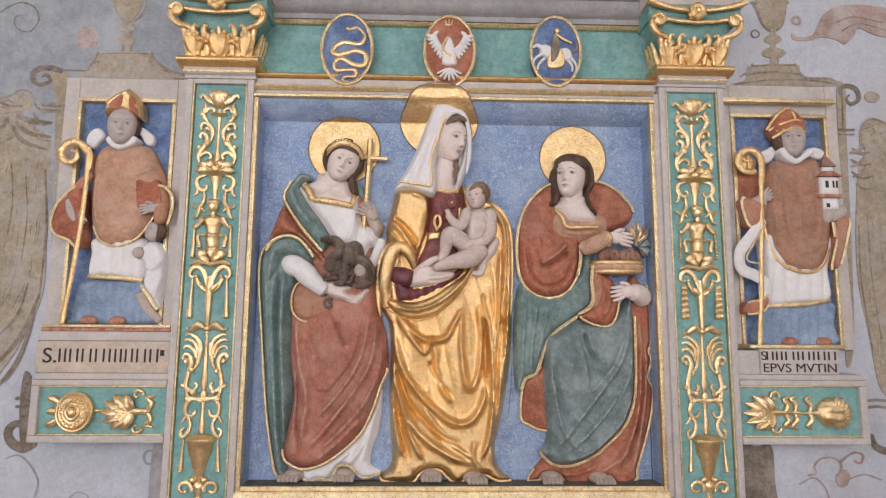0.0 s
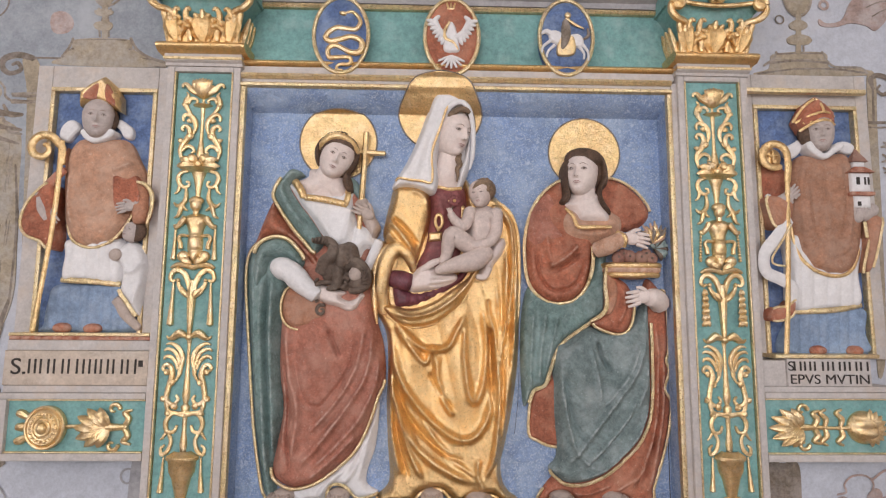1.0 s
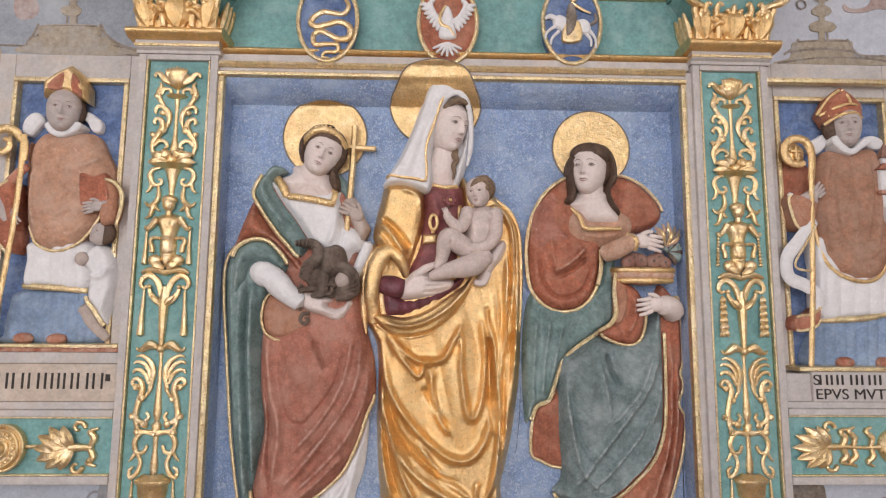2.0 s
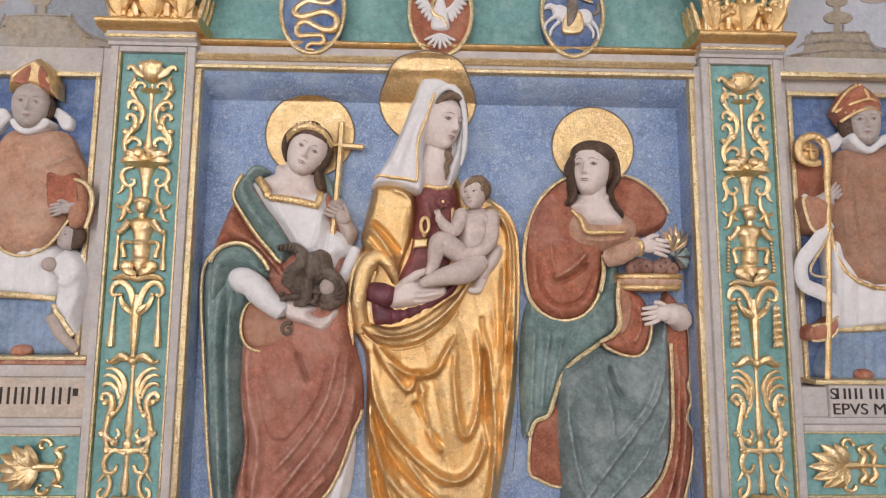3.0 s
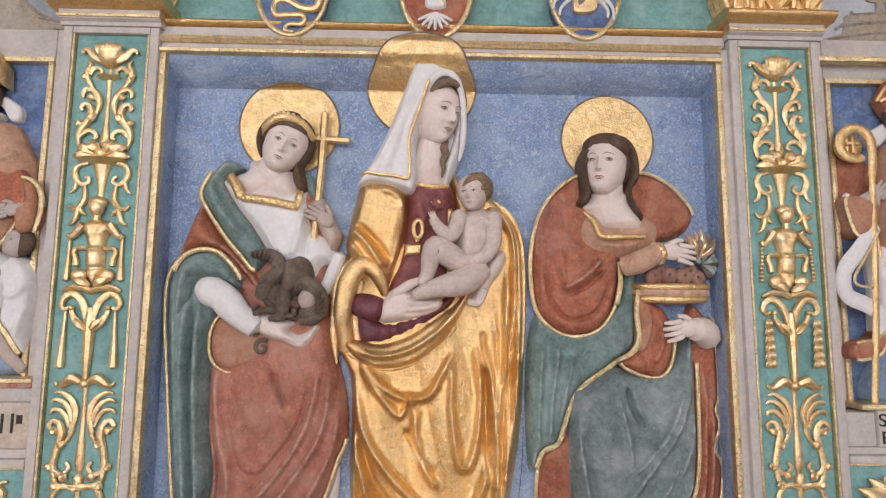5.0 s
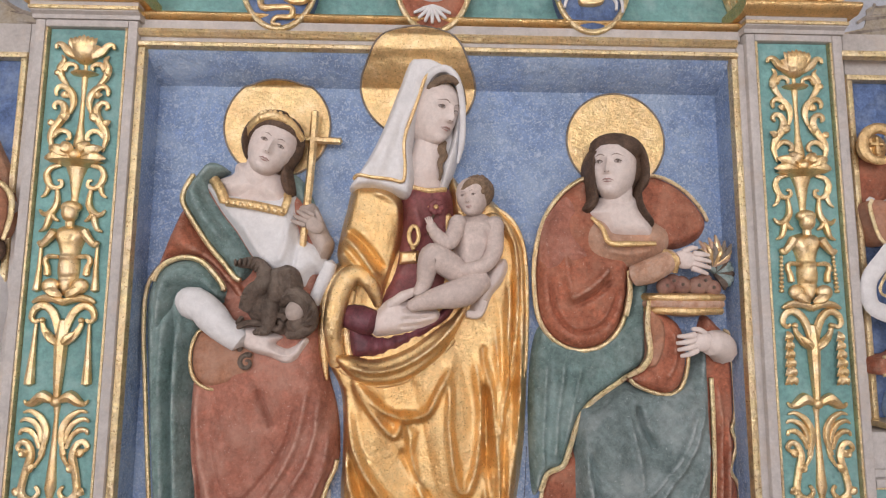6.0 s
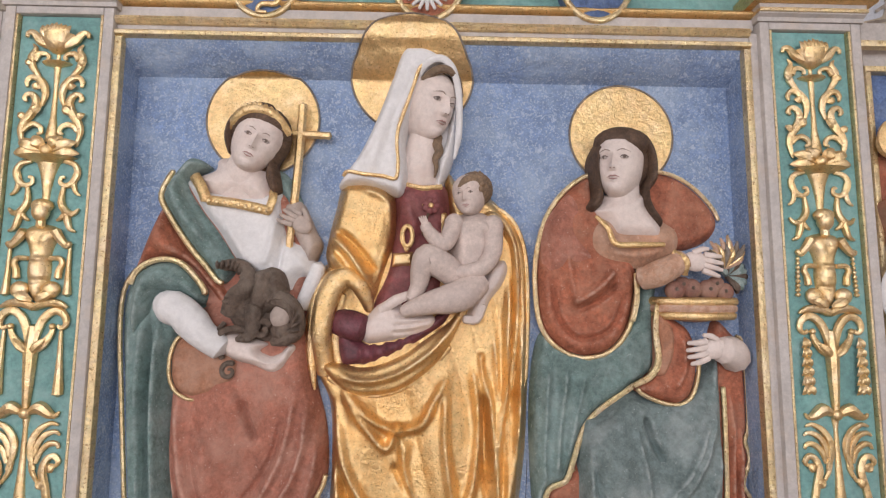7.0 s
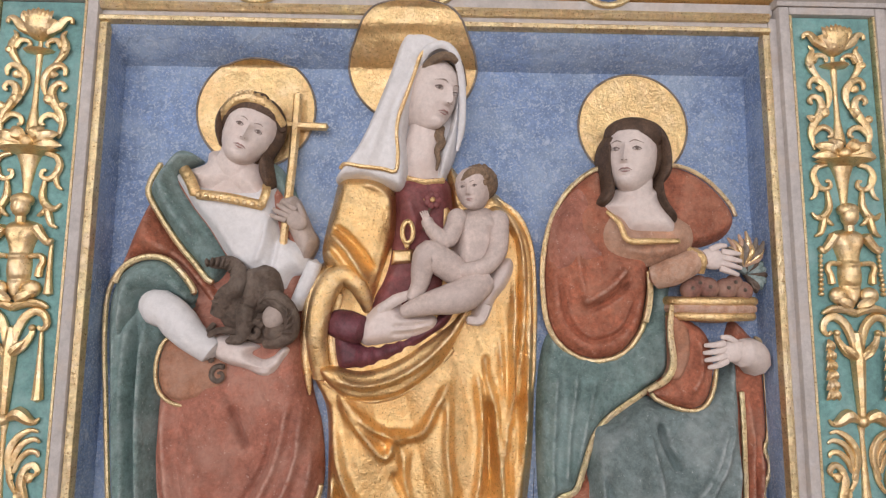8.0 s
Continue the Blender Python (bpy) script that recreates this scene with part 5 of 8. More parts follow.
    # lower trunk and upper body
    f.pad([(-0.660, 2.191), (-0.698, 2.133), (-0.738, 2.020), (-0.774, 1.950), (-0.647, 1.883), (-0.478, 1.749), (-0.345, 1.777), (-0.323, 1.913), (-0.319, 1.996), (-0.358, 2.123), (-0.430, 2.179), (-0.529, 2.207)], 2.43, 0.045, GOWN, 0.05)
    f.pad([(-0.710, 2.114), (-0.737, 2.060), (-0.761, 1.991), (-0.775, 1.936), (-0.737, 1.966), (-0.683, 1.971), (-0.628, 1.948), (-0.584, 1.897), (-0.527, 1.829), (-0.507, 1.836), (-0.530, 1.897), (-0.587, 1.951), (-0.635, 2.006), (-0.686, 2.082)], 2.40, 0.045, RED, 0.05, folds=[([(-0.697, 2.075), (-0.700, 2.019), (-0.650, 1.978)], 0.02, 0.015)])
    f.pad([(-0.659, 2.188), (-0.611, 2.102), (-0.565, 2.044), (-0.522, 1.979), (-0.485, 1.938), (-0.416, 1.912), (-0.374, 1.885), (-0.349, 1.926), (-0.315, 1.940), (-0.324, 1.995), (-0.380, 2.036), (-0.399, 2.099), (-0.413, 2.163), (-0.467, 2.141), (-0.592, 2.154)], 2.395, 0.045, CLOTH, 0.05,
          folds=[([(-0.410, 2.078), (-0.420, 2.008), (-0.438, 1.953)], 0.010, 0.012), ([(-0.388, 2.050), (-0.395, 1.994), (-0.404, 1.939)], 0.007, -0.014), ([(-0.539, 2.063), (-0.502, 2.007), (-0.480, 1.966)], 0.012, 0.008)])
    f.pad([(-0.645, 2.240), (-0.681, 2.200), (-0.708, 2.140), (-0.690, 2.093), (-0.630, 2.006), (-0.584, 1.954), (-0.541, 1.910), (-0.504, 1.958), (-0.519, 1.978), (-0.562, 2.043), (-0.608, 2.101), (-0.647, 2.165), (-0.633, 2.201), (-0.600, 2.223)], 2.385, 0.04, GREEN, 0.035,
          folds=[([(-0.679, 2.172), (-0.654, 2.102), (-0.580, 2.005)], 0.012, 0.012), ([(-0.665, 2.186), (-0.633, 2.113), (-0.550, 1.999)], 0.007, -0.010)], hem=(1, 6, 0.0075, TRIM))
    f.pad([(-0.443, 2.218), (-0.400, 2.206), (-0.362, 2.144), (-0.343, 2.081), (-0.354, 2.024), (-0.382, 2.024), (-0.400, 2.123), (-0.429, 2.165)], 2.42, 0.03, GREEN, 0.03)
    f.pad([(-0.386, 2.024), (-0.389, 1.940), (-0.377, 1.899), (-0.351, 1.927), (-0.346, 1.996), (-0.362, 2.052)], 2.405, 0.02, GREEN, 0.02)
    # neck and chest
    f.pad([(-0.567, 2.244), (-0.584, 2.211), (-0.629, 2.189), (-0.609, 2.158), (-0.591, 2.135), (-0.522, 2.126), (-0.439, 2.113), (-0.426, 2.149), (-0.434, 2.192), (-0.451, 2.234)], 2.40, 0.045, SKIN, 0.07)
    f.strand([(-0.490, 2.262), (-0.502, 2.225), (-0.512, 2.190), (-0.518, 2.145)], [2.372, 2.374, 2.392, 2.43], [0.040, 0.042, 0.056, 0.085], SKIN, 18, 6, 0.75)
    f.strand([(-0.629, 2.190), (-0.606, 2.159), (-0.588, 2.124)], [2.372, 2.355, 2.345], 0.0145, LEAF, 8, 4, 0.6)
    f.strand([(-0.583, 2.122), (-0.511, 2.113), (-0.425, 2.096)], [2.345, 2.335, 2.345], 0.0125, LEAF, 8, 5, 0.6)
    f.strand([(-0.428, 2.100), (-0.421, 2.131), (-0.425, 2.152)], [2.345, 2.355, 2.37], 0.011, LEAF, 8, 4, 0.6)
    for k in range(9):
        x0, z0 = -0.576, 2.119
        x1, z1 = -0.429, 2.095
        u = k / 8
        f.ball((x0 + (x1 - x0) * u, 2.329 + 0.004 * abs(u - 0.5), z0 + (z1 - z0) * u), (0.006, 0.004, 0.006), GOLD, 0, 8, 6)
    # head, hair, crown
    hx, hz = -0.472, 2.280
    f.ball((hx + 0.008, 2.385, hz + 0.012), (0.080, 0.055, 0.092), HAIR, 20)
    f.head((hx + 0.002, 2.362, hz - 0.002), 0.083, SKIN, 12, 24, 0, wide=1.1)
    f.pad([(-0.541, 2.248), (-0.556, 2.291), (-0.549, 2.334), (-0.520, 2.368), (-0.466, 2.389), (-0.431, 2.380), (-0.465, 2.365), (-0.505, 2.342), (-0.527, 2.310), (-0.528, 2.270)], 2.365, 0.035, HAIR, 0.02, back=2.42, folds=[([(-0.542, 2.265), (-0.540, 2.308), (-0.515, 2.348), (-0.468, 2.372)], 0.004, 0.006)])
    f.pad([(-0.445, 2.363), (-0.411, 2.341), (-0.400, 2.298), (-0.406, 2.254), (-0.420, 2.225), (-0.409, 2.190), (-0.405, 2.154), (-0.421, 2.140), (-0.439, 2.168), (-0.447, 2.203), (-0.435, 2.244), (-0.422, 2.283), (-0.429, 2.326)], 2.375, 0.035, HAIR, 0.02, back=2.42, folds=[([(-0.413, 2.320), (-0.406, 2.277), (-0.422, 2.220), (-0.417, 2.157)], 0.004, 0.007)])
    band = [(-0.537, 2.307), (-0.519, 2.331), (-0.487, 2.349), (-0.451, 2.352), (-0.413, 2.336), (-0.388, 2.300)]
    deep = (2.355, 2.325, 2.302, 2.300, 2.318, 2.355)
    f.ball((hx + 0.018, 2.358, hz + 0.056), (0.068, 0.060, 0.042), HAIR, 24)
    f.strand([(x, z - 0.011) for x, z in band], [d + 0.008 for d in deep], 0.010, HAIR, 8, 6, 0.7)
    f.strand(band, deep, 0.0125, LEAF, 8, 6, 0.7)
    for a, b in curve([(x, d, z + 0.010) for (x, z), d in zip(band, deep)], 3)[:, [0, 2]].tolist():
        f.ball((a, float(np.interp(a, [q[0] for q in band], deep)) - 0.002, b), (0.0065, 0.006, 0.008), GOLD, 0, 8, 6)
    # cross
    cross = thing("hand_cross", (-0.33, 2.41, 2.1), "gilded wooden cross held in front of the halo", "cross")
    part("shaft", Form(0.86).strand([(-0.361, 2.396), (-0.364, 2.317), (-0.368, 2.214), (-0.372, 2.127), (-0.376, 2.040), (-0.378, 1.984), (-0.383, 1.907)], [2.40, 2.40, 2.395, 2.385, 2.372, 2.365, 2.365], [0.012, 0.012, 0.0115, 0.011, 0.010, 0.0095, 0.0085], LEAF, 6, 3), cross)
    part("arm", Form(0.86).strand([(-0.398, 2.317), (-0.341, 2.313), (-0.286, 2.311)], 2.40, 0.0105, LEAF, 6, 3), cross)
    # hand holding the cross
    f.pad([(-0.397, 2.115), (-0.358, 2.130), (-0.336, 2.095), (-0.317, 2.053), (-0.299, 2.018), (-0.314, 1.975), (-0.331, 1.961), (-0.354, 2.010), (-0.384, 2.066)], 2.395, 0.035, TAN, 0.03)
    f.hand((-0.346, 2.360, 2.064), 138, 0.060, TAN, 0.6, -1)
    f.strand([(-0.301, 1.961), (-0.318, 1.912), (-0.346, 1.851)], 2.385, [0.018, 0.022, 0.018], CLOTH, 10)
    # green sleeve, white forearm, red lining
    f.pad([(-0.768, 1.908), (-0.745, 1.949), (-0.697, 1.970), (-0.645, 1.961), (-0.599, 1.916), (-0.580, 1.883), (-0.598, 1.856), (-0.653, 1.882), (-0.707, 1.882), (-0.723, 1.828), (-0.758, 1.775), (-0.775, 1.828)], 2.385, 0.055, GREEN, 0.05, hem=(0, 5, 0.008, TRIM))
    f.pad([(-0.631, 1.781), (-0.657, 1.735), (-0.657, 1.678), (-0.637, 1.640), (-0.591, 1.622), (-0.524, 1.640), (-0.486, 1.679), (-0.493, 1.736), (-0.562, 1.770)], 2.375, 0.035, ORANGE, 0.035, hem=(8, 4, 0.005, TRIM))
    x, z = -0.507, 1.693
    f.strand(spiral(x, z, 0.022, 0.004, 60, 480, 14), 2.338, [0.007, 0.006, 0.003], STONE, 6)
    f.pad([(-0.494, 1.663), (-0.468, 1.713), (-0.377, 1.714), (-0.349, 1.669), (-0.397, 1.614), (-0.465, 1.609)], 2.378, 0.026, GOWN, 0.05)
    f.strand([(-0.683, 1.861), (-0.656, 1.849), (-0.625, 1.835), (-0.597, 1.810), (-0.569, 1.783), (-0.524, 1.748)], [2.365, 2.345, 2.335, 2.325, 2.32, 2.325], [0.032, 0.044, 0.041, 0.043, 0.037, 0.030], CLOTH, 14, 6)
    f.strand([(-0.525, 1.810), (-0.537, 1.771), (-0.522, 1.726)], [2.34, 2.30, 2.33], 0.007, STONE, 7, 4)
    f.pad([(-0.540, 1.777), (-0.533, 1.741), (-0.494, 1.719), (-0.448, 1.707), (-0.406, 1.690), (-0.378, 1.700), (-0.349, 1.747), (-0.362, 1.760), (-0.385, 1.739), (-0.408, 1.731), (-0.437, 1.744), (-0.417, 1.760), (-0.458, 1.775), (-0.504, 1.788)], 2.352, 0.035, SKIN, 0.025, back=2.40, folds=[([(-0.434, 1.727), (-0.401, 1.720), (-0.369, 1.733)], 0.004, -0.008), ([(-0.446, 1.716), (-0.413, 1.707), (-0.388, 1.708)], 0.004, -0.008)])
    # carved beast, a plain dark mass in the hand
    g = Form(0.86)
    g.pad([(-0.463, 1.880), (-0.455, 1.907), (-0.455, 1.936), (-0.430, 1.945), (-0.407, 1.951), (-0.379, 1.932), (-0.374, 1.881), (-0.404, 1.862), (-0.427, 1.840), (-0.461, 1.850)], 2.335, 0.034, STONE, 0.03, back=2.40, folds=[([(-0.452, 1.862), (-0.425, 1.853), (-0.402, 1.875)], 0.005, 0.010), ([(-0.440, 1.930), (-0.425, 1.895), (-0.415, 1.870)], 0.005, -0.008), ([(-0.410, 1.940), (-0.405, 1.905), (-0.398, 1.880)], 0.005, -0.008)], bumps=[(-0.42, 1.90, 0.03, 0.03, 0.012)])
    neck = [(-0.503, 1.838), (-0.494, 1.871), (-0.472, 1.898), (-0.468, 1.932), (-0.496, 1.955), (-0.536, 1.955), (-0.562, 1.947)]
    g.strand(neck, [2.345, 2.33, 2.325, 2.33, 2.34, 2.35, 2.365], [0.034, 0.030, 0.024, 0.020, 0.018, 0.013, 0.006], STONE, 10, 6)
    for k, (a, b) in enumerate(curve(neck, 3)[2:16, :2].tolist()):
        g.ball((a - 0.010, 2.312 + 0.0014 * k, b), (0.019 - 0.0006 * k, 0.010, 0.0045), STONE, 20 - 9 * k, 10, 6)
    g.ball((-0.468, 2.345, 1.838), (0.045, 0.04, 0.045), STONE, 20)
    arch = [(-0.423, 1.850), (-0.405, 1.868), (-0.380, 1.870), (-0.354, 1.850), (-0.341, 1.823), (-0.344, 1.792), (-0.366, 1.772), (-0.402, 1.766)]
    g.strand(arch, [2.34, 2.318, 2.312, 2.315, 2.322, 2.325, 2.32, 2.325], [0.016, 0.020, 0.022, 0.022, 0.020, 0.020, 0.016, 0.010], STONE, 10, 6)
    for k, (a, b) in enumerate(curve(arch, 2)[2:11, :2].tolist()):
        g.ball((a, 2.296, b), (0.013, 0.008, 0.0045), STONE, -50 + 28 * k, 10, 6)
    g.ball((-0.381, 2.318, 1.829), (0.026, 0.026, 0.030), TAN, 10)
    g.ball((-0.376, 2.325, 1.795), (0.030, 0.024, 0.026), STONE, -20)
    g.strand([(-0.452, 1.850), (-0.447, 1.809), (-0.455, 1.780), (-0.478, 1.776)], [2.325, 2.312, 2.312, 2.31], [0.026, 0.020, 0.014, 0.010], STONE, 9, 5)
    for k in range(3):
        g.ball((-0.478 + 0.012 * k, 2.305, 1.773), (0.009, 0.012, 0.008), STONE, 0, 8, 6)
    g.strand(spiral(-0.425, 1.795, 0.024, 0.005, 30, 430, 12), 2.318, [0.010, 0.008, 0.006], STONE, 8)
    g.ball((-0.42, 2.36, 1.81), (0.06, 0.03, 0.045), STONE)
    g.strand([(-0.443, 1.789), (-0.487, 1.797), (-0.518, 1.791), (-0.533, 1.768), (-0.522, 1.742)], [2.33, 2.318, 2.312, 2.31, 2.33], [0.009, 0.009, 0.008, 0.007, 0.005], STONE, 8, 5)
    g.make("carved_beast", None, "dark carved beast resting in the crowned statue's hand", "carving")
    f.make("crowned_statue", None, "painted statue in red gown and green cloak holding a cross", "statue", "statues in the niche")


crowned_statue()


# ---- veiled statue with a child ----
def veiled_statue():
    f = Form(0.86)
    f.pad([(-0.321, 1.927), (-0.333, 1.809), (-0.307, 1.693), (-0.268, 1.601), (-0.261, 1.442), (-0.264, 1.352), (-0.256, 1.197), (-0.249, 1.066), (-0.293, 1.012), (-0.252, 0.991), (-0.163, 0.991), (-0.130, 1.027), (-0.062, 1.040), (-0.028, 1.012), (0.017, 0.984), (0.062, 1.012), (0.130, 1.018), (0.175, 0.997), (0.231, 1.001), (0.198, 1.027), (0.175, 1.066), (0.169, 1.132), (0.185, 1.198), (0.213, 1.331), (0.235, 1.490), (0.244, 1.651), (0.252, 1.862), (0.240, 2.029), (0.180, 2.121), (0.108, 2.154), (-0.011, 2.026), (-0.200, 2.024)], 2.435, 0.055, GOLD, 0.045,
          folds=[([(-0.258, 1.636), (-0.219, 1.466), (-0.144, 1.344), (-0.042, 1.250), (0.026, 1.224), (0.082, 1.250), (0.123, 1.334), (0.142, 1.468)], 0.012, 0.028),
                 ([(-0.262, 1.579), (-0.235, 1.377), (-0.161, 1.213), (-0.041, 1.115), (0.071, 1.068)], 0.013, 0.024), ([(-0.237, 1.466), (-0.185, 1.311), (-0.075, 1.191), (0.026, 1.137)], 0.008, -0.026),
                 ([(-0.235, 1.636), (-0.170, 1.557), (-0.119, 1.501), (-0.090, 1.557), (-0.078, 1.467)], 0.008, 0.018), ([(-0.240, 1.658), (-0.136, 1.561), (-0.044, 1.557), (-0.005, 1.614), (0.031, 1.683)], 0.010, 0.024),
                 ([(-0.067, 1.530), (-0.073, 1.456), (-0.043, 1.356), (-0.008, 1.307)], 0.009, 0.020), ([(-0.105, 1.467), (-0.066, 1.400), (-0.008, 1.323)], 0.006, -0.018),
                 ([(0.027, 1.660), (0.027, 1.513), (0.050, 1.374), (0.087, 1.367)], 0.010, 0.020), ([(0.096, 1.707), (0.110, 1.558), (0.096, 1.423), (0.069, 1.356)], 0.010, 0.024),
                 ([(0.133, 1.696), (0.147, 1.536), (0.155, 1.356), (0.141, 1.180), (0.105, 1.083)], 0.009, 0.026), ([(0.124, 1.650), (0.128, 1.468), (0.132, 1.334)], 0.006, -0.022),
                 ([(0.190, 1.930), (0.184, 1.696), (0.160, 1.491)], 0.008, 0.022), ([(0.207, 1.953), (0.203, 1.742), (0.184, 1.559)], 0.006, -0.022), ([(0.228, 1.930), (0.222, 1.696), (0.197, 1.468), (0.168, 1.202)], 0.008, 0.02),
                 ([(-0.254, 1.422), (-0.240, 1.245), (-0.204, 1.094)], 0.008, 0.02), ([(-0.226, 1.377), (-0.183, 1.202), (-0.123, 1.083)], 0.008, 0.02), ([(-0.238, 1.377), (-0.214, 1.202), (-0.175, 1.083)], 0.006, -0.02),
                 ([(-0.133, 1.300), (-0.030, 1.169), (0.071, 1.089)], 0.008, 0.016), ([(0.082, 1.159), (0.078, 1.094), (0.105, 1.040)], 0.008, 0.016), ([(0.150, 1.137), (0.150, 1.083), (0.183, 1.033)], 0.006, 0.014),
                 ([(0.150, 1.80), (0.162, 1.55), (0.160, 1.25)], 0.006, 0.014), ([(0.176, 1.86), (0.186, 1.55), (0.172, 1.22)], 0.005, 0.014), ([(0.212, 1.88), (0.214, 1.60), (0.192, 1.25)], 0.005, 0.014), ([(-0.308, 1.854), (-0.296, 1.715), (-0.262, 1.613)], 0.010, 0.018), ([(0.117, 1.742), (0.119, 1.696), (0.133, 1.615)], 0.006, 0.02)],
          pleat=(14, 13, 0.008), bumps=[(0.014, 1.468, 0.06, 0.18, 0.035), (-0.192, 1.511, 0.05, 0.15, 0.025), (-0.103, 1.740, 0.14, 0.10, 0.03)],
          hem=(8, 18, 0.007, GOLD))
    x, z = -0.089, 1.014
    foot(f, x, z - 0.006, 2.385, 0, TAN)
    x, z = 0.077, 1.006
    foot(f, x, z - 0.006, 2.38, 1, TAN)
    # mantle behind the child
    f.pad([(0.028, 2.220), (0.078, 2.162), (0.136, 2.133), (0.200, 2.090), (0.232, 2.018), (0.241, 1.919), (0.239, 1.780), (0.224, 1.643), (0.148, 1.643), (0.121, 1.834), (0.107, 2.031), (0.036, 2.088)], 2.43, 0.045, GOLD, 0.035,
          folds=[([(0.135, 2.114), (0.184, 2.067), (0.208, 1.989), (0.211, 1.835), (0.195, 1.671)], 0.010, 0.022), ([(0.156, 2.059), (0.184, 2.003), (0.187, 1.862)], 0.008, -0.022), ([(0.120, 2.099), (0.163, 2.059), (0.177, 2.017)], 0.012, 0.016)], hem=(2, 7, 0.008, GOLD))
    f.pad([(0.148, 2.037), (0.183, 2.023), (0.193, 1.981), (0.162, 1.960), (0.131, 1.973)], 2.395, 0.012, MAROON, 0.02)
    # red bodice
    f.pad([(-0.107, 2.170), (-0.051, 2.190), (0.013, 2.181), (0.034, 2.141), (0.035, 2.027), (0.022, 1.915), (-0.005, 1.833), (-0.113, 1.778), (-0.182, 1.791), (-0.170, 1.859), (-0.130, 1.956), (-0.111, 2.053)], 2.40, 0.05, CRIMSON, 0.05,
          folds=[([(-0.077, 2.123), (-0.056, 2.053), (-0.083, 1.997)], 0.012, 0.012)], bumps=[(-0.070, 2.088, 0.04, 0.05, 0.02)])
    f.strand([(-0.089, 2.175), (-0.036, 2.161), (0.013, 2.168)], [2.365, 2.352, 2.365], 0.008, LEAF, 7, 4)
    x, z = -0.073, 2.032
    f.strand(arc(x, z, 0.013, 0, 360, 14, 0.026), 2.322, 0.006, LEAF, 7, 2)
    f.strand([(x - 0.004, z - 0.024), (x, z - 0.036)], 2.325, 0.007, LEAF, 7, 3)
    f.pad([(-0.109, 1.990), (-0.059, 1.994), (-0.061, 1.960), (-0.112, 1.956)], 2.345, 0.012, LEAF, 0.01, back=2.37, smooth=False)
    # dark sash
    f.pad([(-0.252, 1.838), (-0.208, 1.798), (-0.173, 1.772), (-0.100, 1.785), (-0.005, 1.833), (0.044, 1.867), (0.036, 1.827), (-0.018, 1.772), (-0.099, 1.725), (-0.178, 1.701), (-0.243, 1.712)], 2.385, 0.045, MAROON, 0.04,
          folds=[([(-0.179, 1.772), (-0.184, 1.739), (-0.178, 1.706)], 0.005, 0.008), ([(-0.152, 1.772), (-0.154, 1.739), (-0.148, 1.710)], 0.005, 0.008), ([(-0.123, 1.776), (-0.122, 1.746), (-0.114, 1.719)], 0.005, 0.008), ([(-0.092, 1.784), (-0.088, 1.755), (-0.078, 1.733)], 0.005, 0.008), ([(-0.062, 1.795), (-0.055, 1.769), (-0.045, 1.753)], 0.005, 0.008)])
    # rolled mantle edge
    f.pad([(-0.276, 1.706), (-0.243, 1.663), (-0.186, 1.636), (-0.091, 1.648), (-0.008, 1.704), (0.031, 1.753), (0.068, 1.827), (0.070, 1.859), (0.035, 1.817), (-0.029, 1.770), (-0.098, 1.726), (-0.177, 1.703), (-0.244, 1.715)], 2.344, 0.026, GOLD, 0.020,
          folds=[([(-0.242, 1.690), (-0.176, 1.672), (-0.097, 1.688), (-0.018, 1.738), (0.048, 1.807)], 0.008, 0.016)])
    f.strand([(-0.265, 1.679), (-0.185, 1.638), (-0.091, 1.650), (-0.010, 1.706), (0.035, 1.756)], 2.362, 0.009, GOLD, 8, 4)
    # big sleeve, gilded, falling in a loop
    f.pad([(-0.245, 2.173), (-0.264, 2.106), (-0.280, 2.036), (-0.286, 1.981), (-0.266, 1.940), (-0.238, 1.926), (-0.183, 1.886), (-0.158, 1.852), (-0.136, 1.914), (-0.114, 1.989), (-0.101, 2.059), (-0.103, 2.130), (-0.134, 2.171), (-0.190, 2.181)], 2.40, 0.07, GOLD, 0.05,
          folds=[([(-0.267, 2.032), (-0.223, 1.992), (-0.167, 1.912)], 0.011, 0.024), ([(-0.251, 2.046), (-0.203, 2.006), (-0.148, 1.939)], 0.007, -0.02), ([(-0.270, 1.992), (-0.235, 1.951), (-0.180, 1.891)], 0.008, 0.02), ([(-0.118, 2.124), (-0.111, 2.048), (-0.128, 1.979), (-0.153, 1.885)], 0.009, 0.018), ([(-0.186, 2.151), (-0.131, 2.131), (-0.110, 2.089)], 0.010, 0.010)],
          bumps=[(-0.192, 2.088, 0.05, 0.08, 0.015)])
    pts = [(-0.274, 1.689), (-0.283, 1.752), (-0.283, 1.804), (-0.271, 1.871), (-0.249, 1.915), (-0.220, 1.928), (-0.192, 1.908), (-0.174, 1.872), (-0.169, 1.848)]
    f.strand(pts, [2.37, 2.35, 2.335, 2.33, 2.33, 2.33, 2.335, 2.35, 2.37], [0.022, 0.024, 0.027, 0.03, 0.030, 0.026, 0.023, 0.018, 0.012], GOLD, 12, 6)
    f.strand([(-0.241, 1.712), (-0.252, 1.765), (-0.250, 1.831), (-0.236, 1.885)], 2.365, [0.010, 0.013, 0.014, 0.010], GOLD, 9, 5)
    f.strand([(-0.303, 1.645), (-0.313, 1.724), (-0.313, 1.817), (-0.299, 1.899), (-0.267, 1.940)], 2.385, [0.003, 0.014, 0.018, 0.016, 0.012], GOLD, 9, 5)
    # forearm and hand
    f.strand([(-0.243, 1.815), (-0.212, 1.808), (-0.179, 1.799)], [2.365, 2.345, 2.335], [0.034, 0.038, 0.034], MAROON, 12, 5)
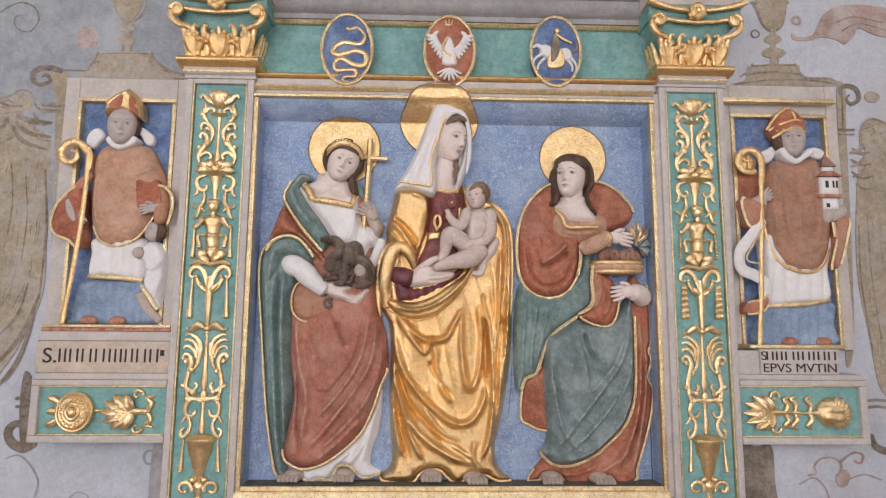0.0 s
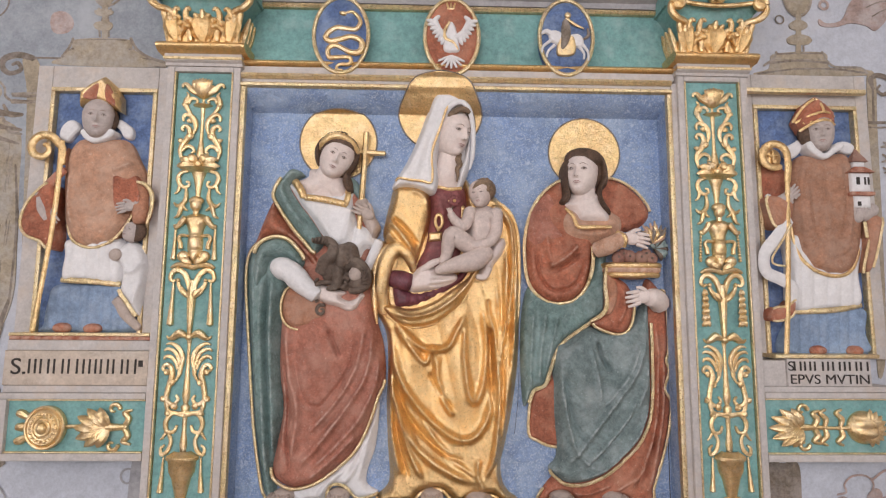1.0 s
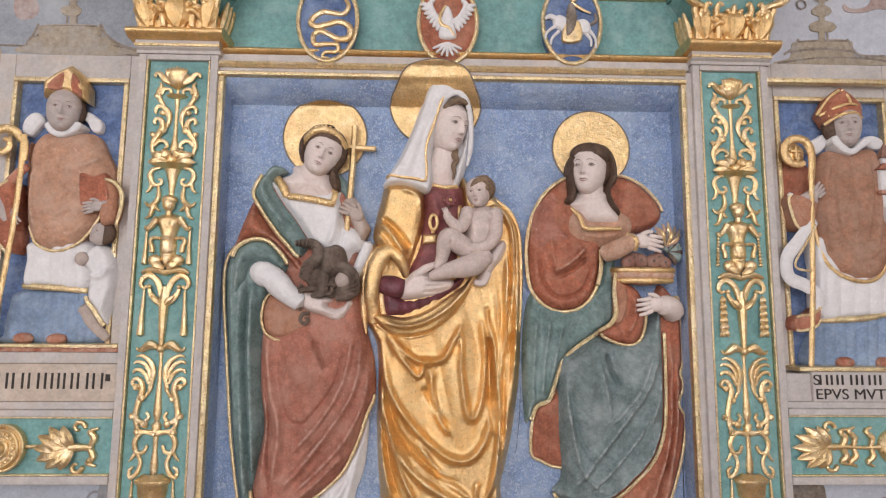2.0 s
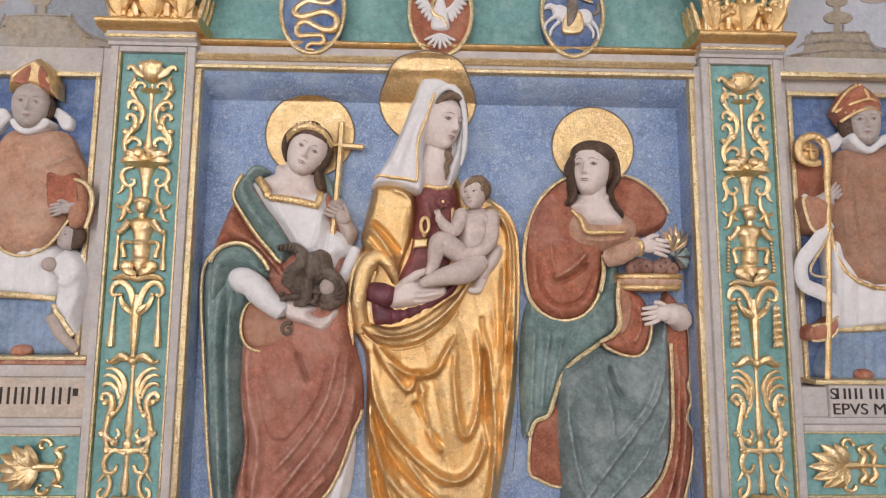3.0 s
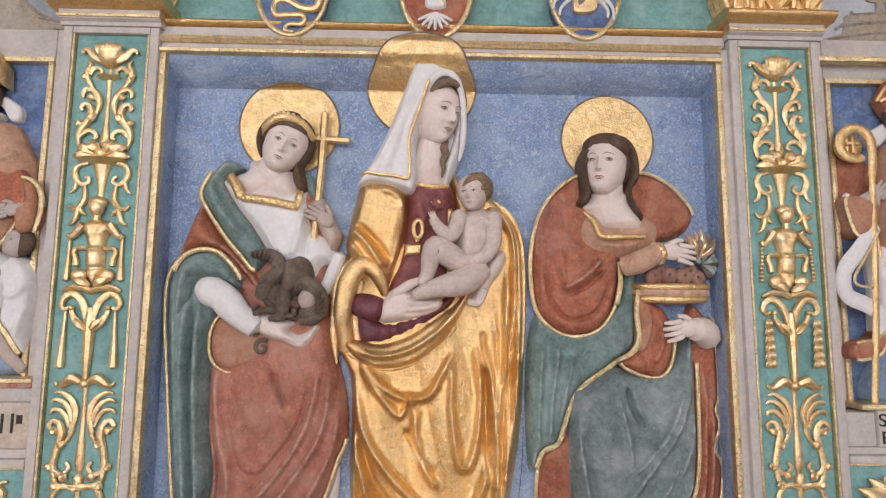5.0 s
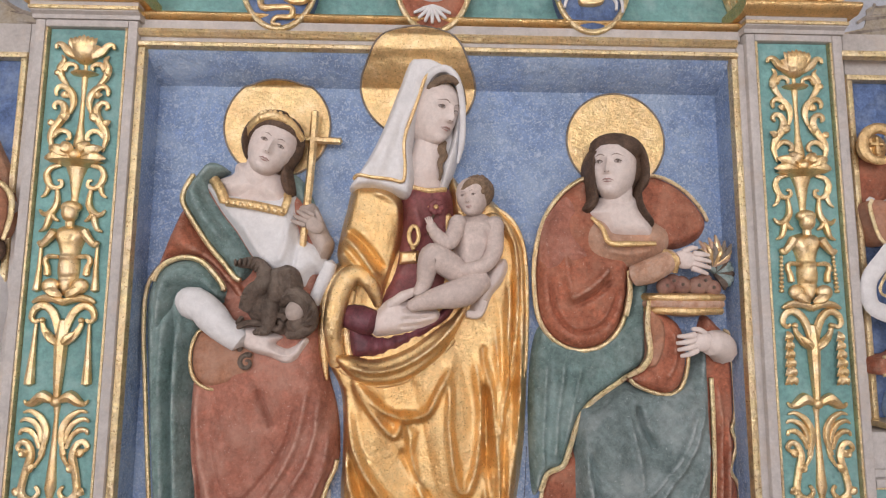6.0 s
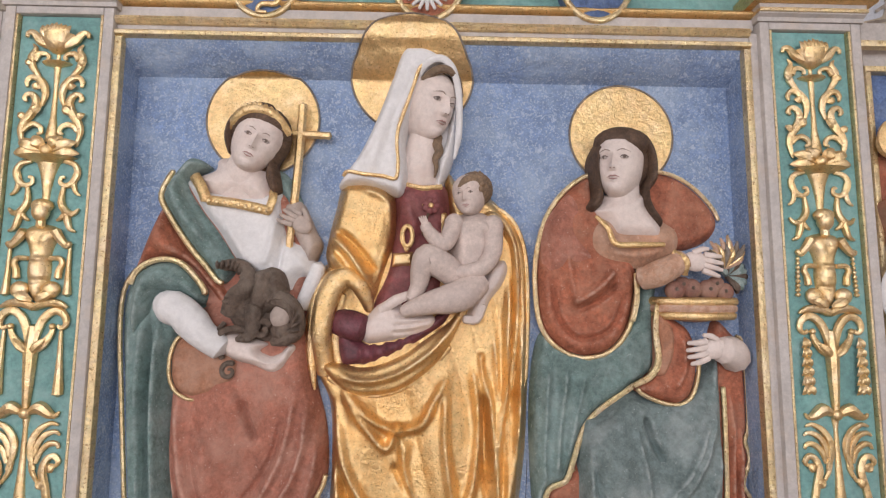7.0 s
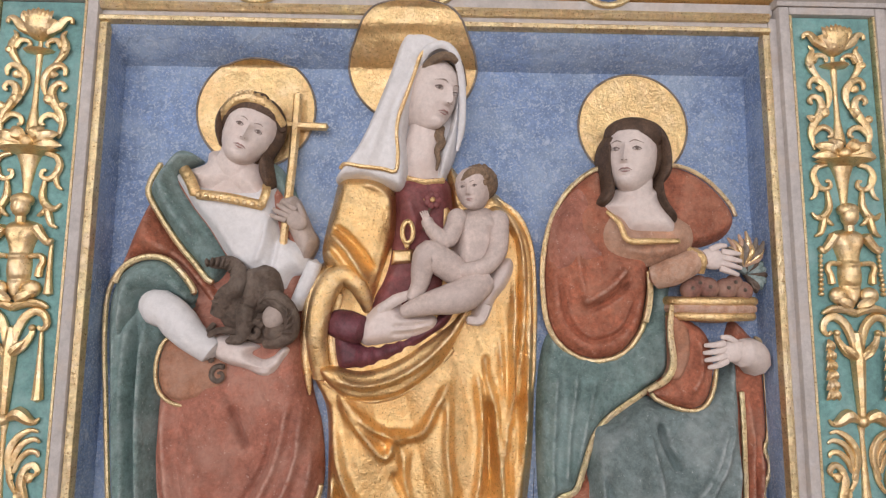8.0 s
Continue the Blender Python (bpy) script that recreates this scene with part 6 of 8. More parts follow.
    f.pad([(-0.184, 1.818), (-0.188, 1.789), (-0.170, 1.763), (-0.111, 1.769), (-0.052, 1.782), (-0.008, 1.804), (-0.003, 1.830), (-0.039, 1.846), (-0.079, 1.859), (-0.113, 1.875), (-0.146, 1.858), (-0.166, 1.837)], 2.355, 0.042, SKIN, 0.035, back=2.40,
          folds=[([(-0.099, 1.832), (-0.052, 1.830), (-0.006, 1.838)], 0.004, -0.012), ([(-0.105, 1.808), (-0.052, 1.811), (-0.006, 1.822)], 0.004, -0.012), ([(-0.111, 1.790), (-0.065, 1.793), (-0.019, 1.804)], 0.004, -0.012), ([(-0.112, 1.852), (-0.079, 1.848), (-0.039, 1.846)], 0.004, -0.010)])
    f.strand([(-0.135, 1.845), (-0.099, 1.869), (-0.062, 1.885)], [2.325, 2.31, 2.32], [0.012, 0.014, 0.010], SKIN, 9, 5)
    # veil, face, neck
    f.pad([(-0.095, 2.553), (-0.127, 2.469), (-0.165, 2.363), (-0.206, 2.273), (-0.242, 2.213), (-0.255, 2.172), (-0.193, 2.188), (-0.143, 2.174), (-0.107, 2.166), (-0.085, 2.175), (-0.051, 2.169), (-0.008, 2.158), (0.013, 2.185), (0.035, 2.225), (0.053, 2.284), (0.059, 2.382), (0.058, 2.470), (0.033, 2.511), (-0.004, 2.544), (-0.052, 2.560)], 2.43, 0.055, CLOTH, 0.05)
    f.pad([(-0.070, 2.344), (-0.083, 2.285), (-0.090, 2.198), (-0.090, 2.172), (-0.005, 2.164), (0.006, 2.199), (-0.000, 2.272), (-0.002, 2.331)], 2.405, 0.035, SKIN, 0.05)
    f.strand([(-0.021, 2.355), (-0.037, 2.282), (-0.045, 2.216), (-0.047, 2.169)], [2.375, 2.372, 2.382, 2.425], [0.04, 0.041, 0.048, 0.07], SKIN, 18, 6, 0.8)
    f.strand([(0.004, 2.303), (0.000, 2.280), (0.006, 2.260), (-0.004, 2.239), (-0.001, 2.216), (-0.005, 2.191)], [2.36, 2.352, 2.348, 2.345, 2.346, 2.35], [0.012, 0.013, 0.012, 0.008, 0.006, 0.003], FAIR, 9, 5)
    hx, hz = 0.002, 2.387
    f.ball((hx - 0.012, 2.385, hz + 0.02), (0.068, 0.06, 0.085), FAIR, 6)
    f.head((hx - 0.027, 2.362, hz), 0.0935, SKIN, 42, 9, 4, wide=0.98)
    f.tube([(hx - 0.048, 2.335, hz + 0.01), (hx - 0.034, 2.312, hz + 0.055), (hx + 0.006, 2.295, hz + 0.078), (hx + 0.045, 2.31, hz + 0.066), (hx + 0.062, 2.345, hz + 0.02)], [0.007, 0.012, 0.012, 0.010, 0.006], FAIR, 8, 5)
    f.strand([(-0.064, 2.403), (-0.050, 2.453), (-0.025, 2.485), (0.010, 2.493), (0.038, 2.470), (0.054, 2.420), (0.058, 2.361), (0.056, 2.296), (0.046, 2.243)], [2.345, 2.318, 2.300, 2.296, 2.302, 2.318, 2.332, 2.345, 2.36], [0.004, 0.010, 0.012, 0.011, 0.010, 0.009, 0.009, 0.009, 0.003], CLOTH, 9, 5)
    # veil: near fall and far fall over the face's edges
    f.pad([(-0.093, 2.530), (-0.121, 2.449), (-0.159, 2.345), (-0.196, 2.258), (-0.232, 2.204), (-0.252, 2.160), (-0.190, 2.166), (-0.135, 2.152), (-0.088, 2.140), (-0.075, 2.191), (-0.077, 2.234), (-0.081, 2.284), (-0.067, 2.342), (-0.044, 2.405), (-0.034, 2.446), (-0.010, 2.474), (0.018, 2.486), (0.045, 2.462), (0.049, 2.477), (0.017, 2.514), (-0.026, 2.538), (-0.062, 2.540)], 2.362, 0.05, CLOTH, 0.022,
          folds=[([(-0.061, 2.496), (-0.084, 2.421), (-0.122, 2.333), (-0.155, 2.246), (-0.174, 2.188)], 0.014, 0.010), ([(-0.109, 2.406), (-0.149, 2.310), (-0.189, 2.231)], 0.012, 0.012), ([(-0.046, 2.466), (-0.074, 2.399), (-0.101, 2.333), (-0.107, 2.261), (-0.097, 2.189)], 0.006, 0.010)])
    f.strand([(0.026, 2.503), (-0.012, 2.496), (-0.044, 2.472), (-0.060, 2.428), (-0.081, 2.363), (-0.099, 2.308), (-0.103, 2.268), (-0.099, 2.220), (-0.104, 2.178), (-0.137, 2.183), (-0.187, 2.188), (-0.225, 2.195), (-0.238, 2.187)], [2.308, 2.303, 2.300, 2.300, 2.301, 2.302, 2.303, 2.304, 2.306, 2.304, 2.304, 2.310, 2.325], 0.0048, LEAF, 6, 4)
    f.pad([(0.032, 2.497), (0.054, 2.464), (0.060, 2.372), (0.053, 2.283), (0.036, 2.218), (0.017, 2.178), (0.011, 2.153), (-0.016, 2.135), (-0.033, 2.124), (-0.036, 2.141), (-0.008, 2.159), (-0.003, 2.195), (0.002, 2.250), (0.022, 2.290), (0.037, 2.371), (0.040, 2.446)], 2.385, 0.035, CLOTH, 0.02, folds=[([(0.044, 2.446), (0.044, 2.356), (0.030, 2.268), (0.008, 2.196)], 0.006, 0.010)])
    x, z = -0.014, 2.112
    f.ball((x, 2.335, z), (0.020, 0.012, 0.020), MAROON)
    for k in range(7):
        a = radians(360 / 7 * k)
        f.ball((x + 0.014 * math.cos(a), 2.327, z + 0.014 * math.sin(a)), (0.009, 0.006, 0.009), CRIMSON, 0, 10, 6)
    f.ball((x, 2.322, z), (0.007, 0.005, 0.007), LEAF, 0, 10, 6)
    f.strand([(x - 0.004, z - 0.018), (-0.026, 2.075), (-0.034, 2.035)], [2.33, 2.318, 2.312], 0.0038, HAIR, 7, 4)
    f.strand([(-0.033, 2.117), (-0.042, 2.099), (-0.032, 2.078)], 2.35, 0.008, LEAF, 7, 4)
    f.pad([(-0.010, 2.093), (0.027, 2.099), (0.023, 2.054), (0.007, 2.025), (-0.007, 2.053)], 2.37, 0.012, LEAF, 0.012, back=2.40)
    # child
    cx, cz = 0.092, 2.138
    f.pad([(0.055, 2.092), (0.034, 2.066), (0.031, 2.011), (0.035, 1.942), (0.055, 1.908), (0.103, 1.922), (0.144, 1.957), (0.161, 2.012), (0.165, 2.061), (0.145, 2.093), (0.103, 2.106)], 2.385, 0.068, INFANT, 0.055, back=2.42, bumps=[(0.074, 1.981, 0.04, 0.035, 0.015)], folds=[([(0.050, 1.943), (0.088, 1.933), (0.126, 1.955)], 0.004, -0.010), ([(0.123, 2.051), (0.129, 2.009), (0.118, 1.975)], 0.005, -0.010)])
    f.ball((0.146, 2.347, 2.062), (0.028, 0.028, 0.030), INFANT)
    f.ball((0.046, 2.338, 2.066), (0.026, 0.026, 0.028), INFANT)
    f.ball((cx + 0.008, 2.365, cz + 0.024), (0.049, 0.05, 0.048), FAIR, 0)
    rnd = random.Random(8)
    for k in range(34):
        a, q = radians(rnd.uniform(-35, 205)), rnd.uniform(0.012, 0.031)
        d = a + rnd.uniform(-1.2, 1.2)
        x, z, y = cx + 0.006 + q * math.cos(a), cz + 0.026 + q * math.sin(a), 2.317 + 1.1 * (q - 0.012)
        f.tube([(x, y, z), (x + 0.007 * math.cos(d), y - 0.002, z + 0.007 * math.sin(d)), (x + 0.015 * math.cos(d + 0.8), y + 0.004, z + 0.015 * math.sin(d + 0.8))], [0.004, 0.0065, 0.003], FAIR, 6, 3)
    f.head((cx - 0.006, 2.352, cz + 0.008), 0.054, INFANT, -22, -4, 6, wide=1.16)
    f.strand([(0.059, 2.158), (0.075, 2.177), (0.099, 2.183), (0.121, 2.167), (0.129, 2.135)], [2.325, 2.315, 2.32, 2.33, 2.355], [0.008, 0.011, 0.012, 0.011, 0.008], FAIR, 8, 4)
    f.strand([(0.043, 2.058), (0.022, 2.013), (-0.001, 2.022), (-0.021, 2.046), (-0.028, 2.062)], [2.33, 2.30, 2.30, 2.315, 2.32], [0.024, 0.022, 0.02, 0.016, 0.014], INFANT, 10, 5)
    f.hand((-0.028, 2.315, 2.062), 100, 0.022, INFANT, 0.6, 1)
    f.strand([(0.147, 2.055), (0.143, 1.994), (0.116, 1.953), (0.073, 1.942), (0.040, 1.939)], [2.345, 2.325, 2.305, 2.30, 2.305], [0.026, 0.024, 0.021, 0.018, 0.014], INFANT, 10, 5)
    f.hand((0.037, 2.302, 1.936), 190, 0.028, INFANT, 0.1, 1)
    f.strand([(0.053, 1.932), (0.013, 1.958), (-0.021, 1.975), (-0.036, 1.944), (-0.044, 1.904), (-0.062, 1.871)], [2.33, 2.305, 2.295, 2.30, 2.31, 2.31], [0.034, 0.036, 0.036, 0.028, 0.021, 0.015], INFANT, 12, 5)
    f.strand([(0.105, 1.918), (0.065, 1.885), (0.026, 1.872), (-0.006, 1.865), (-0.052, 1.852), (-0.082, 1.841)], [2.33, 2.295, 2.285, 2.285, 2.295, 2.30], [0.036, 0.040, 0.036, 0.030, 0.022, 0.014], INFANT, 12, 5)
    # far hand of the statue under the child
    f.pad([(0.179, 1.978), (0.188, 1.950), (0.171, 1.909), (0.144, 1.875), (0.127, 1.834), (0.103, 1.818), (0.078, 1.820), (0.084, 1.854), (0.103, 1.895), (0.119, 1.929), (0.144, 1.968)], 2.385, 0.045, SKIN, 0.03, back=2.42)
    f.strand([(0.118, 1.861), (0.102, 1.826), (0.072, 1.825)], 2.35, [0.014, 0.014, 0.010], SKIN, 8, 4)
    f.make("veiled_statue", None, "gilded relief statue with white veil holding a small carved child", "statue", "statues in the niche")


veiled_statue()


# ---- long-haired statue with a basket ----
def basket_statue():
    f = Form(0.86)
    f.pad([(0.731, 1.797), (0.802, 1.785), (0.820, 1.750), (0.823, 1.562), (0.811, 1.515), (0.821, 1.469), (0.802, 1.404), (0.824, 1.354), (0.810, 1.241), (0.778, 1.129), (0.747, 1.040), (0.741, 0.996), (0.669, 0.974), (0.635, 1.007), (0.589, 1.014), (0.554, 0.996), (0.542, 0.962), (0.496, 0.975), (0.469, 0.962), (0.446, 0.996), (0.417, 1.023), (0.360, 1.018), (0.348, 0.997), (0.302, 0.997), (0.326, 1.040), (0.365, 1.084), (0.454, 1.151), (0.642, 1.240), (0.715, 1.331)], 2.44, 0.035, RED, 0.03,
          folds=[([(0.766, 1.655), (0.769, 1.469), (0.753, 1.287), (0.711, 1.153), (0.645, 1.031)], 0.010, 0.02), ([(0.791, 1.562), (0.783, 1.355), (0.753, 1.175), (0.713, 1.020)], 0.009, 0.018), ([(0.701, 1.131), (0.657, 1.075), (0.587, 1.031)], 0.010, 0.016), ([(0.775, 1.515), (0.771, 1.332), (0.734, 1.164), (0.679, 1.031)], 0.006, -0.018), ([(0.588, 1.060), (0.495, 1.025), (0.427, 1.025)], 0.008, 0.012)], hem=[(1, 11, 0.0055, TRIM), (11, 24, 0.0055, TRIM)])
    x, z = 0.391, 1.003
    foot(f, x, z - 0.005, 2.39, 0, TAN)
    x, z = 0.585, 1.001
    foot(f, x, z - 0.005, 2.39, 1, TAN)
    f.pad([(0.386, 1.524), (0.361, 1.444), (0.307, 1.402), (0.283, 1.363), (0.275, 1.240), (0.305, 1.213), (0.358, 1.191), (0.397, 1.206), (0.400, 1.353)], 2.435, 0.02, RED, 0.025, hem=(1, 7, 0.006, TRIM))
    f.pad([(0.286, 1.797), (0.333, 1.757), (0.428, 1.746), (0.513, 1.818), (0.540, 1.938), (0.565, 1.998), (0.601, 1.987), (0.586, 1.866), (0.575, 1.705), (0.514, 1.653), (0.425, 1.592), (0.385, 1.545), (0.355, 1.462), (0.336, 1.417), (0.294, 1.398), (0.275, 1.353), (0.254, 1.353), (0.246, 1.558), (0.257, 1.721)], 2.43, 0.04, GREEN, 0.035,
          folds=[([(0.294, 1.697), (0.283, 1.559), (0.279, 1.400)], 0.008, 0.012), ([(0.341, 1.698), (0.321, 1.559), (0.310, 1.434)], 0.008, 0.014), ([(0.388, 1.687), (0.363, 1.582), (0.338, 1.468)], 0.008, 0.010)], pleat=(5, 20, 0.006), hem=(8, 15, 0.008, TRIM))
    f.pad([(0.378, 1.555), (0.420, 1.587), (0.503, 1.641), (0.574, 1.630), (0.668, 1.654), (0.738, 1.748), (0.748, 1.654), (0.748, 1.516), (0.740, 1.335), (0.701, 1.223), (0.630, 1.146), (0.560, 1.091), (0.479, 1.058), (0.411, 1.058), (0.373, 1.082), (0.348, 1.113), (0.379, 1.156), (0.373, 1.245), (0.368, 1.378)], 2.425, 0.06, SKIRT, 0.055,
          folds=[([(0.534, 1.584), (0.549, 1.527), (0.580, 1.470)], 0.007, -0.028), ([(0.721, 1.608), (0.670, 1.471), (0.574, 1.336), (0.468, 1.203), (0.409, 1.137)], 0.011, 0.018), ([(0.730, 1.517), (0.690, 1.381), (0.594, 1.247), (0.489, 1.137)], 0.011, 0.018), ([(0.697, 1.585), (0.635, 1.448), (0.539, 1.336)], 0.008, 0.016),
                 ([(0.723, 1.471), (0.654, 1.314), (0.558, 1.192), (0.465, 1.105)], 0.006, -0.014), ([(0.392, 1.424), (0.412, 1.291), (0.444, 1.181), (0.511, 1.116)], 0.008, 0.014), ([(0.404, 1.470), (0.429, 1.313), (0.490, 1.203)], 0.007, -0.014), ([(0.729, 1.359), (0.674, 1.236), (0.568, 1.126), (0.442, 1.076)], 0.008, 0.014), ([(0.503, 1.561), (0.528, 1.448), (0.540, 1.358)], 0.008, 0.014), ([(0.382, 1.537), (0.392, 1.447), (0.386, 1.335)], 0.008, 0.012)],
          pleat=(38, 15, 0.007), bumps=[(0.462, 1.470, 0.055, 0.15, 0.035), (0.647, 1.471, 0.05, 0.15, 0.015)], hem=(6, 15, 0.0065, TRIM))
    # mantle lobes and dress
    f.pad([(0.600, 2.227), (0.668, 2.208), (0.728, 2.159), (0.767, 2.096), (0.746, 2.047), (0.687, 2.017), (0.614, 2.011), (0.518, 2.034), (0.472, 2.156), (0.522, 2.206)], 2.435, 0.04, RED, 0.04, hem=(0, 3, 0.006, TRIM), bumps=[(0.675, 2.120, 0.04, 0.04, 0.02)])
    f.pad([(0.416, 2.213), (0.343, 2.167), (0.291, 2.089), (0.264, 1.980), (0.265, 1.861), (0.284, 1.791), (0.330, 1.744), (0.389, 1.726), (0.460, 1.745), (0.508, 1.805), (0.529, 1.888), (0.538, 1.964), (0.513, 2.019), (0.466, 2.079), (0.432, 2.152)], 2.425, 0.05, RED, 0.045,
          folds=[([(0.469, 1.955), (0.421, 1.907), (0.350, 1.864)], 0.009, 0.022), ([(0.480, 1.920), (0.421, 1.872), (0.362, 1.848)], 0.006, -0.018), ([(0.304, 1.930), (0.319, 1.836), (0.372, 1.778), (0.455, 1.802), (0.499, 1.896)], 0.006, -0.016), ([(0.341, 2.025), (0.351, 1.930), (0.362, 1.860)], 0.012, 0.012)],
          bumps=[(0.370, 2.073, 0.05, 0.06, 0.02), (0.398, 1.895, 0.05, 0.05, 0.02)], hem=(0, 11, 0.007, TRIM))
    f.pad([(0.365, 2.157), (0.329, 2.135), (0.293, 2.085), (0.278, 2.014), (0.291, 1.945), (0.353, 1.959), (0.417, 1.981), (0.397, 2.030), (0.381, 2.065), (0.399, 2.108)], 2.388, 0.03, GOWN, 0.05, bumps=[(0.328, 2.057, 0.03, 0.05, 0.012)])
    f.pad([(0.426, 2.106), (0.389, 2.074), (0.382, 2.036), (0.402, 1.994), (0.450, 1.967), (0.534, 1.961), (0.612, 1.982), (0.641, 2.018), (0.639, 2.060), (0.602, 2.088), (0.568, 2.116), (0.483, 2.129)], 2.39, 0.034, SALMON, 0.09, folds=[([(0.461, 2.000), (0.516, 1.990), (0.586, 2.001)], 0.012, 0.010)])
    f.pad([(0.442, 2.135), (0.411, 2.110), (0.441, 2.082), (0.465, 2.038), (0.520, 2.030), (0.588, 2.036), (0.593, 2.080), (0.563, 2.122), (0.546, 2.158), (0.454, 2.156)], 2.38, 0.042, SKIN, 0.06)
    f.strand([(0.496, 2.190), (0.496, 2.145), (0.502, 2.112), (0.508, 2.066)], [2.37, 2.372, 2.388, 2.425], [0.042, 0.043, 0.056, 0.085], SKIN, 18, 6, 0.75)
    f.strand([(0.415, 2.092), (0.441, 2.060), (0.459, 2.019), (0.512, 2.016), (0.588, 2.019)], [2.345, 2.33, 2.325, 2.32, 2.335], [0.005, 0.007, 0.008, 0.008, 0.006], LEAF, 8, 5, 0.7)
    # head and hair
    hx, hz = 0.489, 2.238
    f.ball((hx + 0.010, 2.39, hz + 0.012), (0.078, 0.06, 0.090), HAIR, 8)
    f.ball((hx + 0.004, 2.368, hz + 0.052), (0.074, 0.068, 0.046), HAIR, 4)
    f.head((hx - 0.004, 2.366, hz - 0.007), 0.0905, SKIN, -27, 3, -2, wide=1.0)
    f.pad([(0.409, 2.191), (0.408, 2.253), (0.435, 2.303), (0.475, 2.328), (0.518, 2.332), (0.492, 2.306), (0.460, 2.285), (0.440, 2.249), (0.437, 2.198), (0.444, 2.155), (0.436, 2.127), (0.412, 2.106), (0.392, 2.116), (0.409, 2.146)], 2.372, 0.042, HAIR, 0.022, back=2.42, folds=[([(0.417, 2.131), (0.422, 2.195), (0.420, 2.249), (0.450, 2.296), (0.490, 2.318)], 0.004, 0.008), ([(0.407, 2.152), (0.411, 2.223), (0.431, 2.281)], 0.003, -0.008)])
    f.pad([(0.495, 2.324), (0.530, 2.333), (0.565, 2.311), (0.587, 2.264), (0.588, 2.200), (0.566, 2.164), (0.573, 2.126), (0.597, 2.086), (0.588, 2.069), (0.560, 2.092), (0.542, 2.135), (0.547, 2.174), (0.560, 2.214), (0.553, 2.265), (0.529, 2.301)], 2.372, 0.042, HAIR, 0.022, back=2.42, folds=[([(0.571, 2.077), (0.551, 2.126), (0.559, 2.182), (0.569, 2.225), (0.560, 2.276), (0.531, 2.308)], 0.004, 0.008), ([(0.555, 2.154), (0.571, 2.211), (0.565, 2.261)], 0.003, -0.008)])
    # red sleeve pocket and raised arm
    f.pad([(0.573, 1.844), (0.576, 1.718), (0.559, 1.691), (0.517, 1.651), (0.570, 1.620), (0.628, 1.612), (0.663, 1.643), (0.680, 1.716), (0.670, 1.783), (0.641, 1.817)], 2.395, 0.04, RED, 0.035, hem=(3, 7, 0.006, TRIM), folds=[([(0.631, 1.784), (0.634, 1.704), (0.605, 1.651)], 0.008, 0.012)])
    f.pad([(0.567, 1.837), (0.568, 1.730), (0.563, 1.687), (0.590, 1.687), (0.615, 1.743), (0.614, 1.804), (0.594, 1.830)], 2.372, 0.025, ORANGE, 0.02, back=2.40)
    f.strand([(0.571, 1.864), (0.565, 1.797), (0.570, 1.723), (0.547, 1.683), (0.505, 1.661)], 2.358, [0.006, 0.008, 0.009, 0.009, 0.006], TRIM, 7, 5)
    f.strand([(0.525, 1.946), (0.524, 1.877), (0.511, 1.823)], 2.375, 0.008, TRIM, 7, 4)
    f.strand([(0.534, 1.932), (0.567, 1.943), (0.605, 1.963), (0.634, 1.981)], [2.36, 2.335, 2.325, 2.325], [0.03, 0.034, 0.031, 0.026], SALMON, 12, 5)
    f.strand([(0.608, 1.997), (0.629, 1.975), (0.631, 1.942)], [2.325, 2.30, 2.32], 0.009, LEAF, 8, 4)
    hx, hz = 0.662, 1.975
    f.hand((hx, 2.325, hz), -8, 0.068, SKIN, -0.2, 1)
    # basket with fruit and ears
    bx, bz = 0.679, 1.854
    basket = thing("fruit_basket", (bx, 2.40, bz), "shallow gilded basket of reddish fruit and wheat ears", "basket")
    for w, z, mat in ((0.112, 0.022, LEAF), (0.108, 0.004, SALMON), (0.104, -0.014, LEAF)):
        part("hoop", Form(0.86).tube([(bx - w, 2.40, bz + z), (bx - w * 0.8, 2.355, bz + z - 0.002), (bx, 2.325, bz + z - 0.004), (bx + w * 0.8, 2.355, bz + z - 0.002), (bx + w * 0.92, 2.40, bz + z)], 0.0115, mat, 9, 6), basket)
    part("bowl", Form(0.86).ball((bx, 2.385, bz + 0.002), (0.10, 0.05, 0.035), SALMON), basket)
    for u, z, r in ((-0.062, 0.048, 0.026), (-0.02, 0.052, 0.027), (0.025, 0.05, 0.027), (0.066, 0.045, 0.024), (-0.042, 0.062, 0.022), (0.045, 0.064, 0.022)):
        part("fruit", Form(0.86).ball((bx + u, 2.352, bz + z), (r, r, r), FRUIT, 0, 14, 10).ball((bx + u - 0.004, 2.352 - r, bz + z + 0.002), (0.005, 0.003, 0.005), STONE, 0, 8, 6), basket)
    ex, ez = 0.760, 1.957
    for k in range(15):
        a = radians(30 + 8 * k)
        l = 0.05 + 0.02 * ((k * 7) % 5) / 4
        part("wheat_ear", Form(0.86).tube([(ex - 0.012 + 0.004 * (k % 3), 2.37, ez), (ex + l * 0.6 * math.cos(a), 2.355 - 0.004 * (k % 3), ez + l * 0.8 * math.sin(a)), (ex + l * math.cos(a), 2.36, ez + l * 1.3 * math.sin(a))], [0.004, 0.008, 0.003], SALMON if k % 3 == 0 else ORN if k % 2 else UMBER, 7, 4), basket)
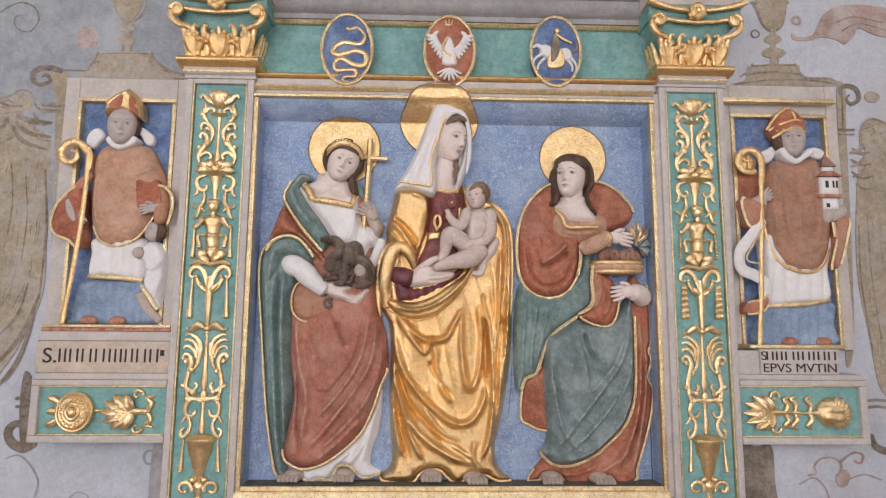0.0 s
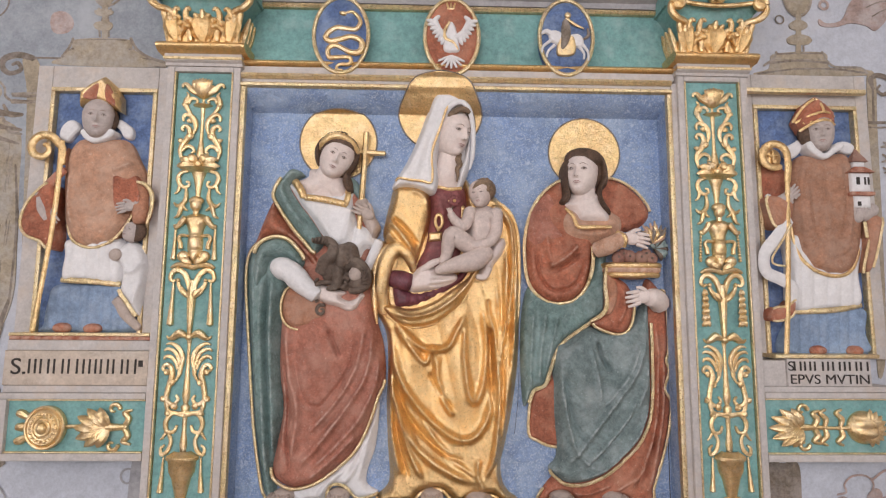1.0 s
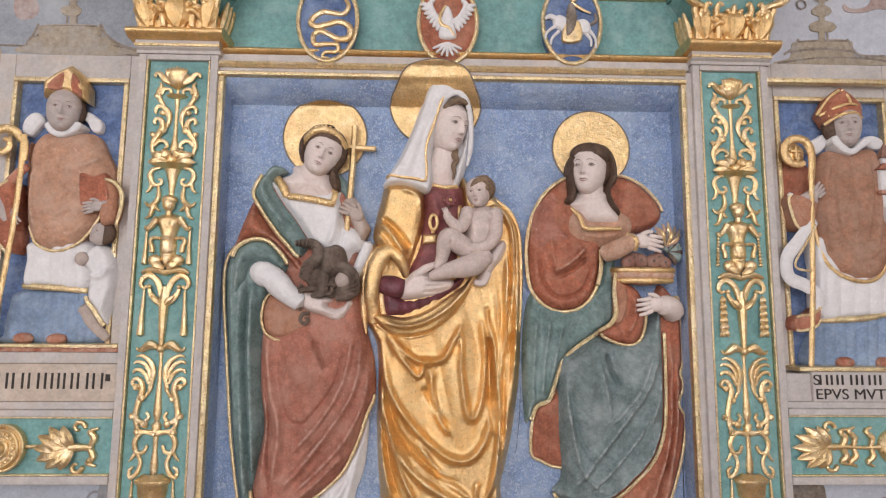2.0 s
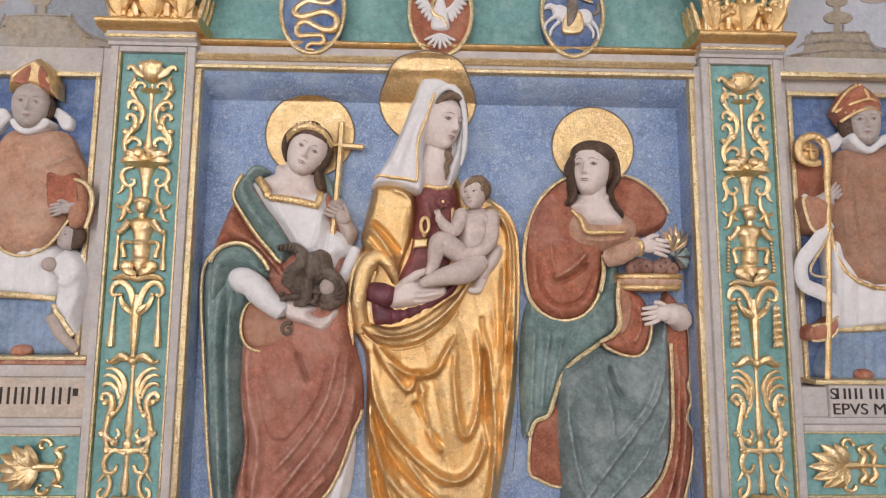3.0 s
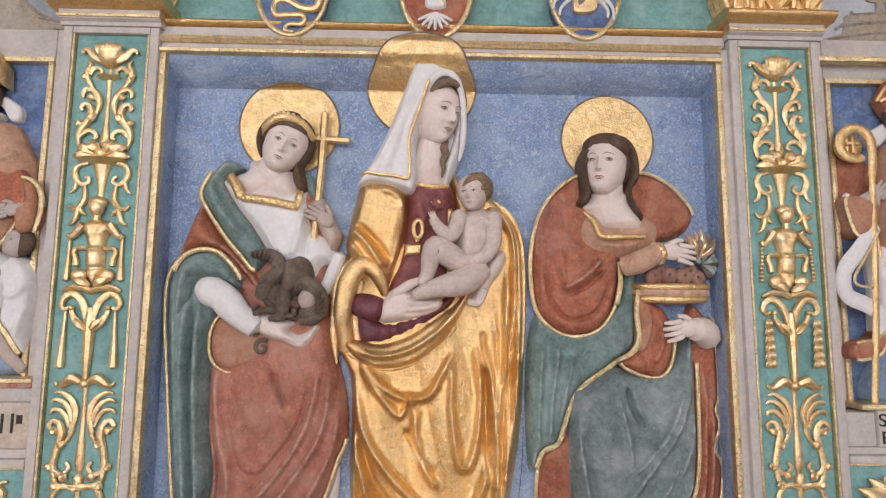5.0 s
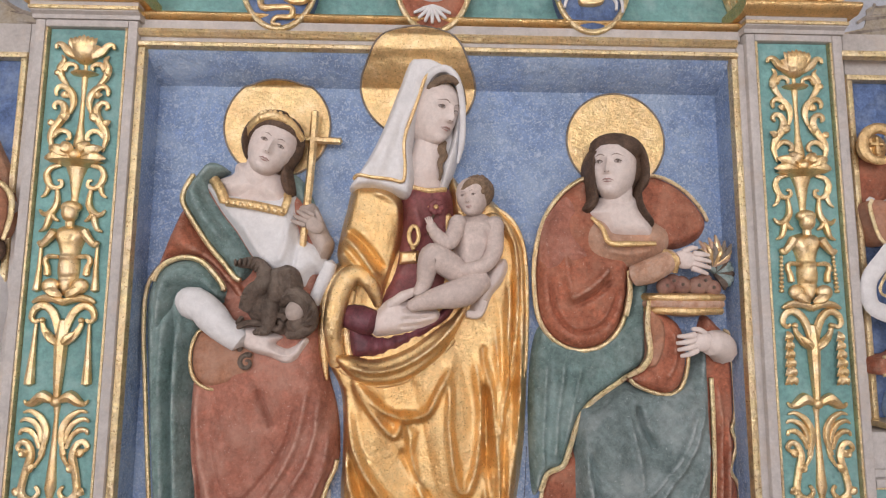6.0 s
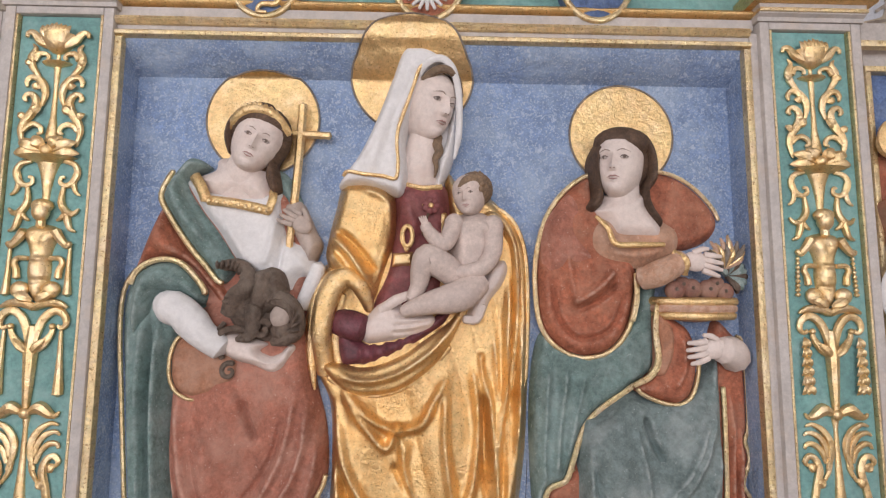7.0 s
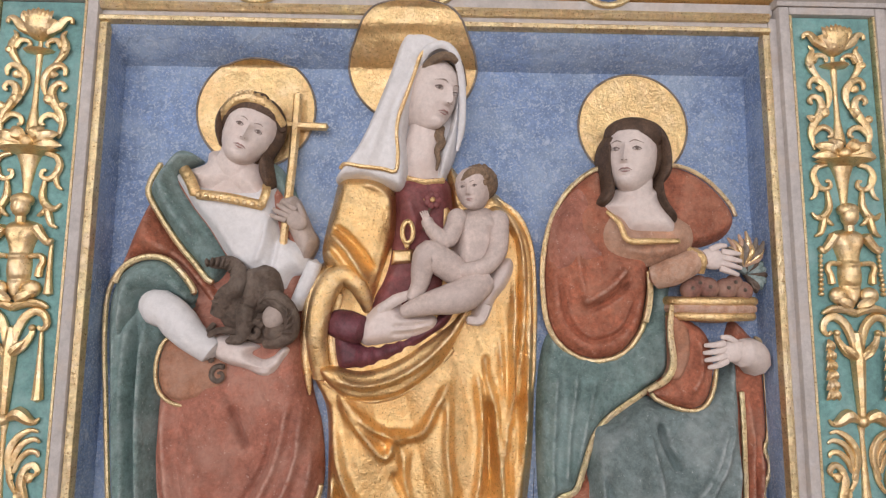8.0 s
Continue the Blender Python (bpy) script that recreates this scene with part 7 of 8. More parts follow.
    for k in range(11):
        a = radians(-70 + 22 * k)
        part("leaf", Form(0.86).tube([(ex + 0.010, 2.39, ez - 0.012), (ex + 0.018 + 0.026 * math.cos(a), 2.372, ez - 0.014 + 0.028 * math.sin(a)), (ex + 0.020 + 0.042 * math.cos(a), 2.385, ez - 0.014 + 0.048 * math.sin(a))], [0.006, 0.012, 0.004], GREEN if k % 3 else STONE, 7, 4), basket)
    # lower hand
    hx, hz = 0.707, 1.755
    f.strand([(0.782, 1.730), (0.760, 1.746), (0.728, 1.751)], [2.39, 2.36, 2.34], [0.04, 0.04, 0.034], SKIN, 10, 4)
    f.hand((hx, 2.338, hz), 186, 0.070, SKIN, 0.3, -1)
    f.make("basket_statue", None, "painted statue in red mantle and green skirt with basket", "statue", "statues in the niche")


basket_statue()


# ---- bishops in the side bays ----
def bishop_with_book():
    f = Form(0.62)
    f.pad([(-1.516, 1.788), (-1.557, 1.730), (-1.567, 1.638), (-1.560, 1.606), (-1.230, 1.608), (-1.243, 1.675), (-1.266, 1.732), (-1.288, 1.790)], 2.435, 0.04, PALEBLUE, 0.03, pleat=(4, 26, 0.014))
    for x, z in [(-1.481, 1.618), (-1.368, 1.616)]:
        f.ball((x, 2.39, z + 0.004), (0.034, 0.04, 0.020), RED)
    f.pad([(-1.491, 1.962), (-1.502, 1.892), (-1.503, 1.803), (-1.421, 1.795), (-1.288, 1.787), (-1.277, 1.894), (-1.296, 1.965)], 2.42, 0.05, CLOTH, 0.04, pleat=(3, 22, 0.014))
    f.strand([(-1.502, 1.803), (-1.440, 1.799), (-1.361, 1.795), (-1.283, 1.787)], [2.40, 2.372, 2.37, 2.40], 0.011, TRIM, 8, 5, 0.7)
    f.pad([(-1.553, 2.166), (-1.617, 2.100), (-1.642, 2.021), (-1.619, 1.967), (-1.564, 1.944), (-1.527, 1.912), (-1.513, 1.964), (-1.525, 2.058), (-1.527, 2.130)], 2.325, 0.02, RED, 0.025, hem=(0, 5, 0.006, TRIM))
    f.pad([(-1.470, 2.351), (-1.510, 2.297), (-1.514, 2.200), (-1.511, 2.080), (-1.500, 2.009), (-1.465, 1.946), (-1.395, 1.921), (-1.317, 1.952), (-1.264, 2.024), (-1.225, 2.132), (-1.214, 2.204), (-1.247, 2.276), (-1.287, 2.344), (-1.346, 2.353), (-1.408, 2.342)], 2.398, 0.062, SALMON, 0.06,
          folds=[([(-1.458, 2.171), (-1.398, 2.136), (-1.307, 2.149)], 0.014, 0.004), ([(-1.324, 2.220), (-1.268, 2.245), (-1.236, 2.282)], 0.009, 0.012), ([(-1.416, 2.072), (-1.391, 2.041), (-1.336, 2.066)], 0.008, -0.010), ([(-1.481, 2.218), (-1.480, 2.099), (-1.457, 2.005)], 0.008, 0.014), ([(-1.400, 2.006), (-1.341, 1.983), (-1.276, 2.031)], 0.010, 0.003), ([(-1.443, 2.267), (-1.382, 2.219), (-1.302, 2.233)], 0.012, 0.003)], pleat=(-15, 12, 0.004))
    f.strand([(-1.491, 2.012), (-1.459, 1.949), (-1.388, 1.924), (-1.315, 1.953), (-1.263, 2.022), (-1.222, 2.129)], [2.375, 2.366, 2.362, 2.364, 2.37, 2.385], 0.0055, TRIM, 8, 5)
    f.pad([(-1.520, 2.319), (-1.526, 2.246), (-1.512, 2.079), (-1.488, 2.008), (-1.471, 2.056), (-1.487, 2.223)], 2.40, 0.02, ORANGE, 0.02)
    f.pad([(-1.462, 2.376), (-1.441, 2.386), (-1.406, 2.355), (-1.355, 2.388), (-1.331, 2.376), (-1.352, 2.351), (-1.404, 2.331), (-1.443, 2.347)], 2.352, 0.010, CLOTH, 0.010)
    f.pad([(-1.504, 2.429), (-1.535, 2.428), (-1.558, 2.398), (-1.559, 2.359), (-1.528, 2.344), (-1.504, 2.374), (-1.483, 2.399)], 2.410, 0.012, CLOTH, 0.010)
    f.pad([(-1.334, 2.437), (-1.305, 2.422), (-1.280, 2.398), (-1.282, 2.363), (-1.310, 2.363), (-1.332, 2.397), (-1.347, 2.412)], 2.410, 0.012, CLOTH, 0.010)
    hx, hz = -1.400, 2.432
    f.ball((hx, 2.385, hz), (0.070, 0.05, 0.066), HAIR)
    f.head((hx, 2.358, hz - 0.003), 0.080, FACE, 14, 2, 0, wide=1.08)
    f.pad([(-1.474, 2.479), (-1.477, 2.538), (-1.430, 2.574), (-1.383, 2.599), (-1.351, 2.570), (-1.319, 2.521), (-1.314, 2.457), (-1.351, 2.476), (-1.408, 2.493), (-1.450, 2.489)], 2.36, 0.045, LEAF, 0.03, back=2.42, smooth=False)
    f.pad([(-1.452, 2.514), (-1.427, 2.546), (-1.393, 2.564), (-1.398, 2.505), (-1.437, 2.500)], 2.318, 0.008, RED, 0.012, back=2.36)
    f.pad([(-1.369, 2.564), (-1.341, 2.532), (-1.328, 2.478), (-1.347, 2.483), (-1.372, 2.507)], 2.322, 0.008, RED, 0.012, back=2.36)
    # crozier
    staff = thing("crozier", (-1.55, 2.40, 1.61), "gilded crozier with a spiral crook", "crozier", "croziers of the bishops")
    part("shaft", Form(0.62).strand([(-1.522, 2.333), (-1.518, 2.194), (-1.520, 2.028), (-1.538, 1.819), (-1.565, 1.611)], [2.335, 2.325, 2.315, 2.315, 2.325], [0.012, 0.011, 0.0105, 0.010, 0.010], LEAF, 8, 4), staff)
    x, z = -1.591, 2.304
    part("crook", Form(0.62).strand([(-1.516, 2.242), (-1.517, 2.303)] + spiral(x, z, 0.060, 0.014, 20, 440, 16), 2.335, [0.014, 0.016, 0.015, 0.012, 0.008], LEAF, 9, 4), staff, "gilded spiral crook")
    # arms and hands
    f.strand([(-1.609, 2.059), (-1.584, 2.121), (-1.543, 2.174), (-1.507, 2.222)], [2.325, 2.325, 2.33, 2.34], [0.012, 0.016, 0.018, 0.016], RED, 10, 4)
    f.strand([(-1.585, 2.125), (-1.566, 2.066), (-1.543, 2.019)], [2.325, 2.32, 2.325], [0.018, 0.022, 0.02], FACE, 10, 4)
    f.hand((-1.540, 2.322, 2.051), -60, 0.048, FACE, 0.2, 1)
    Form(0.62).pad([(-1.317, 2.200), (-1.315, 2.135), (-1.304, 2.077), (-1.260, 2.072), (-1.211, 2.097), (-1.225, 2.196), (-1.268, 2.191)], 2.345, 0.02, RED, 0.008, back=2.40).make("book", None, "closed red-bound book held by the bishop statue", "book")
    f.hand((-1.246, 2.328, 2.081), 190, 0.05, FACE, 0.1, -1)
    f.strand([(-1.181, 2.116), (-1.198, 2.092), (-1.230, 2.085)], [2.375, 2.35, 2.335], [0.022, 0.021, 0.019], FACE, 10, 4)
    f.strand([(-1.225, 2.177), (-1.192, 2.165), (-1.166, 2.130), (-1.163, 2.077), (-1.177, 2.015)], 2.325, [0.005, 0.008, 0.009, 0.008, 0.006], TRIM, 8, 4)
    f.pad([(-1.228, 2.175), (-1.192, 2.151), (-1.179, 2.096), (-1.189, 2.032), (-1.229, 2.017), (-1.238, 2.084), (-1.212, 2.108)], 2.335, 0.02, ORANGE, 0.02)
    # small kneeling carving
    f.pad([(-1.278, 1.940), (-1.247, 1.955), (-1.198, 1.918), (-1.182, 1.848), (-1.188, 1.767), (-1.195, 1.675), (-1.209, 1.668), (-1.249, 1.722), (-1.279, 1.766), (-1.276, 1.847), (-1.315, 1.881), (-1.301, 1.917)], 2.41, 0.055, CLOTH, 0.035, folds=[([(-1.197, 1.869), (-1.228, 1.834), (-1.270, 1.845)], 0.008, 0.014), ([(-1.196, 1.799), (-1.211, 1.742), (-1.219, 1.708)], 0.008, 0.012)], hem=(6, 8, 0.008, TRIM))
    x, z = -1.242, 1.986
    f.ball((x + 0.012, 2.375, z + 0.004), (0.04, 0.035, 0.042), HAIR)
    f.head((x, 2.365, z), 0.04, FACE, -28, 10, -12, wide=1.1)
    x, z = -1.294, 1.898
    f.ball((x, 2.355, z), (0.024, 0.022, 0.024), TAN)
    f.strand([(-1.286, 1.731), (-1.253, 1.674), (-1.199, 1.622)], 2.395, [0.024, 0.02, 0.014], TAN, 9, 4)
    f.make("bishop_statue", None, "painted relief statue of a bishop with red book and gilded crozier", "statue", "bishop statues")


bishop_with_book()


def bishop_with_tower():
    f = Form(0.62)
    f.pad([(1.319, 1.718), (1.291, 1.659), (1.276, 1.536), (1.611, 1.538), (1.613, 1.625), (1.602, 1.727)], 2.435, 0.04, PALEBLUE, 0.03, pleat=(-3, 26, 0.013))
    for x, z in [(1.404, 1.552), (1.548, 1.552)]:
        f.ball((x, 2.39, z + 0.002), (0.034, 0.04, 0.020), RED)
    f.pad([(1.331, 2.019), (1.309, 1.873), (1.313, 1.706), (1.448, 1.707), (1.595, 1.727), (1.600, 1.852), (1.609, 2.022)], 2.42, 0.05, CLOTH, 0.04, pleat=(-2, 20, 0.010))
    f.strand([(1.311, 1.703), (1.403, 1.706), (1.500, 1.714), (1.594, 1.732)], [2.40, 2.372, 2.37, 2.40], 0.011, TRIM, 8, 5, 0.7)
    f.pad([(1.391, 2.331), (1.347, 2.265), (1.326, 2.165), (1.325, 2.042), (1.348, 1.945), (1.393, 1.878), (1.476, 1.843), (1.550, 1.856), (1.594, 1.924), (1.619, 2.046), (1.615, 2.194), (1.598, 2.294), (1.562, 2.344), (1.473, 2.322)], 2.398, 0.064, BROWN, 0.06,
          folds=[([(1.388, 2.210), (1.388, 2.039), (1.416, 1.919)], 0.010, 0.010), ([(1.572, 2.213), (1.547, 2.041), (1.513, 1.920)], 0.008, 0.010), ([(1.447, 2.186), (1.461, 2.040), (1.477, 1.920)], 0.012, 0.006), ([(1.380, 2.284), (1.355, 2.160), (1.361, 1.990)], 0.008, 0.010), ([(1.409, 1.991), (1.465, 1.919), (1.553, 1.968)], 0.007, 0.008), ([(1.541, 2.287), (1.545, 2.138), (1.514, 1.992)], 0.006, -0.008)], pleat=(10, 12, 0.004))
    f.strand([(1.320, 2.077), (1.339, 1.948), (1.385, 1.879), (1.467, 1.844), (1.539, 1.857), (1.585, 1.925), (1.607, 2.044)], [2.38, 2.37, 2.364, 2.36, 2.364, 2.372, 2.385], 0.0075, LEAF, 8, 5)
    f.pad([(1.229, 2.292), (1.220, 2.179), (1.230, 2.093), (1.276, 2.044), (1.333, 2.094), (1.340, 2.268)], 2.43, 0.02, RED, 0.02)
    f.pad([(1.221, 2.154), (1.220, 2.092), (1.246, 2.031), (1.301, 2.044), (1.319, 2.131)], 2.335, 0.02, ORANGE, 0.025, hem=(0, 2, 0.006, TRIM))
    f.pad([(1.618, 2.060), (1.674, 2.073), (1.657, 1.987), (1.621, 1.877), (1.599, 1.877)], 2.335, 0.02, ORANGE, 0.02, hem=(1, 3, 0.006, TRIM))
    f.pad([(1.398, 2.370), (1.426, 2.383), (1.472, 2.336), (1.531, 2.382), (1.554, 2.365), (1.517, 2.337), (1.471, 2.311), (1.423, 2.335)], 2.352, 0.010, CLOTH, 0.010)
    f.pad([(1.403, 2.401), (1.367, 2.385), (1.331, 2.364), (1.334, 2.329), (1.368, 2.324), (1.400, 2.355)], 2.410, 0.012, CLOTH, 0.010)
    f.pad([(1.564, 2.394), (1.599, 2.394), (1.623, 2.374), (1.606, 2.343), (1.571, 2.348), (1.552, 2.368)], 2.410, 0.012, CLOTH, 0.010)
    hx, hz = 1.467, 2.421
    f.ball((hx - 0.015, 2.385, hz), (0.072, 0.05, 0.068), HAIR)
    f.head((hx, 2.365, hz), 0.078, FACE, -16, 0, 0, wide=1.02)
    f.pad([(1.361, 2.466), (1.398, 2.532), (1.450, 2.572), (1.488, 2.542), (1.523, 2.504), (1.523, 2.441), (1.482, 2.458), (1.427, 2.447), (1.388, 2.421)], 2.36, 0.045, RED, 0.03, back=2.42, smooth=False)
    f.strand([(1.371, 2.423), (1.422, 2.454), (1.473, 2.465), (1.514, 2.451)], [2.34, 2.31, 2.308, 2.335], 0.006, LEAF, 7, 4)
    f.strand([(1.359, 2.458), (1.410, 2.484), (1.470, 2.498), (1.514, 2.486)], [2.345, 2.312, 2.308, 2.335], 0.005, LEAF, 7, 4)
    f.strand([(1.354, 2.463), (1.393, 2.524), (1.434, 2.555)], [2.36, 2.335, 2.33], 0.006, LEAF, 7, 4)
    f.strand([(1.444, 2.555), (1.460, 2.525), (1.465, 2.495)], [2.33, 2.315, 2.308], 0.006, LEAF, 7, 4)
    for k in range(5):
        x, z = 1.388, 2.453
        f.ball((x + 0.024 * k, 2.312 + 0.006 * abs(k - 2.2), z + 0.010 - 0.003 * abs(k - 3)), (0.007, 0.005, 0.007), LEAF, 0, 8, 6)
    # crozier with a small cross in the crook
    staff = thing("crozier", (1.28, 2.40, 1.54), "gilded crozier with a small cross inside the crook", "crozier", "croziers of the bishops")
    part("shaft", Form(0.62).strand([(1.305, 2.221), (1.291, 2.038), (1.274, 1.799), (1.255, 1.538)], [2.33, 2.32, 2.315, 2.325], 0.0105, LEAF, 8, 4), staff)
    x, z = 1.261, 2.316
    crook = part("crook", Form(0.62).strand([(1.306, 2.215), (1.313, 2.272)] + spiral(x, z, 0.052, 0.046, 0, 300, 16), 2.335, [0.013, 0.016, 0.016, 0.015, 0.011], LEAF, 9, 4).ball((x, 2.385, z), (0.045, 0.02, 0.045), ORN), staff, "gilded round crook")
    part("small_cross", Form(0.62).box(x - 0.005, x + 0.005, 2.342, 2.38, z - 0.026, z + 0.026, LEAF).box(x - 0.019, x + 0.019, 2.343, 2.381, z + 0.001, z + 0.011, LEAF), crook, "gilded small cross")
    # arm, hand, stole
    f.strand([(1.237, 2.108), (1.272, 2.125), (1.313, 2.150)], [2.375, 2.352, 2.345], [0.026, 0.03, 0.028], FACE, 10, 4)
    f.hand((1.309, 2.338, 2.154), 30, 0.055, FACE, 0.5, 1)
    x, z = 1.245, 2.117
    f.strand([(1.235, 2.162), (1.247, 2.113), (1.269, 2.076)], 2.365, [0.012, 0.016, 0.012], CLOTH, 8, 4)
    f.strand([(1.296, 2.061), (1.253, 1.997), (1.195, 1.928), (1.196, 1.856), (1.257, 1.824), (1.303, 1.786), (1.290, 1.729)], [2.325, 2.325, 2.325, 2.325, 2.325, 2.325, 2.325], [0.022, 0.026, 0.024, 0.024, 0.024, 0.02, 0.016], CLOTH, 10, 5, 0.5)
    f.strand([(1.299, 2.045), (1.263, 1.979), (1.220, 1.914), (1.223, 1.885), (1.271, 1.876)], 2.31, 0.0045, TRIM, 6, 4)
    f.pad([(1.212, 1.714), (1.270, 1.724), (1.303, 1.748), (1.298, 1.705), (1.272, 1.677), (1.209, 1.667)], 2.325, 0.012, RED, 0.015, hem=[(0, 2, 0.005, TRIM), (3, 5, 0.005, TRIM)])
    # tower model
    x, z = 1.595, 2.210
    tower = thing("tower_model", (x, 2.35, z - 0.1), "small white tower model with red roofs in the hand", "model tower")
    part("storey", Form(0.62).box(x - 0.040, x + 0.040, 2.305, 2.37, z - 0.038, z + 0.042, CLOTH, 0.02), tower)
    part("string_course", Form(0.62).box(x - 0.046, x + 0.048, 2.298, 2.37, z - 0.050, z - 0.036, RED, 0.008), tower, "red string course")
    part("base_storey", Form(0.62).box(x - 0.034, x + 0.036, 2.31, 2.37, z - 0.10, z - 0.0505, CLOTH, 0.016), tower)
    part("roof", Form(0.62).add([(x - 0.052, 2.294, z + 0.042), (x + 0.052, 2.294, z + 0.042), (x + 0.052, 2.38, z + 0.042), (x - 0.052, 2.38, z + 0.042), (x - 0.022, 2.318, z + 0.066), (x + 0.022, 2.318, z + 0.066), (x + 0.022, 2.36, z + 0.066), (x - 0.022, 2.36, z + 0.066)], [(0, 1, 5, 4), (1, 2, 6, 5), (2, 3, 7, 6), (3, 0, 4, 7), (3, 2, 1, 0), (4, 5, 6, 7)], RED), tower, "red hipped roof")
    part("lantern", Form(0.62).box(x - 0.024, x + 0.022, 2.316, 2.362, z + 0.066, z + 0.086, CLOTH, 0.008), tower)
    part("spire", Form(0.62).add([(x - 0.034, 2.305, z + 0.086), (x + 0.032, 2.305, z + 0.086), (x + 0.032, 2.372, z + 0.086), (x - 0.034, 2.372, z + 0.086), (x - 0.004, 2.34, z + 0.145)], [(0, 1, 4), (1, 2, 4), (2, 3, 4), (3, 0, 4), (3, 2, 1, 0)], FRUIT), tower, "brown-red pointed roof")
    for u, w in ((-0.016, 0.007), (0.012, 0.004), (0.026, 0.004)):
        part("window", Form(0.62).box(x + u - w, x + u + w, 2.303, 2.32, z - 0.008, z + 0.022, INK, 0.001), tower, "dark window")
    part("doorway", Form(0.62).box(x - 0.022, x - 0.008, 2.308, 2.32, z - 0.092, z - 0.075, INK, 0.001), tower, "dark doorway")
    f.hand((1.586, 2.335, 2.082), 70, 0.06, FACE, 0.3, 1)
    f.strand([(1.660, 2.112), (1.629, 2.092), (1.598, 2.082)], [2.37, 2.345, 2.34], [0.026, 0.027, 0.024], FACE, 10, 4)
    f.strand([(1.646, 2.063), (1.615, 1.982), (1.588, 1.893), (1.580, 1.854)], 2.325, 0.006, TRIM, 7, 4)
    f.strand([(1.601, 2.055), (1.606, 1.994)], 2.325, 0.008, TRIM, 7, 4)
    f.make("bishop_statue", None, "painted relief statue of a bishop carrying a small white tower", "statue", "bishop statues")


bishop_with_tower()



# ---- faded paintings on the wall, and strips of painted shade ----
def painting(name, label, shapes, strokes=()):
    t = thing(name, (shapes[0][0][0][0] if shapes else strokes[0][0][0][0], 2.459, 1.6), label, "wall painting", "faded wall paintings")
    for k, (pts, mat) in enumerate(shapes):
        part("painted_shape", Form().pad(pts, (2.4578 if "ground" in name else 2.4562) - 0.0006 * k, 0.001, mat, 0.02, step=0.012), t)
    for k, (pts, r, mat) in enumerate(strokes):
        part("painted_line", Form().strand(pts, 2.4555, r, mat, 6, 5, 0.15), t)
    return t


# Flat ashen patch: darkens the upper left wall by colour.
painting("darkened_ground", "flat grey patch that darkens the upper left plaster by colour", [([(-2.15, 2.02), (-1.95, 2.10), (-1.80, 2.06), (-1.66, 2.12), (-1.50, 2.40), (-1.16, 2.52), (-1.12, 2.90), (-1.14, 3.40), (-1.60, 3.52), (-2.60, 3.50), (-3.10, 2.90), (-2.70, 2.10)], ASHEN)])
painting("painted_vase", "faded beige painted vase on a stepped base", [
    ([(-1.684, 2.635), (-1.677, 2.666), (-1.184, 2.658), (-1.170, 2.625), (-1.682, 2.610)], BEIGE), ([(-1.601, 2.709), (-1.563, 2.746), (-1.546, 2.783), (-1.347, 2.787), (-1.319, 2.746), (-1.248, 2.706), (-1.185, 2.671), (-1.610, 2.673)], BEIGE), ([(-1.519, 3.063), (-1.391, 3.066), (-1.391, 3.002), (-1.417, 2.948), (-1.440, 2.927), (-1.471, 2.947), (-1.501, 2.989)], BEIGE),
    ([(-1.487, 2.905), (-1.454, 2.916), (-1.409, 2.906), (-1.418, 2.890), (-1.452, 2.884), (-1.476, 2.889)], BEIGE), ([(-1.483, 2.852), (-1.445, 2.863), (-1.410, 2.854), (-1.413, 2.827), (-1.447, 2.821), (-1.477, 2.831)], BEIGE)],
    [([(-1.445, 2.927), (-1.440, 2.861), (-1.435, 2.790)], 0.012, BEIGE), ([(-1.562, 2.741), (-1.446, 2.748), (-1.324, 2.743)], 0.006, UMBER), ([(-1.598, 2.704), (-1.419, 2.713), (-1.243, 2.703)], 0.006, UMBER), ([(-1.546, 2.777), (-1.444, 2.782), (-1.346, 2.782)], 0.004, UMBER), ([(-1.721, 2.701), (-1.491, 2.696), (-1.185, 2.671)], 0.004, UMBER)])
painting("painted_volute", "faded brown painted volute beside the bay", [([(-1.752, 2.698), (-1.688, 2.681), (-1.668, 2.508), (-1.649, 2.185), (-1.633, 1.896), (-1.680, 1.895), (-1.701, 2.184), (-1.723, 2.533), (-1.742, 2.634)], BEIGE)],
         [([(-1.709, 2.696), (-1.770, 2.711), (-1.824, 2.694), (-1.830, 2.658), (-1.799, 2.633), (-1.757, 2.649), (-1.770, 2.677), (-1.793, 2.669)], [0.012, 0.014, 0.014, 0.012, 0.010, 0.009, 0.008, 0.006], UMBER), ([(-1.779, 2.542), (-1.719, 2.538), (-1.676, 2.541)], 0.006, UMBER), ([(-1.777, 2.521), (-1.717, 2.517), (-1.674, 2.521)], 0.005, UMBER), ([(-1.684, 2.635), (-1.653, 2.259), (-1.632, 1.778), (-1.656, 1.638)], 0.004, UMBER)])
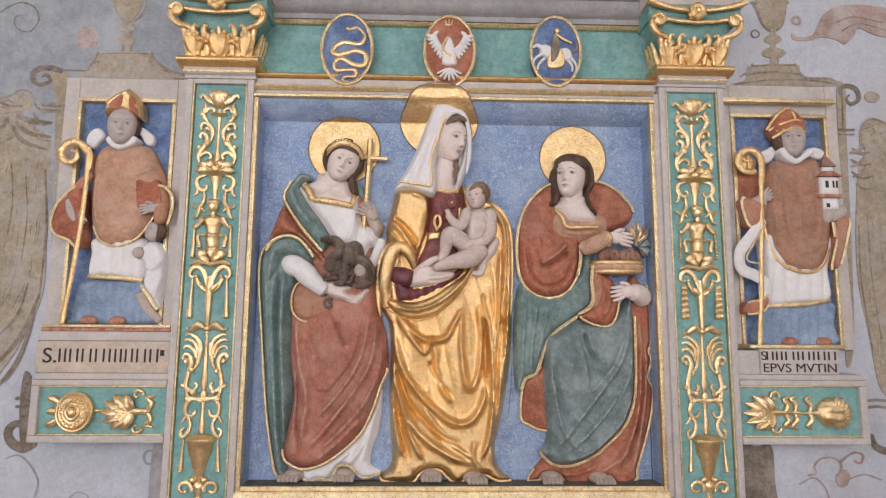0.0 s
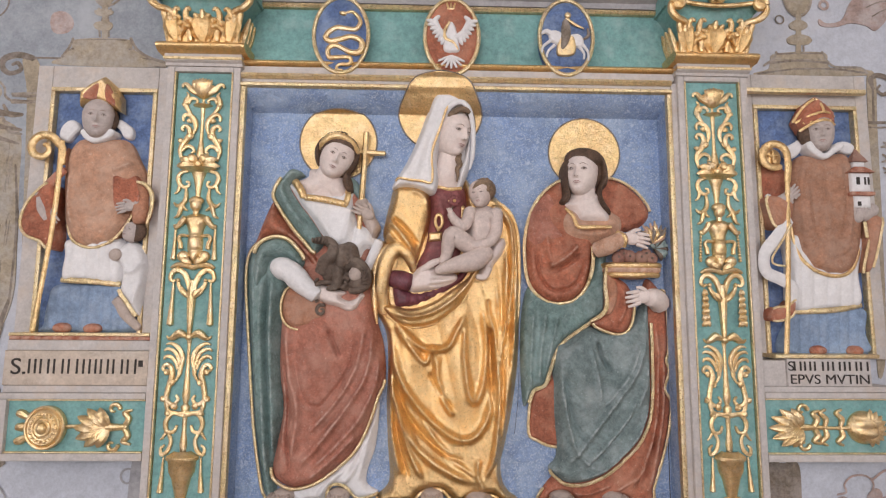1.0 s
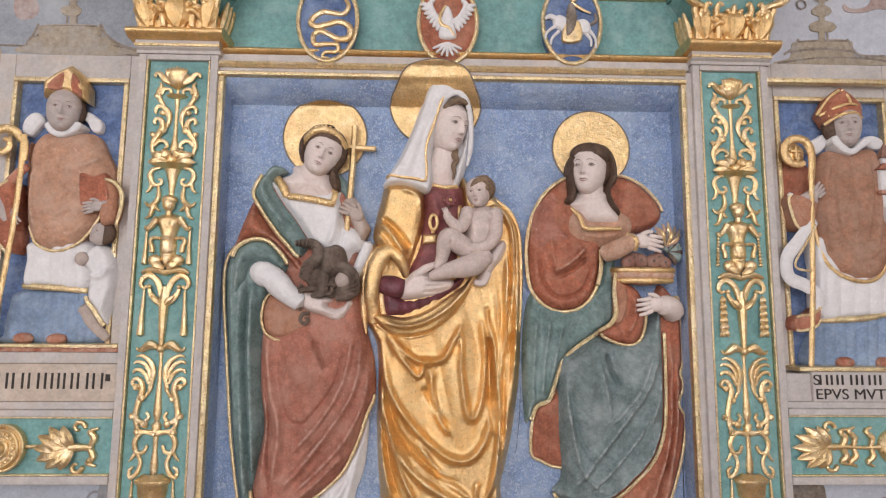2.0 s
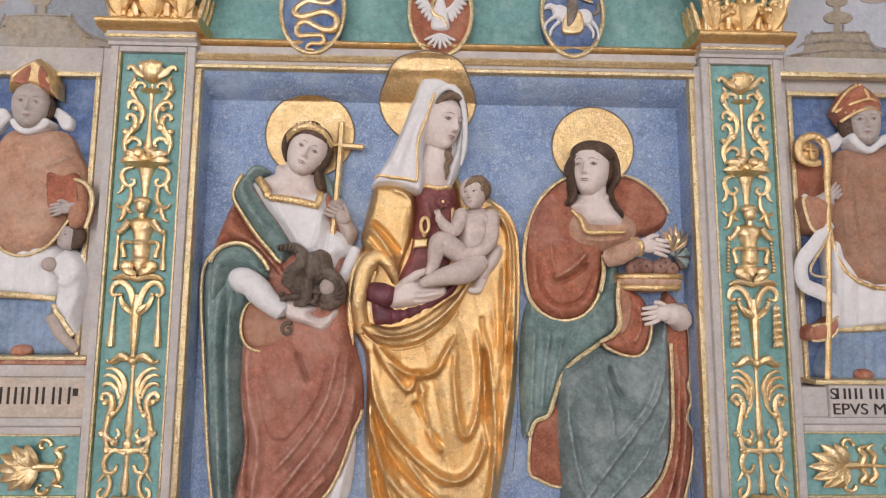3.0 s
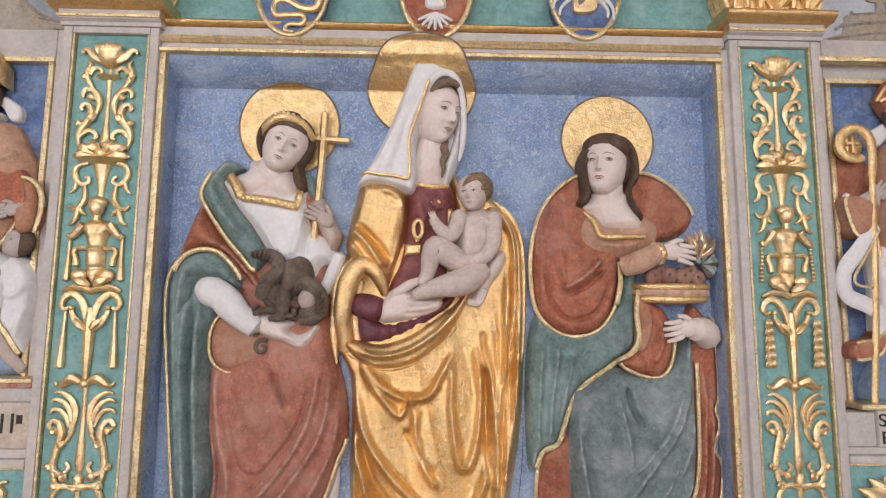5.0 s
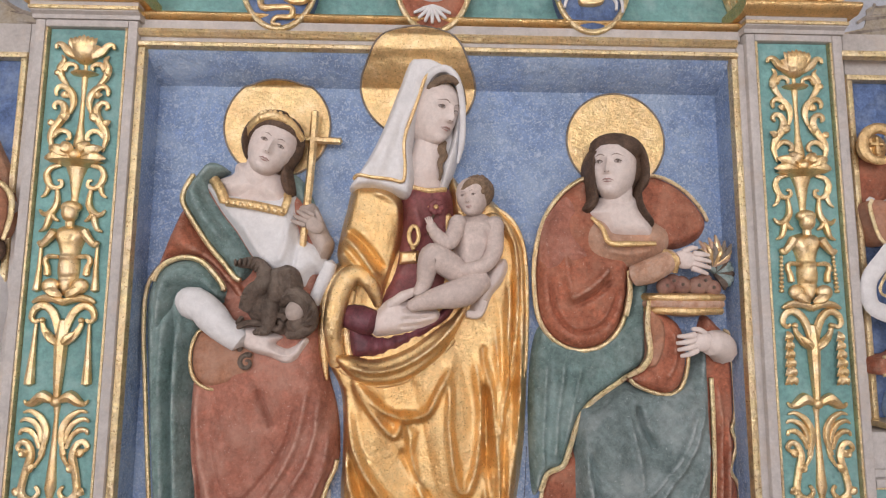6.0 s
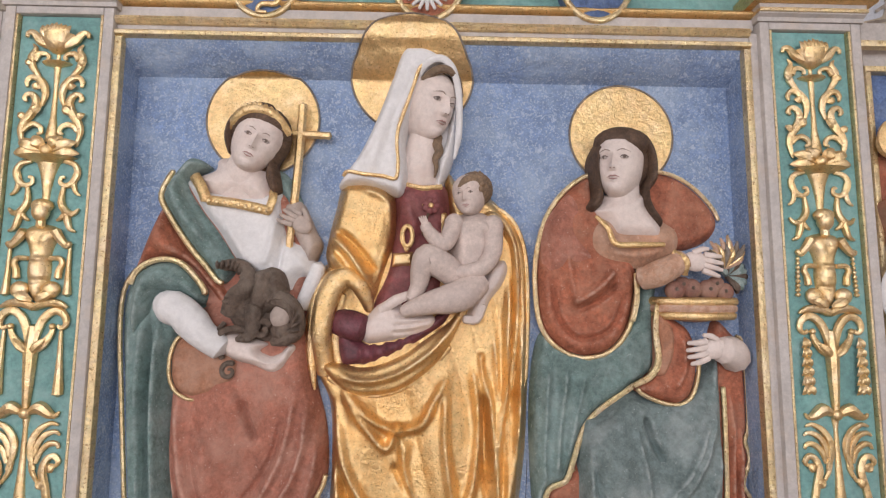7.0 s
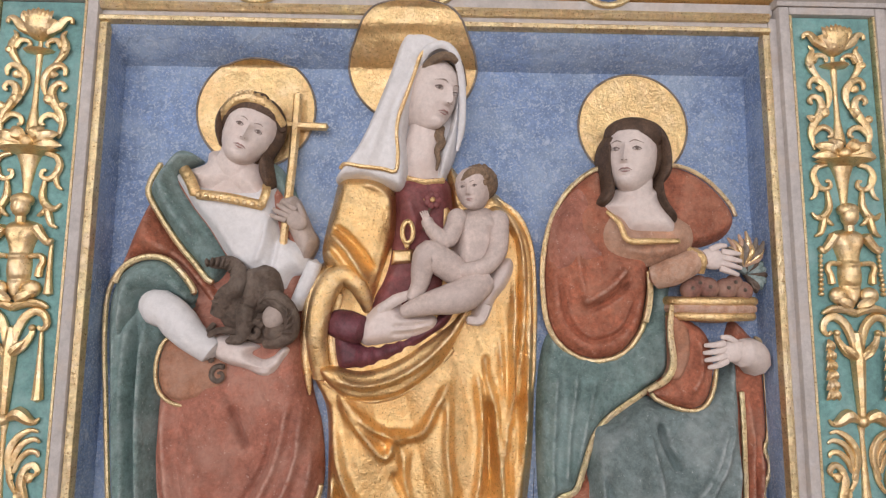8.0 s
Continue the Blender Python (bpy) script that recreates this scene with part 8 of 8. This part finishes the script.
painting("painted_beast", "faded beige painted winged beast with drapery", [
    ([(-2.006, 2.548), (-1.936, 2.559), (-1.891, 2.593), (-1.848, 2.591), (-1.821, 2.556), (-1.841, 2.515), (-1.881, 2.492), (-1.805, 2.443), (-1.733, 2.381), (-1.720, 2.184), (-1.707, 1.943), (-1.704, 1.730), (-1.766, 1.545), (-1.843, 1.408), (-1.925, 1.341), (-2.022, 2.253)], BEIGE)],
    [([(-1.881, 2.492), (-1.819, 2.468), (-1.731, 2.462)], [0.010, 0.014, 0.006], UMBER), ([(-1.884, 2.467), (-1.827, 2.417), (-1.730, 2.399)], [0.010, 0.012, 0.005], UMBER), ([(-1.896, 2.449), (-1.847, 2.380), (-1.736, 2.342)], [0.010, 0.012, 0.005], UMBER), ([(-1.916, 2.479), (-1.942, 2.433), (-1.992, 2.412)], [0.010, 0.012, 0.005], UMBER),
     ([(-1.958, 2.549), (-1.909, 2.534), (-1.862, 2.535)], 0.006, UMBER), ([(-1.741, 2.257), (-1.714, 2.014), (-1.715, 1.730)], 0.005, UMBER), ([(-1.715, 1.730), (-1.768, 1.568), (-1.868, 1.431)], [0.006, 0.014, 0.006], UMBER), ([(-1.729, 1.637), (-1.780, 1.454), (-1.878, 1.319)], [0.004, 0.010, 0.004], UMBER), ([(-1.765, 1.776), (-1.798, 1.637), (-1.879, 1.544)], [0.004, 0.009, 0.004], UMBER), ([(-1.884, 2.280), (-1.862, 2.109), (-1.874, 1.941)], 0.004, UMBER), ([(-1.823, 2.256), (-1.797, 2.061), (-1.802, 1.870)], 0.004, UMBER)])
painting("painted_foot_scroll", "faded grey-brown painted scroll below the bay", [([(-1.748, 1.409), (-1.717, 1.391), (-1.717, 1.319), (-1.705, 1.142), (-1.734, 1.120), (-1.753, 1.274)], UMBER)],
         [([(-1.677, 1.131), (-1.724, 1.111), (-1.775, 1.138), (-1.789, 1.181), (-1.760, 1.208), (-1.727, 1.190), (-1.729, 1.164)], [0.012, 0.018, 0.018, 0.016, 0.014, 0.010, 0.008], UMBER), ([(-1.770, 1.306), (-1.732, 1.310), (-1.694, 1.308)], 0.007, UMBER), ([(-1.767, 1.274), (-1.729, 1.277), (-1.691, 1.275)], 0.006, UMBER)])
painting("painted_rings", "faint beige rings on the plaster", [([(-1.653, 2.890), (-1.610, 2.902), (-1.573, 2.876), (-1.565, 2.835), (-1.592, 2.808), (-1.636, 2.807), (-1.658, 2.843)], ROSE)],
         [(arc(-1.220, 1.077, 0.026, 0, 360, 16), 0.004, GREY), ([(-2.011, 2.953), (-1.955, 2.994), (-1.907, 3.009), (-1.852, 2.986), (-1.831, 2.928), (-1.865, 2.875), (-1.920, 2.890), (-1.934, 2.937), (-1.902, 2.953)], 0.0035, UMBER), ([(-1.529, 0.915), (-1.498, 0.942), (-1.460, 0.934), (-1.440, 0.904)], 0.003, GREY), ([(-1.787, 1.072), (-1.744, 1.085), (-1.701, 1.059), (-1.655, 0.990), (-1.662, 0.925)], 0.003, GREY)])
# Grey strip stands in for corner shade under the west panel.
painting("painted_corner_shade", "grey strip beside the pilaster, corner shade put into colour", [([(-1.208, 1.134), (-1.163, 1.134), (-1.166, 0.882), (-1.213, 0.882)], GREY)])
painting("painted_cup", "faded beige painted cup on a stepped base", [
    ([(1.252, 2.687), (1.305, 2.714), (1.318, 2.747), (1.341, 2.784), (1.544, 2.794), (1.562, 2.751), (1.580, 2.720), (1.700, 2.727), (1.729, 2.696)], BEIGE), ([(1.388, 3.123), (1.525, 3.127), (1.508, 3.027), (1.478, 2.971), (1.425, 2.965), (1.396, 3.008)], BEIGE), ([(1.412, 2.921), (1.449, 2.938), (1.485, 2.922), (1.483, 2.901), (1.446, 2.889), (1.410, 2.899)], BEIGE), ([(1.397, 2.856), (1.445, 2.873), (1.496, 2.858), (1.489, 2.830), (1.442, 2.824), (1.401, 2.829)], BEIGE)],
    [([(1.452, 2.971), (1.446, 2.884), (1.439, 2.786)], 0.012, BEIGE), ([(1.312, 2.741), (1.442, 2.754), (1.566, 2.746)], 0.006, UMBER), ([(1.258, 2.692), (1.414, 2.716), (1.583, 2.720), (1.719, 2.706)], 0.005, UMBER), ([(1.341, 2.782), (1.439, 2.786), (1.543, 2.789)], 0.004, UMBER)])
painting("painted_wing", "faded rose painted wing on the plaster", [([(1.539, 2.945), (1.571, 2.924), (1.638, 2.942), (1.684, 3.025), (1.754, 3.077), (1.862, 3.090), (1.993, 3.077), (2.125, 3.063), (2.112, 2.925), (1.980, 2.933), (1.915, 2.948), (1.852, 2.974), (1.822, 2.930), (1.779, 2.896), (1.742, 2.917), (1.677, 2.927), (1.610, 2.909), (1.544, 2.913)], ROSE)],
         [([(1.748, 2.999), (1.830, 3.029), (1.960, 3.004)], 0.004, UMBER), ([(1.771, 2.959), (1.854, 2.996), (1.983, 2.964)], 0.004, UMBER), (arc(1.564, 3.006, 0.018, 0, 360, 14), 0.006, ROSE), (arc(1.368, 2.936, 0.018, 0, 360, 14), 0.003, UMBER)])
painting("painted_scroll_post", "faded grey-beige painted post with a volute", [([(1.729, 2.696), (1.765, 2.686), (1.754, 2.490), (1.738, 2.055), (1.712, 1.566), (1.669, 1.471), (1.698, 2.005), (1.715, 2.464)], BEIGE)],
         [([(1.750, 2.635), (1.738, 2.675), (1.771, 2.697), (1.814, 2.682), (1.823, 2.639), (1.790, 2.612), (1.765, 2.633), (1.780, 2.654)], [0.008, 0.010, 0.011, 0.011, 0.010, 0.008, 0.006, 0.005], UMBER), ([(1.702, 2.490), (1.746, 2.490), (1.790, 2.491)], 0.006, UMBER), ([(1.705, 2.469), (1.744, 2.469), (1.788, 2.470)], 0.004, UMBER), ([(1.748, 2.675), (1.738, 2.490)], 0.006, UMBER), ([(1.746, 1.308), (1.787, 1.312), (1.831, 1.308)], 0.006, UMBER), ([(1.743, 1.280), (1.785, 1.285), (1.828, 1.280)], 0.006, UMBER), ([(1.751, 1.169), (1.766, 1.124), (1.824, 1.101), (1.886, 1.124)], [0.010, 0.014, 0.016, 0.012], UMBER)])
painting("painted_lion_post", "faded beige painted animal-headed post", [([(1.838, 2.513), (1.879, 2.540), (1.943, 2.530), (2.018, 2.495), (2.052, 2.313), (1.988, 1.664), (1.906, 1.331), (1.811, 1.354), (1.781, 1.567), (1.752, 1.808), (1.761, 2.055), (1.795, 2.310), (1.832, 2.388), (1.817, 2.450)], BEIGE), (arc(1.886, 2.646, 0.036, 0, 340, 14, 0.026), BEIGE)],
         [([(1.772, 2.407), (1.814, 2.382), (1.853, 2.388)], [0.004, 0.008, 0.004], UMBER), ([(1.763, 2.355), (1.807, 2.330), (1.854, 2.336)], [0.004, 0.008, 0.004], UMBER), ([(1.763, 2.299), (1.807, 2.269), (1.856, 2.280)], [0.004, 0.008, 0.004], UMBER), ([(1.777, 2.245), (1.813, 2.220), (1.864, 2.229)], [0.004, 0.008, 0.004], UMBER), ([(1.837, 2.497), (1.863, 2.503), (1.882, 2.487), (1.860, 2.466)], 0.004, UMBER), ([(1.815, 2.106), (1.811, 1.857), (1.830, 1.567)], 0.004, UMBER), ([(1.773, 2.056), (1.764, 1.808), (1.789, 1.519)], 0.004, UMBER)])
# Shade of the recess below the east panel, painted as a brown-grey strip.
painting("painted_recess_shade", "brown-grey strip below the panel, recess shade put into colour", [([(1.196, 1.119), (1.263, 1.121), (1.325, 1.121), (1.330, 0.988), (1.327, 0.866), (1.200, 0.866)], UMBER)])
painting("painted_tendril", "faint rose painted tendrils on the plaster", [([(1.587, 0.999), (1.626, 1.029), (1.648, 1.006), (1.632, 0.966), (1.599, 0.961)], ROSE)],
         [([(1.469, 1.006), (1.505, 1.015), (1.500, 1.044), (1.534, 1.074), (1.589, 1.074), (1.615, 1.044), (1.597, 0.999)], 0.004, ROSE), ([(1.611, 1.060), (1.667, 1.096), (1.710, 1.087), (1.697, 1.056), (1.669, 1.065)], 0.0045, ROSE), ([(1.431, 0.970), (1.492, 0.997), (1.537, 0.961), (1.556, 0.899)], 0.003, ROSE), ([(1.634, 0.988), (1.708, 1.010), (1.778, 0.988)], 0.003, ROSE)])
painting("painted_outlines", "umber brush outlines of a beast's beaked head and mane", [], [([(-1.858, 2.502), (-1.902, 2.459), (-1.946, 2.424)], [0.006, 0.010, 0.004], SEPIA), ([(-1.855, 2.468), (-1.888, 2.400), (-1.941, 2.370)], [0.006, 0.010, 0.004], SEPIA), ([(-1.811, 2.503), (-1.783, 2.461), (-1.733, 2.458)], [0.005, 0.010, 0.003], SEPIA), ([(-1.810, 2.452), (-1.776, 2.394), (-1.728, 2.382)], [0.005, 0.010, 0.003], SEPIA), ([(-1.959, 2.547), (-1.928, 2.560), (-1.899, 2.545), (-1.925, 2.528), (-1.957, 2.532)], 0.0045, SEPIA), ([(-1.878, 2.578), (-1.863, 2.589), (-1.846, 2.577), (-1.860, 2.563), (-1.878, 2.578)], 0.0035, SEPIA), ([(-1.961, 2.568), (-1.914, 2.582), (-1.885, 2.605), (-1.844, 2.603), (-1.813, 2.571), (-1.806, 2.537), (-1.771, 2.512)], 0.005, SEPIA), ([(-1.954, 2.500), (-1.907, 2.505), (-1.868, 2.514)], 0.005, SEPIA), ([(-1.783, 2.547), (-1.679, 2.552)], 0.005, SEPIA), ([(-1.779, 2.512), (-1.675, 2.515)], 0.006, SEPIA)])
painting("painted_outlines", "umber brush outlines of a lion-like head and mane", [], [([(1.813, 2.413), (1.819, 2.483), (1.850, 2.536), (1.893, 2.541), (1.938, 2.520)], 0.006, SEPIA), ([(1.850, 2.492), (1.860, 2.512), (1.877, 2.509), (1.871, 2.488), (1.854, 2.489)], 0.004, SEPIA), ([(1.905, 2.476), (1.935, 2.485)], 0.006, SEPIA), ([(1.830, 2.414), (1.794, 2.392), (1.759, 2.385)], [0.005, 0.009, 0.003], SEPIA), ([(1.827, 2.370), (1.798, 2.336), (1.758, 2.322)], [0.005, 0.009, 0.003], SEPIA), ([(1.827, 2.327), (1.802, 2.289), (1.763, 2.275)], [0.005, 0.009, 0.003], SEPIA), ([(1.895, 2.415), (1.910, 2.389), (1.925, 2.381)], [0.005, 0.009, 0.003], SEPIA), ([(1.888, 2.371), (1.901, 2.346), (1.921, 2.333)], [0.005, 0.009, 0.003], SEPIA)])
painting("painted_outlines", "umber brush outlines of a goblet on steps", [], [([(-1.510, 3.032), (-1.498, 2.979), (-1.465, 2.935), (-1.432, 2.929), (-1.393, 2.954), (-1.373, 2.999), (-1.373, 3.035)], 0.005, SEPIA), ([(-1.472, 2.917), (-1.450, 2.900), (-1.452, 2.864), (-1.463, 2.851)], 0.004, SEPIA), ([(-1.419, 2.918), (-1.430, 2.900), (-1.427, 2.865), (-1.418, 2.852)], 0.004, SEPIA), ([(-1.462, 2.842), (-1.456, 2.794)], 0.004, SEPIA), ([(-1.424, 2.843), (-1.420, 2.795)], 0.004, SEPIA), ([(-1.599, 2.708), (-1.574, 2.748), (-1.561, 2.787)], 0.005, SEPIA), ([(-1.332, 2.792), (-1.304, 2.745), (-1.252, 2.711), (-1.185, 2.690)], 0.006, SEPIA), ([(-1.555, 2.766), (-1.330, 2.772)], 0.003, SEPIA), ([(-1.581, 2.735), (-1.312, 2.744)], 0.004, SEPIA)])
painting("painted_outlines", "umber brush outlines of a cup on steps", [], [([(1.368, 3.078), (1.384, 3.046), (1.406, 2.983), (1.443, 2.952), (1.483, 2.967), (1.508, 3.013), (1.517, 3.077)], 0.005, SEPIA), ([(1.355, 3.087), (1.447, 3.077), (1.531, 3.091)], 0.006, SEPIA), ([(1.410, 2.910), (1.446, 2.929), (1.484, 2.914), (1.448, 2.891), (1.410, 2.909)], 0.004, SEPIA), ([(1.399, 2.847), (1.446, 2.868), (1.500, 2.846), (1.448, 2.826), (1.399, 2.845)], 0.004, SEPIA), ([(1.286, 2.729), (1.331, 2.761), (1.346, 2.792)], 0.005, SEPIA), ([(1.541, 2.796), (1.560, 2.756), (1.597, 2.730), (1.701, 2.728), (1.729, 2.702)], 0.005, SEPIA), ([(1.327, 2.756), (1.560, 2.763)], 0.003, SEPIA), ([(1.434, 2.821), (1.430, 2.789)], 0.004, SEPIA), ([(1.463, 2.821), (1.463, 2.790)], 0.004, SEPIA)])


def hatching(x0, x1, z0, z1, n, slant, seed):
    """Short dry brush strokes down a painted body."""
    rnd = random.Random(seed)
    f = Form()
    for _ in range(n):
        x, z, l = rnd.uniform(x0, x1), rnd.uniform(z0, z1), rnd.uniform(0.04, 0.11)
        f.strand([(x, z), (x + slant * l * 0.5 + rnd.uniform(-0.006, 0.006), z - l * 0.5), (x + slant * l, z - l)], 2.4545, [0.001, rnd.uniform(0.0018, 0.0034), 0.001], SEPIA, 5, 3, 0.15)
    f.make("brush_hatching", None, "thin umber brush strokes on the painted body", "wall painting", kind="stuff")


hatching(-2.02, -1.74, 1.75, 2.36, 60, -0.05, 3)
hatching(-1.98, -1.76, 1.45, 1.80, 36, -0.45, 4)
hatching(1.78, 2.02, 1.55, 2.30, 55, 0.08, 5)
